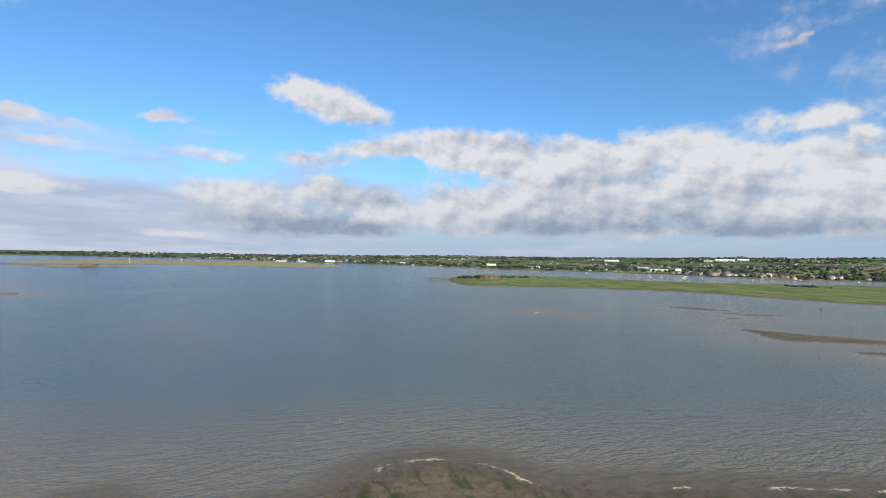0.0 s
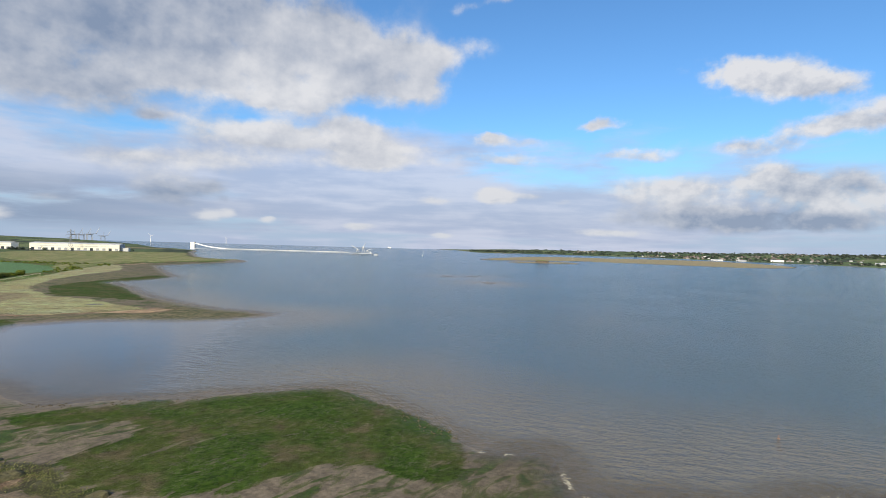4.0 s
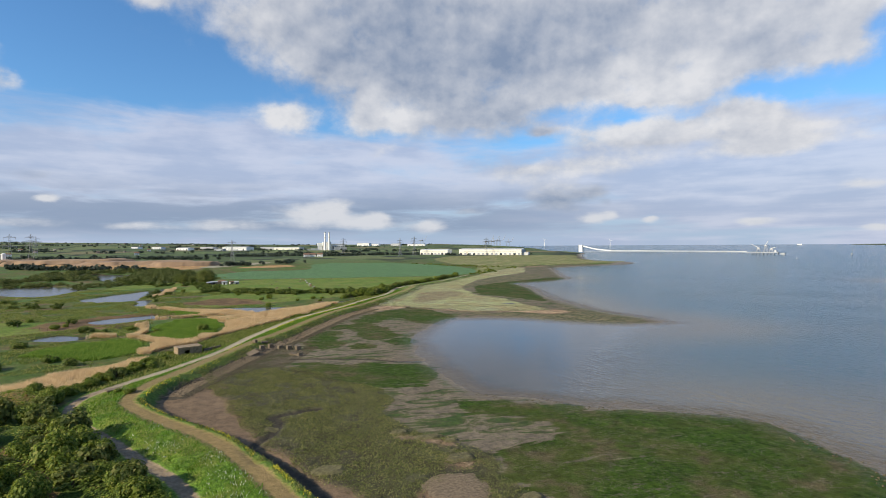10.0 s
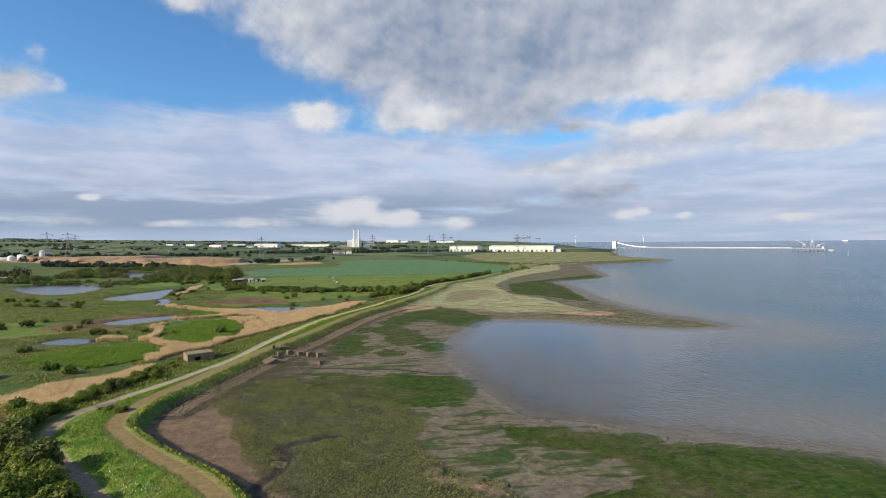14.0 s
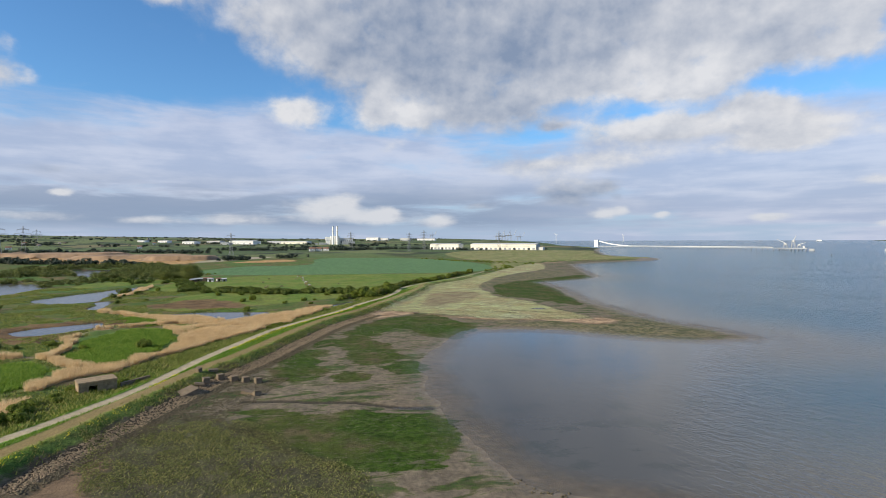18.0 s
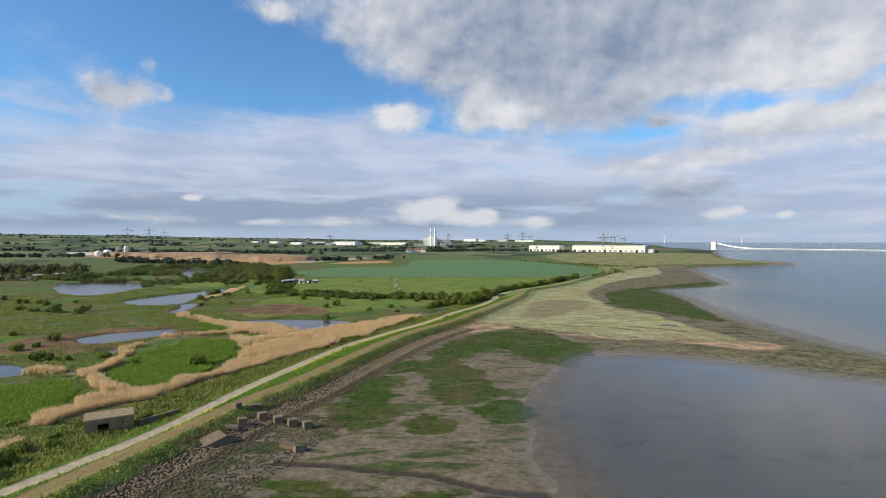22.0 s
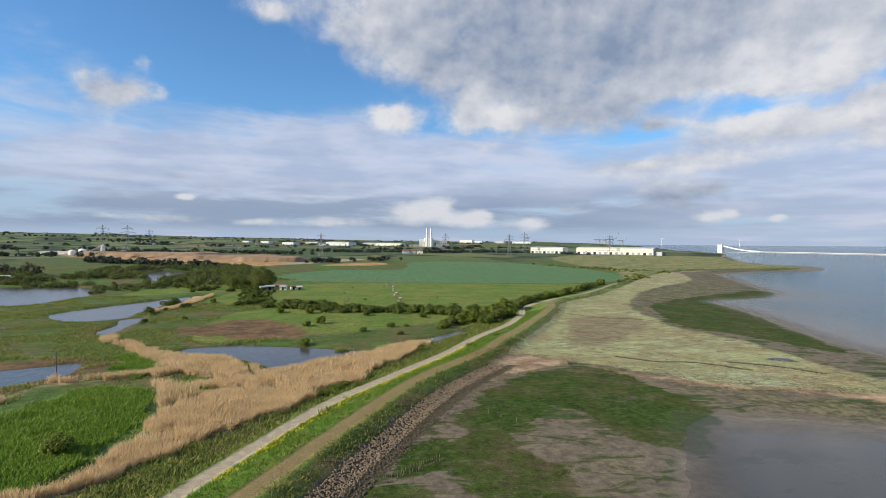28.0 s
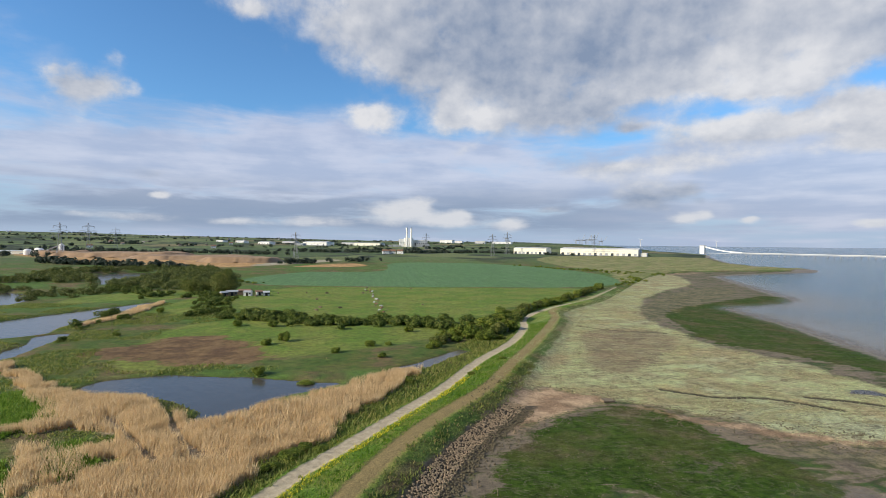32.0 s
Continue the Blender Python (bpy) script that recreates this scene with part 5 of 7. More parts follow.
blades("seaward_grass", x[:11000], y[:11000], 0.42, 0.2, 2, 0.4, SCRUB_GRASS, "rough weeds on the seaward slope of the wall", "grass")
x, y = scatter(60000, -60, 60, -50, 60, lambda x, y: ((wall_side(x, y) > -3.1) & (wall_side(x, y) < -2.1)) * (vnoise(x, y, 3, 46, 3) > 0.44))
blades("yellow_weeds", x[:1000], y[:1000], 0.35, 0.12, 2, 0.4, YELLOW, "yellow flowering weeds along the edge of the path", "flowers")
x, y = scatter(60000, -40, 40, 70, 200, lambda x, y: ((lookup(G_TRACK, x, y) > 1.3) & (lookup(G_TRACK, x, y) < 2.8) & (line_distance(x, y, TRACK_LINE)[1] < 0)) * (vnoise(x, y, 7, 47, 3) > np.where((y > 116) & (y < 160), 0.12, 0.55)))
blades("yellow_verge", x[:4200], y[:4200], 0.34, 0.12, 3, 0.4, YELLOW, "band of yellow flowers beside the gravel track", "flowers")
x, y = scatter(120000, -75, 60, 36, 240, lambda x, y: ((wall_side(x, y) > 7) & (wall_side(x, y) < 20) & (lookup(G_TRACK, x, y) > 1.7) & (lookup(COVER["reed"], x, y) < 0.5) & (lookup(G_POND, x, y) < -1)) * 1.0)
blades("rough_verge", x[:22000], y[:22000], 0.7, 0.24, 2, 0.4, SEDGE, "tussocky rough grass and weeds behind the wall", "grass")
x, y = scatter(150000, -48, 20, -62, 52, lambda x, y: (lookup(COVER["near_marsh"], x, y) > -0.5) * (lookup(G_CREEK, x, y) > 1.3) * (lookup(COVER["sand"], x, y) < 0) * (0.25 + 0.75 * (vnoise(x, y, 5, 48, 3) > 0.42)))
blades("marsh_cushions", x[:34000], y[:34000], 0.20, 0.20, 2, 0.6, CUSHION, "low olive salt marsh plants on the mud", "marsh plants")
x, y = scatter(170000, 20, 170, 145, 400, lambda x, y: (lookup(COVER["saltmarsh"], x, y) > 0) * (lookup(COVER["spit_pool"], x, y) < -0.5) * np.where(lookup(COVER["brown_marsh"], x, y) > 0, 0.12, 1.0) * (0.2 + 0.8 * (vnoise(x, y, 9, 49, 3) > 0.46)))
blades("salt_marsh", x[:22000], y[:22000], 0.16, 0.26, 2, 0.7, PALE_MARSH, "pale grey-green salt marsh plants on the spit", "marsh plants")
x, y = scatter(260000, -210, -10, 60, 330, lambda x, y: (wall_side(x, y) > 14) * (lookup(COVER["pasture"], x, y) < 0) * (lookup(COVER["reed"], x, y) < 0) * (lookup(COVER["green_bed"], x, y) < 0) * (lookup(G_POND, x, y) < -0.4) * (vnoise(x, y, 11, 50, 3) > 0.47))
blades("grazing_tussocks", x[:46000], y[:46000], 0.45, 0.30, 2, 0.5, SEDGE, "tussocky grazing marsh with rushes", "grass")

# bushes
KINDS = [bush_kind(101 + i, 1900, 1.25, 0.075, LEAF, label="dense green hawthorn scrub with dark gaps", lobes=10) for i in range(4)]
KINDS_TREE = [bush_kind(141 + i, 4200, 1.3, 0.038, LEAF_PALE, "willow_tree", "broad pale willow tree beside the sheds", "tree", 16) for i in range(3)]
KINDS_PALE = [bush_kind(121 + i, 900, 1.35, 0.11, LEAF_PALE, label="pale green willow bush", lobes=9) for i in range(3)]
THICKET = smooth([(-66, 37), (-61.5, 28), (-58, 18), (-51, 8), (-43, -4), (-36, -14), (-31, -21), (-27, -29), (-24, -37), (-22, -50), (-40, -60), (-70, -30), (-98, 15), (-88, 38)], True)
lx, ly = scatter(90000, -98, -22, -58, 38, lambda x, y: inside(x, y, THICKET) * (vnoise(x, y, 14, 61, 2) < 0.66) * (lookup(COVER["dead"], x, y) < 0.5))
lx, ly = lx[:30000], ly[:30000]
lz = lookup(GZ, lx, ly) + (0.7 + 2.1 * vnoise(lx, ly, 5, 62, 3)) * rng.uniform(0.75, 1.0, len(lx))
v, f = leaf_quads(np.stack([lx, ly, lz], 1), np.tile((-0.3, 0.0, 1.0), (len(lx), 1)), 0.24, rng)
tagged(new("bramble_cover", mesh_from("bramble_cover", v, f, LEAF)), "continuous cover of green brambles between the bushes", "brambles", kind="stuff")
placed = []
tries = 0
while len(placed) < 125 and tries < 6000:
    tries += 1
    px, py = rng.uniform(-98, -22), rng.uniform(-58, 38)
    size = rng.uniform(1.5, 3.4)
    if not inside(np.array([px]), np.array([py]), THICKET)[0] or vnoise(np.array([px]), np.array([py]), 14, 61, 2)[0] > 0.68 or height(px, py) < 0 or lookup(COVER["dead"], np.array([px]), np.array([py]))[0] > 0 or lookup(G_TRACK, np.array([px]), np.array([py]))[0] < 0.9 + 0.42 * size:
        continue
    if any((px - a) ** 2 + (py - b) ** 2 < (0.56 * (size + c)) ** 2 for a, b, c in placed):
        continue
    placed.append((px, py, size))
    put(KINDS[len(placed) % 4] if rng.uniform() < 0.75 else KINDS_PALE[len(placed) % 3], px, py, size, rng.uniform(0.95, 1.4), "dense green scrub bush in the thicket behind the wall", "thicket scrub")


def row_of(line, every, size, jitter, tall, label, group, pale=0.3, kinds=None):
    l = smooth(line)
    seg = np.hypot(*np.diff(l, axis=0).T)
    at = np.concatenate([[0], np.cumsum(seg)])
    d = 0.0
    while d < at[-1]:
        px, py = np.interp(d, at, l[:, 0]) + rng.normal(0, jitter), np.interp(d, at, l[:, 1]) + rng.normal(0, jitter)
        s = size * rng.uniform(0.6, 1.35)
        pool = kinds if kinds else KINDS_PALE if rng.uniform() < pale else KINDS
        put(pool[rng.integers(len(pool))], px, py, s, tall * rng.uniform(0.8, 1.2), label, group)
        d += every * rng.uniform(0.6, 1.5)


row_of([(-61.5, 34), (-61, 27), (-60, 20), (-54.5, 9.5), (-46.5, -3), (-40, -12), (-35, -20), (-31, -28)], 2.1, 2.1, 0.6, 1.1, "dense green scrub bush overhanging the track", "thicket scrub", 0.2)
row_of([(-62, 35), (-57, 46), (-53, 58), (-48, 69)], 2.2, 1.8, 1.0, 0.85, "low scrub bush beside the gravel track", "trackside scrub", 0.1)
row_of([(22, 242), (33, 236), (40, 246), (46, 262), (56, 284), (70, 304), (92, 334), (118, 372), (140, 402)], 2.7, 2.5, 1.3, 0.95, "green bush in the hedge beside the track", "track hedge")
row_of([(14, 226), (24, 238), (34, 250), (43, 266), (50, 282)], 2.8, 3.0, 1.5, 1.0, "large green hawthorn bush in the hedge beside the track", "track hedge")
row_of([(-100, 384), (-92, 380), (-84, 379), (-76, 378)], 4.2, 6.4, 2.0, 1.2, "broad pale willow tree beside the sheds", "farm trees", 0.9, KINDS_TREE)
BUSHES_NEAR = [(-46.5, 120, 2.2, 1.1), (-62, 122, 1.5, 0.8), (-73, 130, 1.8, 0.9), (-76, 134, 1.5, 0.8), (-102, 141, 2.0, 0.9), (-38, 80.6, 1.5, 0.7), (-40.4, 81.4, 1.3, 0.8), (-50, 72, 1.3, 0.7), (-49, 77, 1.2, 0.8),
                        (-47, 28, 1.5, 0.6), (-50, 31, 1.1, 0.6), (-12, 150, 1.9, 0.6), (-10.5, 152.5, 1.6, 0.6)]
BUSHES_FAR = [(-14, 146.5, 1.5, 0.6), (6.5, 187, 1.6, 0.7), (-8, 151, 1.3, 0.7), (-27, 236, 2.2, 1.1), (-31, 231, 1.8, 1.0), (-11, 219, 1.6, 0.9),
                        (-2, 227, 1.6, 1.0), (1, 212, 1.3, 0.9), (3, 228, 1.2, 0.8), (-26, 197, 1.9, 0.9), (-15, 190, 1.9, 0.5), (14, 222, 1.3, 0.9), (20, 190, 1.0, 0.8), (-120, 166, 1.8, 0.9), (-100, 146, 1.6, 0.9), (-35, 262, 2.2, 1.0),
                        (30, 203, 1.0, 0.7), (-47, 264, 2.0, 1.0), (23, 232, 1.9, 0.9), (10, 250, 1.8, 1.0), (-85, 300, 2.0, 0.9), (-78, 248, 1.4, 0.8)]
for px, py, s, tall in BUSHES_NEAR + BUSHES_FAR:
    put(KINDS[int(abs(px * 7 + py)) % 4], px, py, s, tall, "single round green bush on the marsh")


def trees_at(name, x, y, size, tall, count, leaf, mat, label, category="trees"):
    """Many far crowns with stems as one object."""
    vs, fs, start = [], [], 0
    z = lookup(GZ, x, y)
    for i in range(len(x)):
        s = size * rng.uniform(0.6, 1.4)
        p, d = crown_points(rng, count, 5, tall)
        v, f = leaf_quads(p, d, leaf, rng)
        vs.append(v * s + (x[i], y[i], z[i] - 0.2))
        fs.append(f + start)
        start += len(v)
        stem = np.array([(-0.05, 0, -0.05), (0.05, 0, -0.05), (0.03, 0, 0.6 * tall), (-0.03, 0, 0.6 * tall)]) * s + (x[i], y[i], z[i])
        vs.append(stem)
        fs.append(np.arange(4)[None] + start)
        start += 4
    return tagged(new(name, mesh_from(name, np.vstack(vs), np.vstack(fs), mat)), label, category, kind="stuff")


def in_area(count, outline, away_from_water=2.0):
    l = smooth(outline, True)
    lo, hi = l.min(0), l.max(0)
    x, y = rng.uniform(lo[0], hi[0], count * 4), rng.uniform(lo[1], hi[1], count * 4)
    m = inside(x, y, l) & (lookup(G_POND, x, y) < -away_from_water) & (lookup(G_SEA, x, y) > 3)
    return x[m][:count], y[m][:count]


def along(line, count, spread):
    l = smooth(line)
    at = np.concatenate([[0], np.cumsum(np.hypot(*np.diff(l, axis=0).T))])
    d = rng.uniform(0, at[-1], count)
    return np.interp(d, at, l[:, 0]) + rng.normal(0, spread, count), np.interp(d, at, l[:, 1]) + rng.normal(0, spread, count)


x, y = in_area(760, [(-262, 402), (-200, 392), (-150, 400), (-118, 392), (-100, 410), (-98, 470), (-130, 560), (-150, 600), (-190, 610), (-235, 575), (-258, 540), (-240, 440)], 3)
m = ~((x > -228) & (x < -160) & (y > 386) & (y < 436))
trees_at("lakeside_woodland", x[m], y[m], 3.3, 1.25, 170, 0.115, WOOD_LEAF, "thick green willow woodland round the lakes")
x, y = in_area(150, [(-420, 330), (-300, 380), (-250, 405), (-245, 440), (-300, 490), (-450, 430)], 3)
trees_at("marsh_woodland", x, y, 4.0, 1.3, 150, 0.13, WOOD_LEAF, "thick green woodland beyond the lake")
x, y = along([(-345, 474), (-315, 470), (-290, 472), (-272, 478)], 46, 6)
trees_at("pine_row", x, y, 4.2, 1.9, 90, 0.2, PINE, "row of dark pines behind the yard")
x, y = along([(-250, 404), (-230, 397), (-205, 391), (-186, 398)], 60, 5)
trees_at("willow_fringe", x, y, 2.4, 1.1, 150, 0.12, WOOD_LEAF, "low grey-green willows along the lake shore")
x, y = along([(-50, 288), (-40, 282), (-30, 274), (-20, 268), (-4, 268), (10, 268), (20, 258), (30, 262), (46, 270)], 150, 4.4)
trees_at("pasture_scrub", x, y, 2.7, 1.05, 420, 0.105, HAZED_HEDGE_LEAF, "band of hawthorn scrub along the pasture", "scrub")
x, y = along([(-90, 372), (-76, 340), (-72, 312), (-64, 296), (-54, 284)], 60, 3.6)
x2, y2 = along([(-104, 300), (-98, 270), (-90, 240), (-84, 214)], 14, 4)
x4, y4 = along([(-98, 350), (-108, 362), (-124, 376), (-150, 392)], 40, 5)
x5, y5 = along([(-106, 58), (-94, 64), (-84, 69), (-76, 74)], 16, 3.0)
x6, y6 = along([(-150, 148), (-126, 152), (-106, 156)], 12, 4.0)
x7, y7 = along([(-220, 250), (-190, 262), (-150, 232), (-128, 214)], 18, 6.0)
x8, y8 = along([(-82, 130), (-84, 122), (-96, 104), (-120, 96)], 9, 4.0)
x, y = np.concatenate([x, x2, x4, x5, x6, x7, x8]), np.concatenate([y, y2, y4, y5, y6, y7, y8])
m = lookup(G_POND, x, y) < -2.5
trees_at("marsh_scrub", x[m], y[m], 2.4, 1.0, 380, 0.11, HAZED_HEDGE_LEAF, "scattered hawthorn scrub on the grazing marsh", "scrub")
x, y = in_area(36, [(-170, 332), (-150, 345), (-135, 372), (-150, 384), (-176, 372), (-165, 350)], -1)
trees_at("lakeside_scrub", x, y, 2.6, 1.0, 160, 0.12, WOOD_LEAF, "low scrub on the lake shore")
X, Y = [], []
for l, c, sp in (([(-640, 1130), (-480, 1120), (-330, 1110), (-160, 1010)], 130, 10), ([(-220, 1290), (-60, 1240), (60, 1230), (180, 1260), (330, 1270)], 200, 16), 
                 ([(-360, 700), (-260, 640), (-180, 600)], 70, 6), ([(-700, 820), (-560, 880), (-420, 880)], 60, 12), ([(330, 1128), (450, 1118), (560, 1120)], 40, 6), ([(-110, 700), (-40, 740), (-10, 790)], 22, 6),
                 ):
    a, b = along(l, c, sp)
    X.append(a), Y.append(b)
trees_at("hedgerow_trees", np.concatenate(X), np.concatenate(Y), 5.0, 1.25, 60, 0.26, HAZED_LEAF, "dark green hedgerow trees between the fields")
x, y = along([(-100, 470), (-90, 450), (-74, 434)], 14, 2.5)
x2, y2 = along([(150, 690), (196, 600), (212, 540), (200, 470), (165, 430)], 60, 4)
x3, y3 = along([(205, 600), (236, 560), (262, 545)], 40, 6)
trees_at("field_edge_scrub", np.concatenate([x, x2, x3]), np.concatenate([y, y2, y3]), 1.7, 1.0, 70, 0.22, LEAF, "low scrub along the edge of the crop field")
X, Y = [], []
for i in range(95):
    az, r0 = rng.uniform(-52, 14), rng.uniform(1250, 4300)
    cx, cy = -8 + r0 * math.sin(radians(az)), -60 + r0 * math.cos(radians(az))
    a = rng.normal(0, 0.35)
    k = int(rng.uniform(5, 16))
    d = rng.uniform(-0.5, 0.5, k) * rng.uniform(80, 420)
    X.append(cx + d * math.cos(a) + rng.normal(0, 8, k)), Y.append(cy + d * math.sin(a) + rng.normal(0, 8, k))
X, Y = np.concatenate(X), np.concatenate(Y)
m = (lookup(G_WALL, X, Y) > 60)
trees_at("distant_trees", X[m], Y[m], 6.8, 1.0, 26, 0.38, HAZED_LEAF, "distant dark trees and hedges on the hills")
az, r0 = np.radians(rng.uniform(58, 142, 6400)), rng.uniform(1500, 4500, 6400)
X, Y = -8 + r0 * np.sin(az), -60 + r0 * np.cos(az)
m = (lookup(G_FAR, X, Y) > 25) & (vnoise(X, Y, 260, 71, 3) > 0.44)
trees_at("far_shore_trees", X[m][:2800], Y[m][:2800], 7.5, 1.0, 20, 0.42, HAZED_LEAF, "dark trees along the far shore and hills")
x, y = along([(789, -788), (771, -834), (775, -800)], 22, 14)
x2, y2 = along([(832, -250), (890, -270), (930, -330), (960, -420)], 40, 12)
x, y = np.concatenate([x, x2]), np.concatenate([y, y2])
trees_at("island_scrub", x, y, 3.2, 1.0, 50, 0.3, HAZED_LEAF, "scrub on the low grassy island")
drop_kind(KINDS + KINDS_PALE + KINDS_TREE)

# ---- the stone revetment under the sea wall ----
def stone_verts(r):
    bm = bmesh.new()
    bmesh.ops.create_icosphere(bm, subdivisions=1, radius=0.5)
    v = np.array([x.co for x in bm.verts])
    f = np.array([[q.index for q in g.verts] for g in bm.faces])
    bm.free()
    v = v * r.uniform(0.7, 1.25, (len(v), 1)) * np.array([1.15, 0.9, 0.7])
    return v, f


STONES = [stone_verts(np.random.default_rng(300 + i)) for i in range(8)]
CREST_AT = np.concatenate([[0], np.cumsum(np.hypot(*np.diff(CREST_LINE, axis=0).T))])


def beside_wall(y_from, y_to, s_from, s_to, count):
    """Places on the seaward side of the wall, at a distance from its crest."""
    lo, hi = np.interp([y_from, y_to], CREST_LINE[:, 1], CREST_AT)
    d, s = rng.uniform(lo, hi, count), rng.uniform(s_from, s_to, count)
    px, py = np.interp(d, CREST_AT, CREST_LINE[:, 0]), np.interp(d, CREST_AT, CREST_LINE[:, 1])
    qx, qy = np.interp(d + 0.5, CREST_AT, CREST_LINE[:, 0]), np.interp(d + 0.5, CREST_AT, CREST_LINE[:, 1])
    long = np.hypot(qx - px, qy - py)
    return px + (qy - py) / long * s, py - (qx - px) / long * s


def heap(name, x, y, low, high, mat, parent=None, label="", category=""):
    """Many stones as one object."""
    z, vs, fs, start = lookup(GZ, x, y), [], [], 0
    a, s = rng.uniform(0, 6.28, len(x)), rng.uniform(low, high, len(x))
    for i in range(len(x)):
        v, f = STONES[i % 8]
        c, d = math.cos(a[i]), math.sin(a[i])
        w = v @ np.array([[c, d, 0], [-d, c, 0], [0, 0, 1]]) * s[i]
        vs.append(w + (x[i], y[i], z[i] + s[i] * 0.24))
        fs.append(f + start)
        start += len(v)
    ob = new(name, mesh_from(name, np.vstack(vs), np.vstack(fs), mat))
    ob.parent = parent
    return tagged(ob, label, category, kind="stuff")


revetment = thing("stone_revetment", Matrix.Identity(4), "loose stone revetment at the foot of the sea wall", "revetment")
x, y = beside_wall(30, 176, 5.4, 8.8, 7800)
heap("dry_stone_bed", x, y, 0.15, 0.34, STONE_DRY, revetment, "pale dry loose stones", )
x, y = beside_wall(30, 174, 8.2, 11.0, 3000)
heap("weedy_stone_bed", x, y, 0.18, 0.42, STONE_WET, revetment, "dark weed-covered stones")
x, y = beside_wall(58, 88, 11.5, 21, 1500)
heap("stone_scatter", x, y, 0.15, 0.36, STONE_WET, revetment, "dark stones scattered over the mud")
x, y = beside_wall(34, 172, 10.0, 15.0, 2600)
k = rng.uniform(0, 1, len(x)) < np.exp(-(-lookup(G_WALL, x, y) - 10.0) / 1.8)
heap("toe_stone_bed", x[k], y[k], 0.14, 0.36, STONE_WET, revetment, "dark weedy stones strewn below the revetment")
stone_meshes = [mesh_from("stone", v, f, STONE_DRY) for v, f in STONES]
x, y = beside_wall(112, 150, 5.2, 8.8, 290)
z = lookup(GZ, x, y)
for i in range(len(x)):
    s = rng.uniform(0.26, 0.44)
    ob = part("stone", stone_meshes[i % 8], None, revetment)
    ob.matrix_basis = Matrix.Translation((x[i], y[i], z[i] + s * 0.24)) @ Matrix.Rotation(rng.uniform(0, 6.28), 4, "Z") @ Matrix.Diagonal((s, s, s, 1))

# pebbles and weed along the fringe of the spit
x, y = scatter(26000, 14, 130, 120, 185, lambda x, y: np.exp(-((lookup(COVER["sand"], x, y) + 2.5) / 2.0) ** 2) * 0.5)
heap("fringe_pebbles", x[:1500], y[:1500], 0.12, 0.34, STONE_WET, None, "dark pebbles and weed along the sandy fringe", "pebbles")
x, y = scatter(9000, 20, 74, -140, 20, lambda x, y: np.exp(-((lookup(G_SEA, x, y) - 1.0) / 1.6) ** 2) * (vnoise(x, y, 12, 81, 3) > 0.5))
heap("shore_pebbles", x[:1400], y[:1400], 0.14, 0.42, STONE_WET, None, "dark stones and weed at the water's edge", "pebbles")
x, y = scatter(4000, -8, 40, 60, 150, lambda x, y: (lookup(COVER["tidal"], x, y) > 7) * (vnoise(x, y, 9, 82, 2) > 0.55))
heap("mud_pebbles", x[:420], y[:420], 0.10, 0.26, STONE_WET, None, "small dark stones lying on the mud", "pebbles")



def mound(name, x, y, sx, sy, h, seed, label, category, mat, group="", rough=3.0):
    """A low bank with gullied sides."""
    n = 26
    u, v = np.meshgrid(np.linspace(-1, 1, n * 2), np.linspace(-1, 1, n))
    d = np.abs(u) ** 2.4 + np.abs(v) ** 2.4
    xx, yy = u * sx, v * sy
    edge = d + (vnoise(xx + seed * 50, yy, rough, seed, 3) - 0.5) * 0.8
    z = h * step(1.0, 0.45, edge) * (0.6 + 0.8 * vnoise(xx, yy + seed * 30, rough * 0.7, seed + 1, 3)) - 0.25 * (edge > 1)
    gx, gy = xx.ravel() + x, yy.ravel() + y
    i = np.arange(2 * n * n).reshape(n, 2 * n)
    quads = np.stack([i[:-1, :-1], i[:-1, 1:], i[1:, 1:], i[1:, :-1]], -1).reshape(-1, 4)
    ob = new(name, mesh_from(name, np.stack([gx, gy, z.ravel() + lookup(GZ, gx, gy)], 1), quads, mat, True))
    return tagged(ob, label, category, group)


SHELL = plain("shell_sand", (0.27, 0.205, 0.130), 0.95, 0.5, 2.2, bump=0.3)
TURF = plain("marsh_turf", (0.165, 0.150, 0.070), 0.95, 0.6, 1.8, bump=0.3)
mound("shell_bank", 7.5, -29.5, 4.6, 4.8, 0.12, 21, "low bare bank of pale shell sand on the marsh", "sand bank", SHELL, rough=2.0)
for i, (x, y, sx, sy, h) in enumerate(((4, -6.2, 1.6, 1.0, 0.55), (8.5, -9.6, 2.8, 0.9, 0.45), (11.8, -12.2, 1.3, 0.8, 0.4), (11, -20, 2.3, 1.5, 0.6), (16, -35, 1.6, 1.2, 0.6), (-17.5, 2.0, 1.3, 1.0, 0.35), (-9, -19, 2.6, 1.6, 0.4))):
    mound("turf_hummock", x, y, sx, sy, h * 0.7, 30 + i, "small eroded hummock of marsh turf on the mud", "hummock", TURF, "marsh hummocks", 0.8)


# ---- concrete defences ----
PILLBOX_WALL = plain("tan_concrete", (0.250, 0.188, 0.115), 0.92, 0.4, 1.2, bump=0.05)


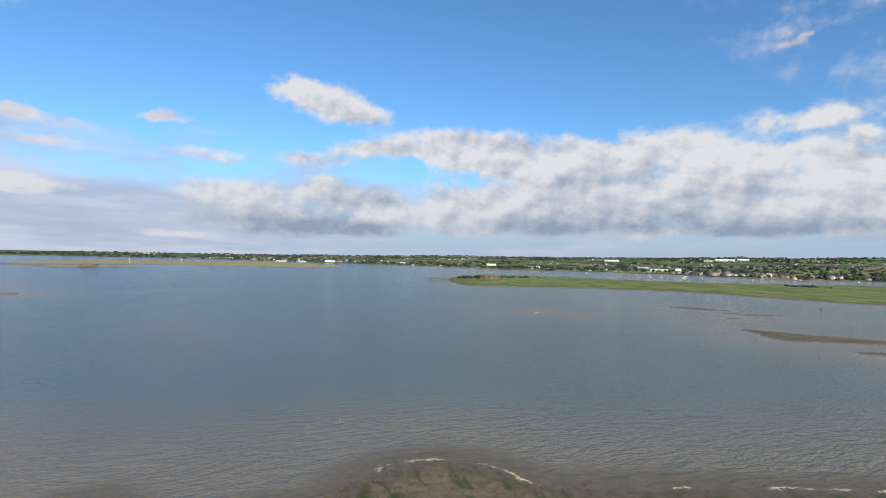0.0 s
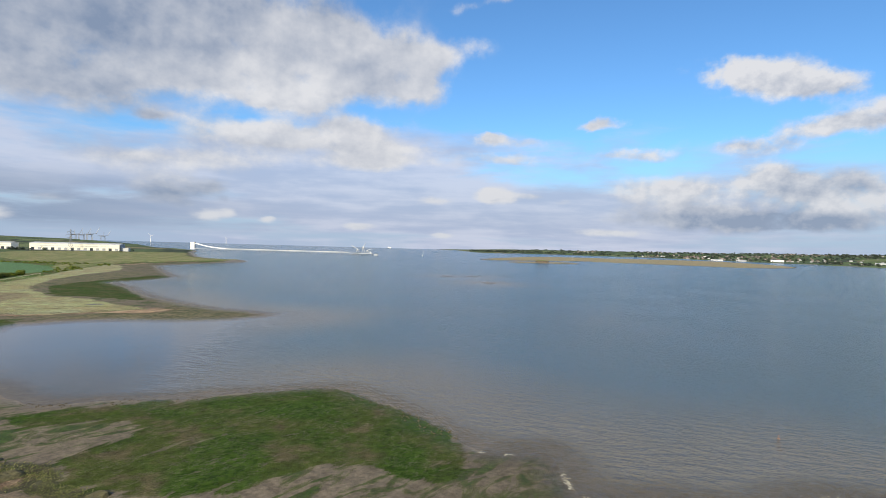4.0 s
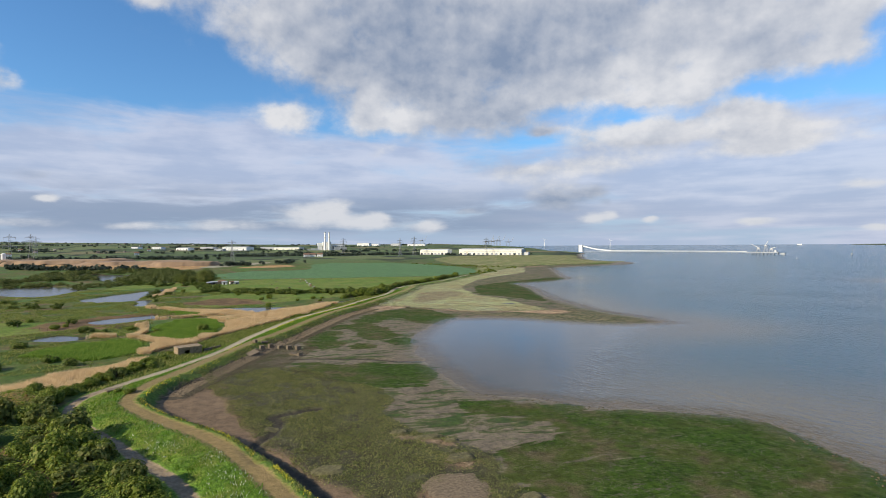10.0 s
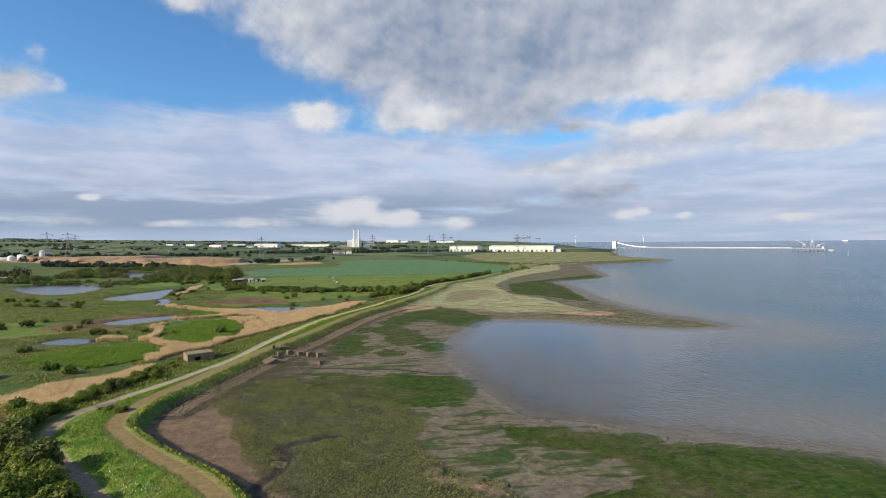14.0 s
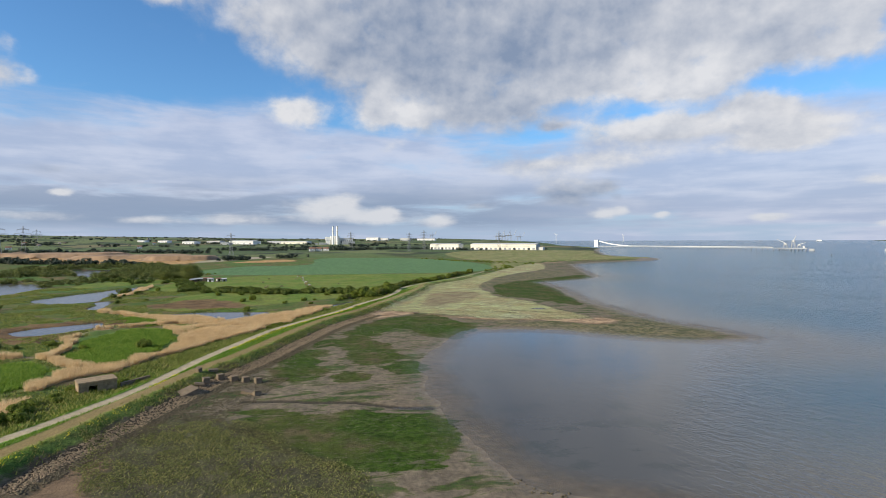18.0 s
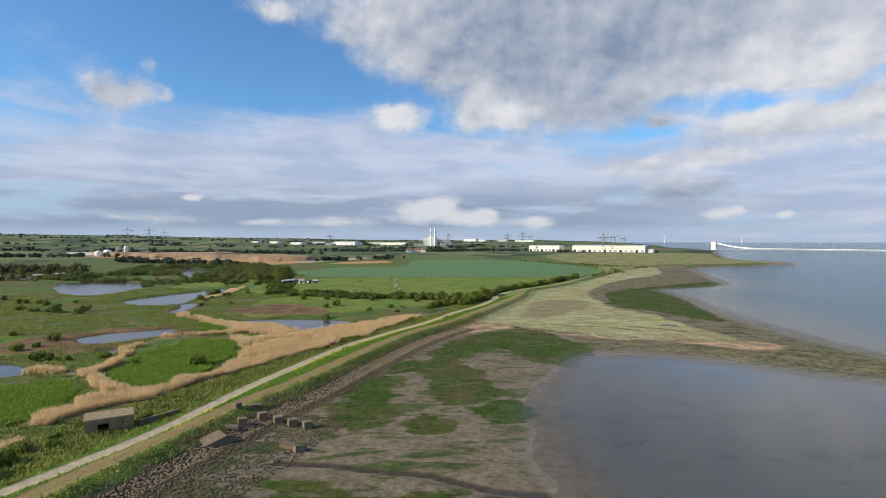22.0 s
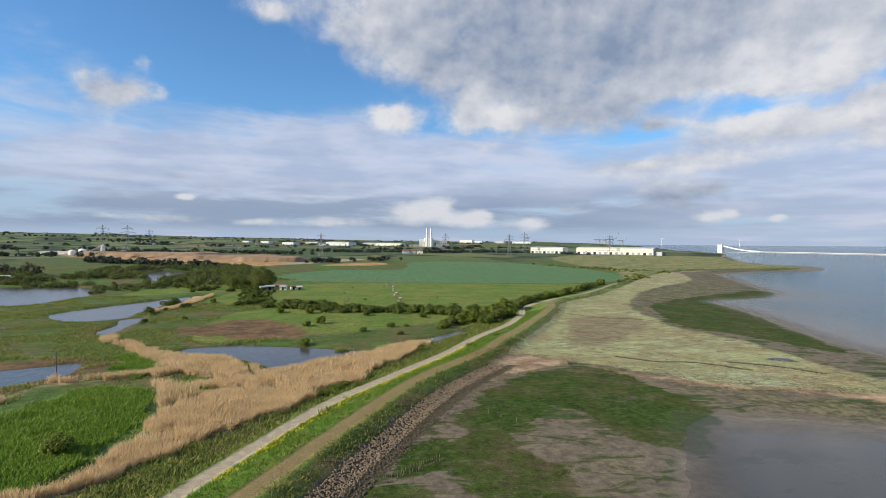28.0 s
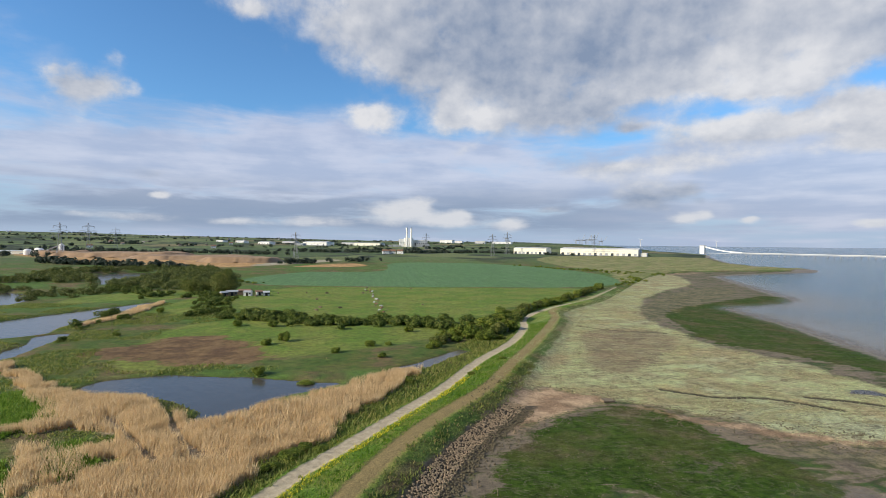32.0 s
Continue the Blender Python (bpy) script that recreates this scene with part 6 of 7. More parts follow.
def pillbox():
    """A squat concrete box with thick walls, a wide opening and two slits."""
    wide, deep, tall = 6.7, 4.3, 2.05
    m = Matrix.Translation((-46, 73, height(-43, 75) - 0.1)) @ Matrix.Rotation(math.atan2(3, 6), 4, "Z")
    base = thing("pillbox", m, "weathered concrete pillbox with a dark wide opening", "bunker")
    part("front_wall", box((0.0, 1.75, 0, 0.6, 0, tall), (3.25, 5.0, 0, 0.6, 0, tall), (5.25, wide, 0, 0.6, 0, tall), (5.0, 5.25, 0, 0.6, 0, 1.25), (5.0, 5.25, 0, 0.6, 1.5, tall), (1.75, 3.25, 0, 0.6, 1.6, tall), bevel=0.03), PILLBOX_WALL, base)
    part("side_wall", box((0, 0.6, 0.6, deep, 0, tall), bevel=0.03), PILLBOX_WALL, base)
    part("side_wall", box((wide - 0.6, wide, 0.6, 1.8, 0, tall), (wide - 0.6, wide, 2.2, deep, 0, tall), (wide - 0.6, wide, 1.8, 2.2, 0, 1.2), (wide - 0.6, wide, 1.8, 2.2, 1.5, tall), bevel=0.03), PILLBOX_WALL, base)
    part("back_wall", box((0.6, wide - 0.6, deep - 0.6, deep, 0, tall), bevel=0.03), PILLBOX_WALL, base)
    bm = box((-0.15, wide + 0.15, -0.15, deep + 0.15, tall, tall + 0.42))
    bmesh.ops.bevel(bm, geom=[e for e in bm.edges], offset=0.12, segments=2, affect="EDGES")
    part("roof", bm, PILLBOX_WALL, base, "mossy concrete roof slab")
    part("lintel", box((1.6, 3.4, -0.05, 0.05, 1.58, 1.78), bevel=0.02), PILLBOX_WALL, base)
    # The floor's black paints the shade inside the pillbox.
    part("floor_slab", box((0.6, wide - 0.6, 0.6, deep - 0.6, -0.05, 0.05)), DARK, base)
    wall = Matrix.Translation((-39.6, 77.2, height(-39, 78) - 0.1)) @ Matrix.Rotation(math.atan2(6, 4.6), 4, "Z")
    low = thing("blast_wall", wall, "low mossy concrete wall running from the pillbox", "wall")
    part("wall_body", box((0, 6.8, 0, 0.4, 0, 1.0), bevel=0.04), CONCRETE, low)
    part("coping", box((-0.05, 6.85, -0.06, 0.46, 1.0, 1.1), bevel=0.03), CONCRETE, low)


def cube_block(x, y, size, tilt, spin, label, group):
    size *= 0.9
    m = pose(x, y, height(x, y) - 0.12, tilt[0], tilt[1], spin)
    ob = thing("concrete_block", m, label, "concrete block", group)
    bm = box((-size / 2, size / 2, -size / 2, size / 2, 0, size * 0.95))
    bmesh.ops.bevel(bm, geom=bm.edges[:], offset=0.06, segments=2, affect="EDGES")
    for v in bm.verts:
        v.co += Vector([(lattice(v.co.x * 9 + k, v.co.y * 7 + v.co.z, k) - 0.5) * 0.07 for k in range(3)])
    part("block", bm, CONCRETE, ob)
    part("lifting_loop", rod((-0.1, 0, size * 0.95), (0.1, 0, size * 0.99), 0.03, 0.03, 6), RUST, ob)


pillbox()
for x, y, s, tilt, spin in ((-23, 76.2, 1.5, (0, 4), 22), (-20.6, 79.6, 1.55, (3, 0), 30), (-17.6, 78.2, 1.5, (0, -3), 26), (-15.0, 76.8, 1.55, (2, 2), 24), (-12.3, 75.6, 1.5, (-3, 0), 28), (-25.4, 81.6, 1.3, (12, -8), 50)):
    cube_block(x, y, s, tilt, spin, "square concrete anti-tank block standing on the stony mud", "anti-tank blocks")


def slab(name, x, y, sx, sy, sz, rx, ry, rz, label, lift=0.0):
    ob = thing(name, pose(x, y, height(x, y) + lift, rx, ry, rz), label, "concrete rubble")
    bm = box((-sx / 2, sx / 2, -sy / 2, sy / 2, 0, sz))
    bmesh.ops.bevel(bm, geom=bm.edges[:], offset=0.07, segments=2, affect="EDGES")
    for v in bm.verts:
        v.co += Vector([(lattice(v.co.x * 5 + k, v.co.y * 3 + v.co.z, k) - 0.5) * 0.16 for k in range(3)])
    part("slab_body", bm, CONCRETE, ob)
    bm = bmesh.new()
    for k in range(3):
        tube(bm, (sx * 0.45, (k - 1) * sy * 0.25, sz * 0.6), (sx * 0.45 + 0.4, (k - 1) * sy * 0.25 + 0.1, sz * 0.6 + 0.15 * k), 0.02, 0.02, 5)
    part("reinforcing_bars", bm, RUST, ob, "rusted bent iron bars")


slab("fallen_gun_block", -25.2, 69.6, 3.4, 2.6, 1.7, 10, -14, 40, "large tipped concrete block on the stones", -1.0)
slab("broken_slab", -13.6, 67.4, 2.6, 1.2, 0.7, 6, 12, -20, "broken concrete slab lying on the mud", -0.1)
slab("broken_slab", -11.8, 65.6, 1.5, 1.1, 0.9, -14, 8, 35, "broken concrete lump lying on the mud", -0.1)
slab("broken_slab", -22.6, 83.4, 2.2, 0.8, 0.5, 8, 4, 25, "broken concrete slab among the stones", 0.0)
slab("broken_slab", -24.0, 74.2, 2.0, 1.6, 0.5, -8, 10, 10, "flat broken slab among the stones", 0.0)
slab("stranded_slab", 43, 172.5, 2.4, 1.4, 0.4, 3, 4, 12, "pale flat slab stranded on the sandy fringe", 0.0)
slab("track_slab", -51.5, 34.5, 3.6, 2.4, 0.35, 0, 0, 30, "flat concrete slab beside the gravel track", 0.0)


def stakes(name, a, b, count, tall, label, r=0.06):
    """A row of short posts; each is a part."""
    ob = thing(name, Matrix.Identity(4), label, "posts")
    for i in range(count):
        t = i / (count - 1)
        px, py = a[0] + (b[0] - a[0]) * t + rng.normal(0, 0.08), a[1] + (b[1] - a[1]) * t + rng.normal(0, 0.08)
        z = height(px, py)
        part("stake", rod((px, py, z - 0.3), (px + rng.normal(0, 0.05), py + rng.normal(0, 0.05), z + tall * rng.uniform(0.6, 1.2)), r, r * 0.8, 7), TIMBER, ob)
    return ob


stakes("groyne", (-2, 110), (6, 117), 26, 0.45, "double row of dark rotten stakes in the mud")
stakes("groyne", (-1.6, 109.2), (6.4, 116.2), 26, 0.4, "double row of dark rotten stakes in the mud")
stakes("toe_stakes", (15, 152), (21, 163), 18, 0.35, "short dark timber stakes along the stone toe")
stakes("wooden_posts", (12, 140), (20, 131), 5, 0.7, "few dark posts standing in the green mud")
stakes("fence_posts", (-118, 150), (-96, 132), 7, 1.1, "old wooden fence posts on the marsh", 0.09)
stakes("wreck_ribs", (331, -216), (326, -232), 9, 0.9, "dark timber ribs of a wreck in the water", 0.25)


def telegraph_pole(x, y, tall, label):
    z = height(x, y)
    ob = thing("telegraph_pole", Matrix.Translation((x, y, z - 0.3)), label, "pole", "poles on the marsh")
    part("pole", rod((0, 0, 0), (0, 0, tall), 0.13, 0.09), TIMBER, ob)
    part("cross_arm", box((-0.6, 0.6, -0.05, 0.05, tall - 0.5, tall - 0.38)), TIMBER, ob)


telegraph_pole(-74, 166, 6.0, "grey wooden pole standing beside a pond")
telegraph_pole(-81, 252, 5.5, "grey wooden pole standing in the marsh grass")


# ---- sheds and rubbish by the pasture ----
def small_shed(x, y, spin, sx, sy, h, wall, roof, label):
    sx, sy, h = sx * 0.75, sy * 0.75, h * 0.85
    ob = thing("farm_shed", Matrix.Translation((x, y, height(x, y) - 0.1)) @ Matrix.Rotation(spin, 4, "Z"), label, "shed", "farm sheds")
    part("walls", box((-sx / 2, sx / 2, -sy / 2, sy / 2, 0, h), bevel=0.03), wall, ob)
    part("roof", gable(-sx / 2, sx / 2, -sy / 2, sy / 2, h + 0.2, 0.7, 0.25), roof, ob)
    part("door", box((-0.6, 0.6, -sy / 2 - 0.06, -sy / 2 + 0.02, 0, 2.0)), DARK, ob)
    part("window", box((sx * 0.25, sx * 0.25 + 0.9, -sy / 2 - 0.05, -sy / 2 + 0.02, 1.0, 1.8)), GLASS_DARK, ob)


for row in ((-74, 364, 0.2, 7, 4, 2.4, TIMBER, GREY, "low grey timber shed with a metal roof"), (-66, 363, -0.1, 5, 3.5, 2.3, PALE_GREY, GREY, "small pale shed with a grey roof"), (-61, 366, 0.4, 4, 3, 2.2, CREAM, TILE_ROOF, "cream shed with a brown roof"),
            (-69, 369, 0.1, 8, 4, 2.6, TIMBER, TILE_ROOF, "brown timber shed with a brown roof"), (-77, 360, 0.6, 4, 3, 2.2, RUST, GREY, "rusty metal shed beside the trees"), (-57, 364, 0.2, 4, 2.5, 2.0, GREY, PALE_GREY, "grey cabin beside the sheds")):
    small_shed(*row)
for row in ((-281, 408, 0.3, 12, 5, 3.0, PALE_GREY, TILE_ROOF, "long low pale shed in the yard"), (-272, 416, 0.1, 8, 5, 3.2, RUST, GREY, "rusty shed with a grey roof in the yard"), (-266, 432, 0.5, 9, 5, 3.0, TIMBER, PALE_GREY, "timber shed with a pale roof in the yard"), (-290, 402, 0.2, 9, 5, 3.4, WHITE, GREY, "white shed at the edge of the yard")):
    small_shed(*row)
for row in enumerate(((-276, 400), (-268, 404), (-262, 412), (-285, 397), (-260, 424))):
    slab("stacked_timber", row[1][0], row[1][1], 3.0, 1.6, 1.3, 0, 0, row[0] * 37, "stack of weathered timber in the yard")
junk = thing("rubbish_row", Matrix.Identity(4), "line of rubbish and broken timber across the pasture", "rubbish")
for i in range(34):
    t = i / 33
    px, py = -6 + 8 * t + rng.normal(0, 1.0), 405 - 106 * t + rng.normal(0, 1.0)
    s = rng.uniform(0.3, 0.8)
    ob = part("rubbish_piece", box((-s, s, -s * 0.5, s * 0.5, 0, s * 0.7), bevel=0.05), (TIMBER, RUST, TIMBER, PALE_GREY)[i % 4], junk)
    ob.matrix_basis = pose(px, py, height(px, py) - 0.05, rng.uniform(-8, 8), rng.uniform(-8, 8), rng.uniform(0, 180))
for i in range(14):
    px, py = rng.uniform(-70, 40), rng.uniform(300, 400)
    slab("scattered_trough", px, py, 1.6, 0.7, 0.6, 0, 0, rng.uniform(0, 180), "pale feed trough lying in the pasture")

# ---- industry, pylons and the jetty ----
def long_shed(name, x0, x1, y0, deep, h, label, wall, roof, bays, doors, z=None, group="", spin=0.0):
    """A clad shed: wall panels between posts, a shallow roof, loading doors, a strip of windows."""
    z = height((x0 + x1) / 2, y0) if z is None else z
    w = x1 - x0
    ob = thing(name, Matrix.Translation((x0, y0, z - 0.3)) @ Matrix.Rotation(spin, 4, "Z"), label, "building", group)
    part("wall", box((0, w, 0.3, deep, 0, h)), wall, ob)
    part("roof", gable(0, w, 0, deep, h + 0.3, min(deep * 0.04, 3), 0.5), roof, ob)
    part("plinth", box((-0.1, w + 0.1, 0.1, 0.35, 0, 1.2)), GREY, ob)
    for i in range(bays):
        a, b = w * i / bays + 0.5, w * (i + 1) / bays - 0.5
        part("cladding_panel", box((a, b, 0, 0.35, 1.2, h - 0.2)), wall, ob)
    for i in range(doors):
        a = w * (i + 0.5) / doors
        part("loading_door", box((a - 2.6, a + 2.6, -0.2, 0.1, 0.2, min(5.5, h * 0.45))), GREY if i % 3 else GLASS_DARK, ob)
    part("window_strip", box((w * 0.08, w * 0.92, -0.12, 0.1, h * 0.66, h * 0.70)), GREY, ob)
    return ob


ware = long_shed("warehouse", 371, 521, 1137, 60, 12.8, "long cream clad warehouse with a pale roof", CREAM, PALE_GREY, 24, 14, 4, spin=radians(-33))
# The end wall's shade is painted as grey over the cream.
part("side_cladding", box((150.05, 150.5, 0.5, 59.5, 0.5, 12.4)), GREY, ware, "end wall with its shade painted as grey")
part("office_block", box((151, 165, 6, 30, 0, 7)), PALE_GREY, ware)
part("parapet", box((-0.5, 150.5, -0.3, 0.2, 12.8, 13.5)), WHITE, ware)
long_shed("warehouse", 290, 361, 1200, 40, 12.5, "smaller cream clad warehouse beside the long one", CREAM, PALE_GREY, 10, 8, 4, spin=radians(-33))


def power_station():
    ob = thing("power_station", Matrix.Translation((0, 2100, 5)), "white power station with twin chimneys", "power station")
    for x in (112, 129):
        stack = part("chimney", rod((x, 0, 0), (x, 0, 71), 3.4, 3.0, 20), WHITE, ob, "tall white chimney")
        part("chimney_cap", rod((x, 0, 71), (x, 0, 72.5), 3.5, 3.5, 20), GREY, stack)
        part("ladder_ring", rod((x, 0, 52), (x, 0, 52.8), 4.2, 4.2, 20), GREY, stack)
    part("boiler_house", box((104, 138, 8, 40, 0, 34), bevel=0.4), WHITE, ob)
    part("boiler_annex", box((84, 104, 10, 40, 18, 30), (86, 102, 12, 38, 0, 18)), WHITE, ob)
    part("turbine_hall", box((138, 190, 6, 60, 0, 24), bevel=0.3), PALE_GREY, ob)
    part("hall_roof", box((137, 200, 4, 62, 24, 26.5)), WHITE, ob)
    for i in range(6):
        part("louvre", box((142 + i * 8, 147 + i * 8, 5.6, 6.2, 5, 16)), GLASS_DARK, ob)
    part("cooling_bank", box((150, 196, -14, 4, 0, 13)), GREY, ob)
    part("transformer_yard", box((60, 84, -6, 20, 0, 8), (40, 56, 0, 14, 0, 6)), GREY, ob)


power_station()
for i, (az, r0, w, d, h, mat) in enumerate(((-10.4, 2300, 60, 40, 12, WHITE), (-8.2, 2450, 70, 40, 11, PALE_GREY), (-5.6, 2250, 120, 60, 16, WHITE), (-2.6, 2350, 70, 40, 12, PALE_GREY), (-0.6, 2300, 130, 50, 13, CREAM), (-12.6, 2500, 50, 30, 11, WHITE),
                                            (7.2, 3300, 90, 50, 22, WHITE), (8.4, 3350, 60, 40, 16, WHITE), (10.6, 3300, 70, 40, 18, PALE_GREY), (12.8, 3300, 130, 50, 14, WHITE), (-14.4, 2600, 40, 30, 9, WHITE), (-7.2, 2200, 40, 24, 9, GREY))):
    x, y = -8 + r0 * math.sin(radians(az)), -60 + r0 * math.cos(radians(az))
    long_shed("factory_shed", x - w * 0.42, x + w * 0.42, y, d, h * 0.8, "distant white factory shed with a flat pale roof", mat, PALE_GREY, 6, 4, None, "distant factory sheds", radians(-24))


def pylon():
    """A lattice tower 42 m high."""
    ob = thing("pylon", Matrix.Identity(4), "grey steel lattice pylon with three pairs of arms", "pylon", "pylons")

    def half(z):
        return np.interp(z, [0, 22, 42], [3.6, 1.4, 0.35])

    levels = [0, 6, 11, 15.5, 19, 22, 26, 30, 34, 38, 42]
    for sx, sy in ((-1, -1), (1, -1), (1, 1), (-1, 1)):
        part("leg", bent_bar([(sx * half(z), sy * half(z), z) for z in levels], 0.17), STEEL, ob)
    for (ax, ay), (bx, by) in (((-1, -1), (1, -1)), ((1, -1), (1, 1)), ((1, 1), (-1, 1)), ((-1, 1), (-1, -1))):
        for first_side in (0, 1):
            zigzag = [((ax, bx)[(i + first_side) % 2] * half(z), (ay, by)[(i + first_side) % 2] * half(z), z) for i, z in enumerate(levels)]
            part("bracing", bent_bar(zigzag, 0.085, 4), STEEL, ob)
    for z, w in ((25, 7.5), (31, 9.5), (37, 6.5)):
        for side in (-1, 1):
            bm = tube(bmesh.new(), (0, 0, z), (side * w, 0, z + 0.6), 0.3, 0.14, 5)
            tube(bm, (0, 0, z + 2.2), (side * w, 0, z + 0.6), 0.2, 0.12, 5)
            arm = part("arm", bm, STEEL, ob)
            part("insulator", rod((side * w, 0, z + 0.6), (side * w, 0, z - 2.2), 0.25, 0.25, 6), GREY, arm)
    return ob


first = pylon()
for x, y, s, spin in ((-425, 863, 1.12, 0.4), (-433, 952, 1.15, 0.4), (-101, 770, 0.88, 0.5), (205, 1021, 0.95, 0.2), (271, 1180, 1.1, 0.2), (421, 1085, 1.0, 0.3), (-640, 1500, 1.2, 0.4), (130, 1500, 1.1, 0.3)):
    copy_thing(first, Matrix.Translation((x, y, height(x, y) - 0.3)) @ Matrix.Rotation(spin, 4, "Z") @ Matrix.Diagonal((s, s, s, 1)))
drop_kind([first])


def jetty():
    """A white conveyor gallery on piles, from a transfer tower to a loading head."""
    a, b = Vector((850, 1393, 0)), Vector((1123, 984, 0))
    long = (b - a).length
    m = Matrix.Translation(a) @ Matrix.Rotation(math.atan2(b.y - a.y, b.x - a.x), 4, "Z")
    ob = thing("conveyor_jetty", m, "long white conveyor jetty on dark piles", "jetty")
    part("deck", box((-10, long + 14, -4, 4, 4.6, 5.8)), GREY, ob)
    part("gallery", box((90, long - 40, -1.6, 1.6, 6.4, 8.3), bevel=0.4), PALE_GREY, ob, "pale grey enclosed conveyor")
    bm = box((0, 92, -1.6, 1.6, -1.4, 1.4))
    for v in bm.verts:
        t = v.co.x / 92
        v.co.z += 8.1 + 14 * (1 - t) ** 2.2
    bm.faces.ensure_lookup_table()
    bmesh.ops.subdivide_edges(bm, edges=[e for e in bm.edges if abs(e.verts[0].co.x - e.verts[1].co.x) > 50], cuts=8)
    for v in bm.verts:
        t = v.co.x / 92
        lin = 8.1 + 14 * (1 - t)
        v.co.z += 8.1 + 14 * (1 - t) ** 2.0 - lin
    part("inclined_gallery", bm, WHITE, ob, "white conveyor sloping down from the tower")
    part("transfer_tower", box((-10, 2, -5, 5, 3, 24), bevel=0.3), WHITE, ob, "square white transfer tower")
    part("tower_roof", box((-10.6, 2.6, -5.6, 5.6, 24, 24.8)), PALE_GREY, ob)
    for i in range(41):
        x = 4 + (long - 6) * i / 40
        for y in (-3, 3):
            part("pile", rod((x, y, -4), (x, y, 4.7), 0.6, 0.6, 6), GREY, ob)
    for i in range(5):
        x = 100 + i * 85
        part("lamp_post", rod((x, 3.4, 5.8), (x, 3.4, 15), 0.25, 0.15, 6), STEEL, ob)
    head = thing("jetty_head", m @ Matrix.Translation((long, 0, 0)), "jetty head with a ship loader, hoppers and cranes", "jetty head")
    part("platform", box((-30, 30, -9, 9, 4.4, 6.2)), GREY, head)
    for i in range(8):
        for y in (-7, 7):
            part("pile", rod((-28 + i * 8, y, -4), (-28 + i * 8, y, 4.5), 0.8, 0.8, 6), GREY, head)
    for x, h in ((-14, 17), (2, 24), (14, 15)):
        bm = bmesh.new()
        for sx in (-4, 4):
            for sy in (-4, 4):
                tube(bm, (x + sx, sy, 6), (x + sx * 0.6, sy * 0.6, h), 0.5, 0.4, 6)
        tube(bm, (x - 4, -4, 8), (x + 3, -3, h), 0.3, 0.3, 5)
        tube(bm, (x + 4, -4, 8), (x - 3, -3, h), 0.3, 0.3, 5)
        part("gantry_frame", bm, GREY, head)
        part("gantry_cabin", box((x - 2.4, x + 2.4, -2.4, 2.4, h - 3.5, h)), PALE_GREY, head)
    part("jib", rod((-14, 0, 17), (-32, 0, 27), 0.9, 0.5, 6), PALE_GREY, head)
    part("jib", rod((2, 0, 24), (8, 0, 36), 0.9, 0.4, 6), PALE_GREY, head)
    part("jib", rod((14, 0, 15), (27, 0, 19), 0.8, 0.5, 6), PALE_GREY, head)
    part("control_cabin", box((21, 25, -3, 3, 6, 11), bevel=0.2), PALE_GREY, head)
    part("dolphin", box((34, 44, -4, 4, -2, 4.5)), GREY, head)


jetty()


def silo_works():
    x, y = -480, 950
    z = height(x, y)
    tall = thing("silo", Matrix.Translation((-476, 962, z)), "tall white cylindrical silo", "silo")
    part("silo_body", rod((0, 0, 0), (0, 0, 15), 3.6, 3.6, 24), WHITE, tall)
    part("silo_cap", rod((0, 0, 15), (0, 0, 16.6), 3.7, 1.2, 24), WHITE, tall)
    for i, (dx, r0, h) in enumerate(((-33, 5.0, 8), (-20, 6.0, 9), (-26, 4.0, 11))):
        ob = thing("domed_tank", Matrix.Translation((x + dx, y + (i - 1) * 6, z)), "white domed tank at the works", "tank", "white tanks")
        part("tank_body", rod((0, 0, 0), (0, 0, h * 0.7), r0, r0, 20), WHITE, ob)
        bm = bmesh.new()
        bmesh.ops.create_uvsphere(bm, u_segments=18, v_segments=10, radius=r0)
        bmesh.ops.scale(bm, vec=(1, 1, 0.6), verts=bm.verts[:])
        bmesh.ops.translate(bm, vec=(0, 0, h * 0.7), verts=bm.verts[:])
        part("tank_dome", bm, WHITE, ob)
    long_shed("works_shed", -570, -520, 955, 20, 5, "long low pale works shed", CREAM, PALE_GREY, 6, 3)
    conveyor = thing("conveyor", Matrix.Translation((-500, 945, z)), "inclined conveyor at the gravel works", "conveyor")
    part("belt_frame", rod((0, 0, 1), (26, 4, 13), 0.9, 0.9, 6), STEEL, conveyor)
    for t in (0.35, 0.7, 0.95):
        part("trestle", rod((26 * t, 4 * t, 0), (26 * t, 4 * t, 1 + 12 * t), 0.4, 0.4, 6), STEEL, conveyor)


silo_works()


def spoil_heap(x, y, sx, sy, h, seed, label, mat=EARTH):
    """A bank of dug earth with a flat top and gullied sides."""
    r = np.random.default_rng(seed)
    n = 40
    u, v = np.meshgrid(np.linspace(-1, 1, n * 2), np.linspace(-1, 1, n))
    d = np.maximum(np.abs(u) ** 2.5 + np.abs(v) ** 2.5, 1e-6)
    xx, yy = u * sx, v * sy
    edge = d + (vnoise(xx + seed * 50, yy, 14, seed, 3) - 0.5) * 0.6
    z = h * step(1.0, 0.55, edge) * (0.75 + 0.5 * vnoise(xx, yy + seed * 30, 22, seed + 1, 3)) - 0.4 * (edge > 1)
    gx, gy = xx.ravel() + x, yy.ravel() + y
    verts = np.stack([gx, gy, z.ravel() + lookup(GZ, gx, gy)], 1)
    i = np.arange(2 * n * n).reshape(n, 2 * n)
    quads = np.stack([i[:-1, :-1], i[:-1, 1:], i[1:, 1:], i[1:, :-1]], -1).reshape(-1, 4)
    ob = new("earth_bank", mesh_from("earth_bank", verts, quads, mat, True))
    return tagged(ob, label, "earth bank", "earth banks")


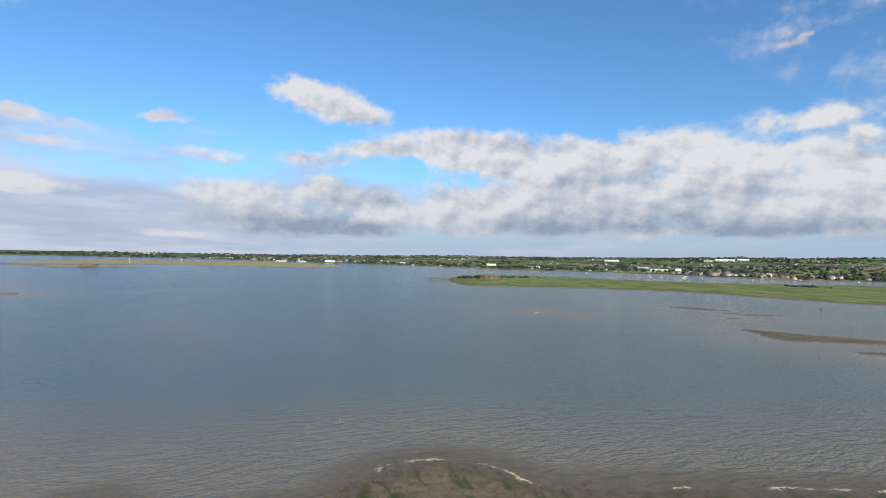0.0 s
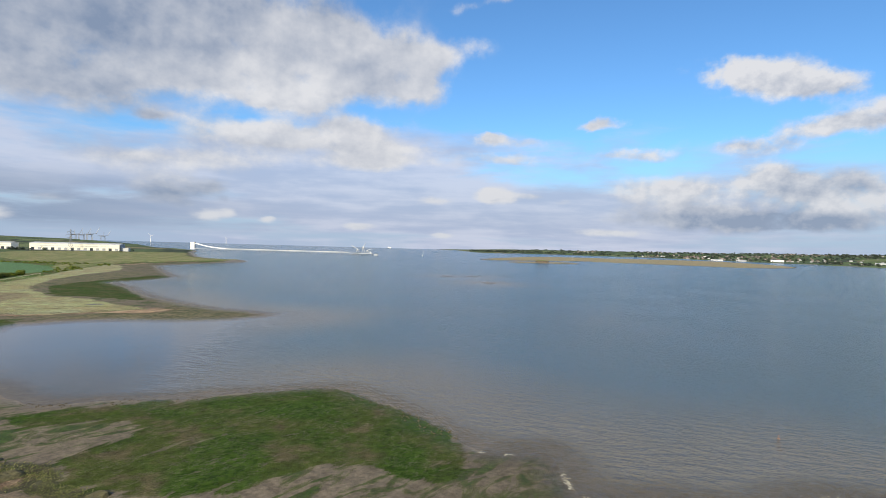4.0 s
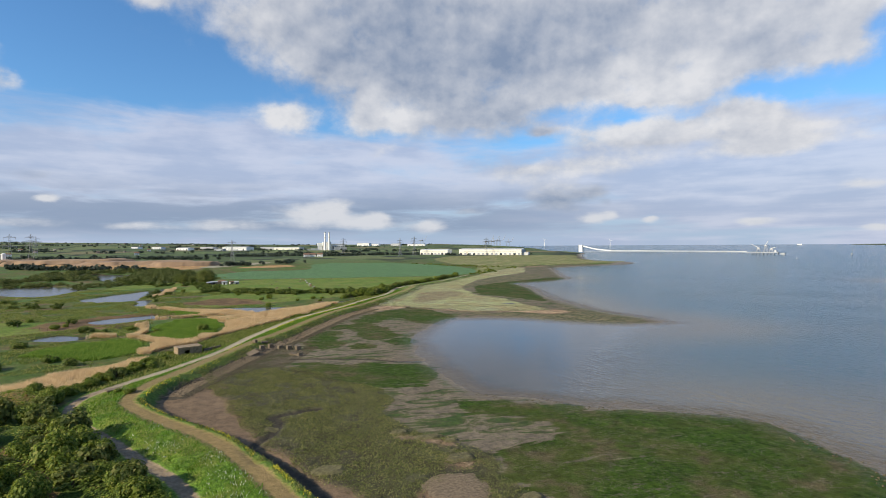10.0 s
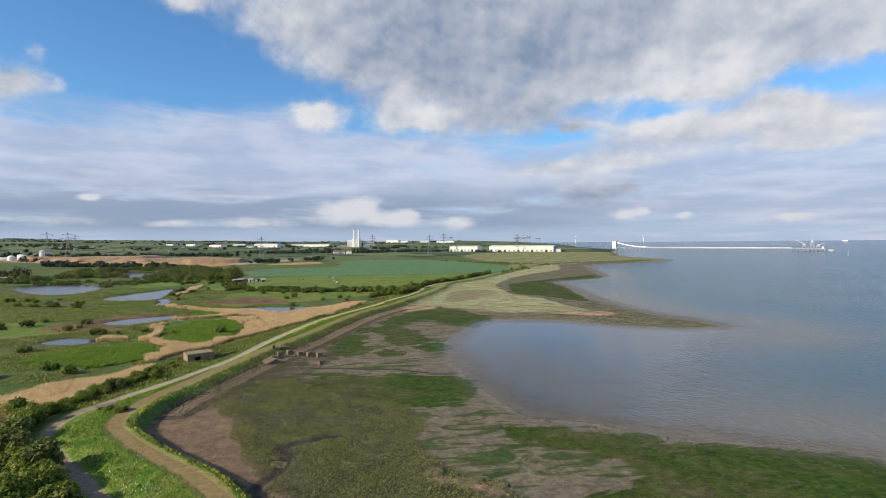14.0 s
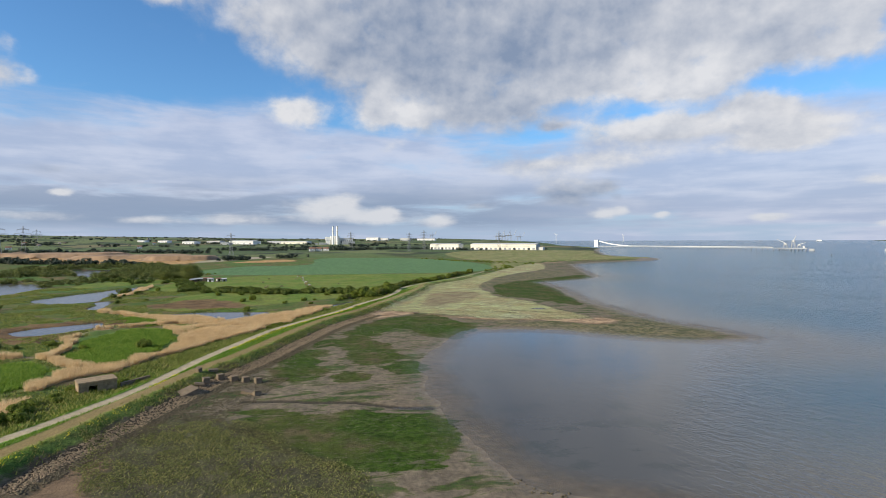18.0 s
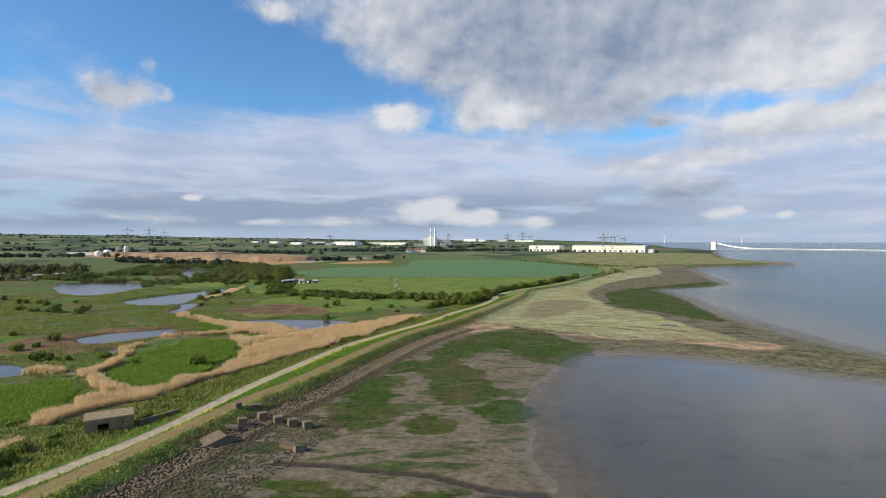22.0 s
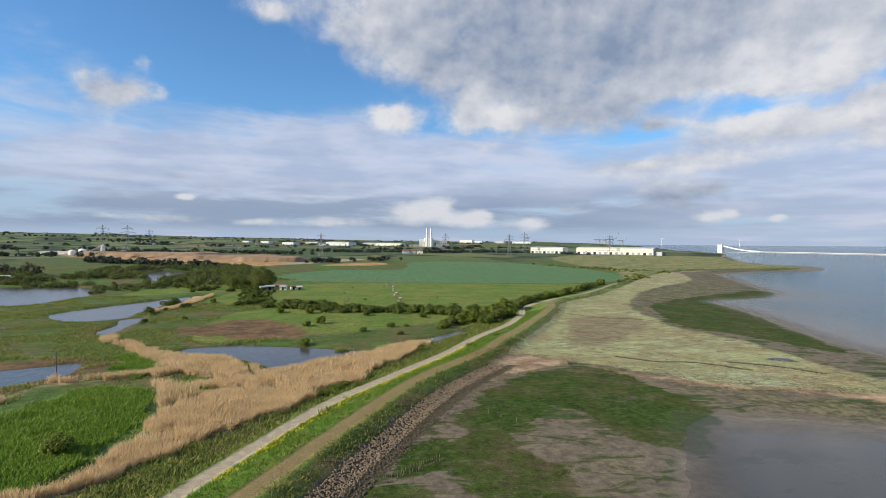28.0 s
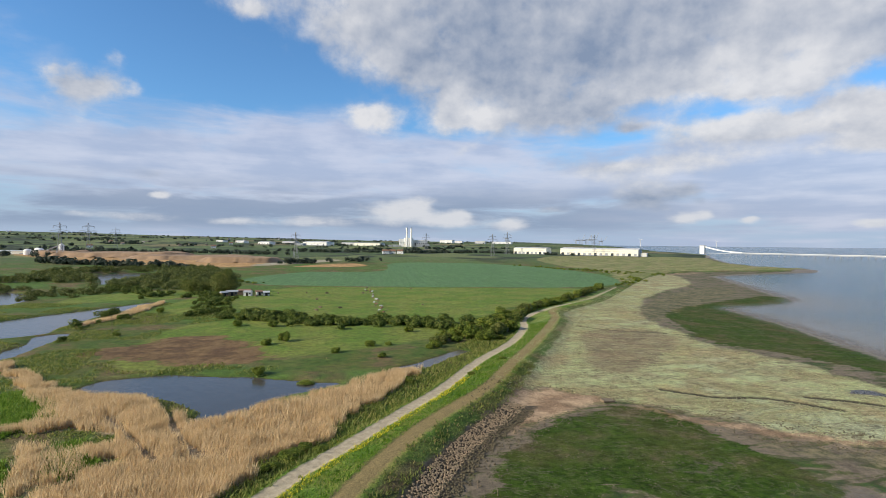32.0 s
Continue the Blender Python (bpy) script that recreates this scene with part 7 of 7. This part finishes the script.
spoil_heap(-350, 880, 100, 40, 6.5, 3, "long flat-topped bank of orange-brown dug earth")
spoil_heap(-235, 810, 90, 36, 5, 4, "bank of orange-brown dug earth")
spoil_heap(-160, 740, 50, 24, 6, 5, "dark sloping bank of dug earth")
spoil_heap(-440, 900, 40, 26, 7, 6, "heap of grey-brown dug earth beside the works", )


def house(x, y, spin, label):
    ob = thing("house", Matrix.Translation((x, y, height(x, y) - 0.2)) @ Matrix.Rotation(spin, 4, "Z"), label, "house", "white houses")
    part("wall", box((-6, 6, -4, 4, 0, 5.4), bevel=0.05), WHITE, ob)
    part("roof", gable(-6, 6, -4, 4, 5.6, 3.2), TILE_ROOF, ob)
    part("chimney", box((3.6, 4.6, -0.5, 0.5, 6.5, 10)), TILE_ROOF, ob)
    part("door", box((-0.5, 0.5, -4.08, -3.95, 0, 2.1)), DARK, ob)
    for wx in (-4, -2, 2, 4):
        for wz in (0.9, 3.3):
            part("window", box((wx - 0.55, wx + 0.55, -4.06, -3.95, wz, wz + 1.2)), GLASS_DARK, ob)


for x, y, s in ((-426, 1560, 0.2), (17, 1141, 0.1), (31, 1146, 0.0), (46, 1142, -0.2), (-700, 1500, 0.3), (-880, 2000, 0.1), (-520, 2100, 0.2)):
    house(x, y, s, "white two-storey house with a brown roof")


def many_houses(name, x, y, low, high, wall, roof, label, category="houses"):
    """Far houses with pitched roofs: one object, two materials."""
    z = lookup(GZ, x, y) - 0.5
    n = len(x)
    s, a = rng.uniform(low, high, n), rng.uniform(0, np.pi, n)
    u = np.array([(-1, -0.6, 0), (1, -0.6, 0), (1, 0.6, 0), (-1, 0.6, 0), (-1, -0.6, 0.8), (1, -0.6, 0.8), (1, 0.6, 0.8), (-1, 0.6, 0.8), (-1, 0, 1.25), (1, 0, 1.25)])
    c, d = np.cos(a), np.sin(a)
    v = np.stack([(u[None, :, 0] * c[:, None] - u[None, :, 1] * d[:, None]) * s[:, None] + x[:, None],
                  (u[None, :, 0] * d[:, None] + u[None, :, 1] * c[:, None]) * s[:, None] + y[:, None], u[None, :, 2] * s[:, None] + z[:, None]], -1).reshape(-1, 3)
    f = np.array([(0, 1, 5, 4), (1, 2, 6, 5), (2, 3, 7, 6), (3, 0, 4, 7), (4, 5, 9, 8), (6, 7, 8, 9), (5, 6, 9, 9), (7, 4, 8, 8)])
    tri = f[[0, 1, 2, 3, 4, 5]]
    faces = (tri[None] + 10 * np.arange(n)[:, None, None]).reshape(-1, 4)
    me = mesh_from(name, v, faces, wall)
    me.materials.append(roof)
    me.polygons.foreach_set("material_index", np.tile([0, 0, 0, 0, 1, 1], n).astype(np.int32))
    return tagged(new(name, me), label, category, kind="stuff")


HOUSE_WALL = foliage("house_walls", (0.16, 0.14, 0.12), (0.33, 0.31, 0.29), (0.62, 0.62, 0.60), 0.0)
HOUSE_ROOF = foliage("house_roofs", (0.12, 0.085, 0.07), (0.26, 0.19, 0.15), (0.42, 0.42, 0.42), 0.0)
az, r0 = np.radians(rng.uniform(86, 142, 5200)), rng.uniform(1700, 4300, 5200)
X, Y = -8 + r0 * np.sin(az), -60 + r0 * np.cos(az)
m = (lookup(G_FAR, X, Y) > 30) & (vnoise(X, Y, 330, 75, 3) > np.interp(np.degrees(az), [86, 104, 120], [0.66, 0.52, 0.44]))
many_houses("town_houses", X[m][:800], Y[m][:800], 2.6, 5.2, HOUSE_WALL, HOUSE_ROOF, "hillside town of small pale houses across the river")
az, r0 = np.radians(rng.uniform(60, 90, 900)), rng.uniform(2500, 4300, 900)
X, Y = -8 + r0 * np.sin(az), -60 + r0 * np.cos(az)
m = (lookup(G_FAR, X, Y) > 30) & (vnoise(X, Y, 300, 76, 3) > 0.58)
many_houses("village_houses", X[m][:140], Y[m][:140], 4, 7, HOUSE_WALL, HOUSE_ROOF, "scattered pale village houses across the river")
az, r0 = np.radians(rng.uniform(-48, -4, 900)), rng.uniform(1700, 4200, 900)
X, Y = -8 + r0 * np.sin(az), -60 + r0 * np.cos(az)
m = vnoise(X, Y, 260, 77, 3) > 0.58
many_houses("hill_houses", X[m][:45], Y[m][:45], 4, 6, HOUSE_WALL, HOUSE_ROOF, "scattered pale houses on the far hills")
for az, r0, w, h, mat in ((121.2, 2300, 80, 13, WHITE), (122.8, 2250, 26, 20, WHITE), (119.6, 2500, 60, 10, PALE_GREY), (126.6, 3300, 120, 16, WHITE), (128.0, 3400, 70, 14, WHITE), (125.2, 3200, 60, 12, CREAM), (82.6, 2750, 60, 6, WHITE), (84.6, 2750, 50, 6, PALE_GREY),
                          (87.5, 2700, 60, 12, WHITE), (95.0, 2600, 60, 10, PALE_GREY), (104.5, 2450, 50, 14, WHITE), (109.0, 2300, 60, 10, WHITE), (49.4, 4600, 36, 14, WHITE), (116.5, 3000, 90, 12, WHITE)):
    x, y = -8 + r0 * math.sin(radians(az)), -60 + r0 * math.cos(radians(az))
    ob = long_shed("waterside_shed", 0, w * 0.8, 0, 40, h * 0.7, "pale industrial shed on the far shore", PALE_GREY if mat == CREAM else mat, PALE_GREY, 5, 3, 0, "far shore sheds")
    ob.matrix_basis = Matrix.Translation((x, y, max(height(x, y), 1) - 0.4)) @ Matrix.Rotation(radians(-az), 4, "Z") @ Matrix.Translation((-w / 2, 0, 0))
az = np.radians(rng.uniform(122, 135.5, 70))
r0 = rng.uniform(1.0, 1.02, 70) * np.interp(np.degrees(az), [122, 126, 130, 133, 136], [2080, 1950, 1920, 1960, 2050])
X, Y = -8 + r0 * np.sin(az), -60 + r0 * np.cos(az)
m = lookup(G_FAR, X, Y) > 4
many_houses("waterfront_houses", X[m], Y[m], 6, 11, HOUSE_WALL, HOUSE_ROOF, "row of pale waterfront houses and boat sheds")

# ---- forts, boats and buoys ----
def round_fort(x, y, r0, h, label):
    ob = thing("river_fort", Matrix.Translation((x, y, height(x, y) - 0.4)), label, "fort")
    bm = bmesh.new()
    bmesh.ops.create_cone(bm, cap_ends=True, segments=28, radius1=r0, radius2=r0 * 0.97, depth=h)
    bmesh.ops.translate(bm, vec=(0, 0, h / 2), verts=bm.verts[:])
    part("drum_wall", bm, CONCRETE, ob)
    part("parapet", rod((0, 0, h), (0, 0, h + 1.2), r0 * 1.02, r0 * 1.0, 28), CONCRETE, ob)
    part("turf_roof", rod((0, 0, h + 1.2), (0, 0, h + 2.0), r0 * 0.9, r0 * 0.7, 28), SEDGE, ob)
    for i in range(14):
        a = math.tau * i / 14
        q = part("casemate", box((-1.2, 1.2, -0.3, 0.5, 1.2, 3.6)), GLASS_DARK, ob)
        q.matrix_basis = Matrix.Rotation(a, 4, "Z") @ Matrix.Translation((0, -r0 * 0.99, 0))


round_fort(905, -318, 20, 4, "low round stone river fort on the island")
round_fort(1130, 425, 15, 2.6, "low round stone river fort on a marsh islet")


def landing(x, y):
    ob = thing("landing_stage", Matrix.Translation((x, y, 0)) @ Matrix.Rotation(radians(60), 4, "Z"), "dark timber landing stage at the island's tip", "landing stage")
    part("deck", box((0, 30, -2, 2, 2.4, 2.8)), TIMBER, ob)
    for i in range(7):
        part("pile", rod((2 + i * 4.4, 1.5, -2), (2 + i * 4.4, 1.5, 4), 0.3, 0.3, 6), TIMBER, ob)
        part("pile", rod((2 + i * 4.4, -1.5, -2), (2 + i * 4.4, -1.5, 4), 0.3, 0.3, 6), TIMBER, ob)


landing(852, -236)


def boat(x, y, spin, s, mast, label):
    ob = thing("moored_boat", Matrix.Translation((x, y, -0.25 * s)) @ Matrix.Rotation(spin, 4, "Z") @ Matrix.Diagonal((s, s, s, 1)), label, "boat", "moored boats")
    bm = box((-4, 4, -1.3, 1.3, 0, 1.3))
    for v in bm.verts:
        if v.co.x > 0:
            v.co.y *= 0.15
        if v.co.z < 0.1:
            v.co.y *= 0.5
            v.co.x *= 0.85
    part("hull", bm, WHITE, ob, "white hull")
    part("cabin", box((-2.4, 0.8, -0.8, 0.8, 1.3, 2.2), bevel=0.1), PALE_GREY, ob)
    part("cabin_window", box((-2.0, 0.5, -0.84, 0.84, 1.6, 1.95)), GLASS_DARK, ob)
    if mast:
        part("mast", rod((0.4, 0, 1.3), (0.4, 0, 11), 0.12, 0.07, 6), WHITE, ob)
        part("boom", rod((0.4, 0, 2.6), (-3.2, 0, 2.7), 0.14, 0.1, 6), WHITE, ob)


for x, y, spin, s, mast in ((1244, -804, 0.4, 1.3, 1), (1263, -907, 1.2, 1.2, 1), (1247, -1084, 0.2, 1.5, 0), (1262, -1412, 2.0, 1.2, 1), (1328, -883, 0.9, 1.1, 0), (1233, -935, 0.5, 1.2, 1), (1500, -900, 0.5, 1.4, 0), (1400, -1000, 1.5, 1.2, 1), (1330, -1180, 0.7, 1.3, 1),
                        (1290, -1260, 0.1, 1.2, 0), (1620, -800, 0.7, 1.3, 1), (1493, 498, 0.7, 1.8, 1), (1759, 455, 1.2, 1.6, 1), (900, 700, 0.6, 0.7, 1), (1300, 900, 0.3, 1.4, 1)):
    boat(x, y, spin, s, mast, "small white moored boat with a mast" if mast else "small white moored motor boat")


def buoy(x, y, s):
    ob = thing("buoy", Matrix.Translation((x, y, -0.3 * s)) @ Matrix.Diagonal((s, s, s, 1)), "dark channel buoy floating on the water", "buoy", "channel buoys")
    part("float", rod((0, 0, 0), (0, 0, 0.9), 0.8, 0.7, 14), RUST, ob)
    part("mast", rod((0, 0, 0.9), (0, 0, 2.4), 0.12, 0.08, 6), RUST, ob)
    part("top_mark", rod((0, 0, 2.4), (0, 0, 3.0), 0.35, 0.05, 10), RUST, ob)


buoy(375, -465, 1.4)
buoy(100, -101, 0.3)


# ---- far port cranes and wind turbines ----
def port_crane(az, r0, s):
    x, y = -8 + r0 * math.sin(radians(az)), -60 + r0 * math.cos(radians(az))
    ob = thing("port_crane", Matrix.Translation((x, y, max(height(x, y), 0.5) - 0.3)) @ Matrix.Rotation(radians(-az + 20), 4, "Z") @ Matrix.Diagonal((s, s, s, 1)), "distant blue-grey container crane", "crane", "port cranes")
    for sx in (-12, 12):
        part("leg_frame", tube(rod((sx, -8, 0), (sx, -8, 38), 1.2, 1.0, 5), (sx, 8, 0), (sx, 8, 38), 1.2, 1.0, 5), STEEL, ob)
    part("portal_beam", box((-13, 13, -9, 9, 36, 40)), STEEL, ob)
    part("boom", rod((-30, 0, 40), (34, 0, 44), 1.4, 1.0, 5), STEEL, ob)
    part("raised_jib", rod((30, 0, 43), (48, 0, 78), 1.2, 0.8, 5), STEEL, ob)
    part("apex_mast", rod((6, 0, 40), (6, 0, 66), 1.2, 0.8, 5), STEEL, ob)


for az, r0, s in ((20.4, 3700, 1.0), (21.0, 3750, 1.0), (21.6, 3700, 1.1), (22.6, 3800, 0.9), (13.4, 3900, 0.8)):
    port_crane(az, r0, s)


def turbine(az, r0, tall):
    x, y = -8 + r0 * math.sin(radians(az)), -60 + r0 * math.cos(radians(az))
    ob = thing("wind_turbine", Matrix.Translation((x, y, max(height(x, y), 0) - 0.3)) @ Matrix.Rotation(radians(-az), 4, "Z"), "distant white wind turbine with still blades", "wind turbine", "wind turbines")
    part("tower", rod((0, 0, 0), (0, 0, tall), 2.2, 1.3, 10), WHITE, ob)
    part("nacelle", box((-1.6, 1.6, -3, 3.5, tall - 1.2, tall + 1.8), bevel=0.3), WHITE, ob)
    for i in range(3):
        a = math.tau * i / 3 + az
        part("blade", rod((0, -3.4, tall + 0.3), (math.sin(a) * tall * 0.5, -3.4, tall + 0.3 + math.cos(a) * tall * 0.5), 1.2, 0.3, 6), WHITE, ob)


for az, r0, tall in ((26.4, 4500, 50), (33.0, 4600, 42)):
    turbine(az, r0, tall)
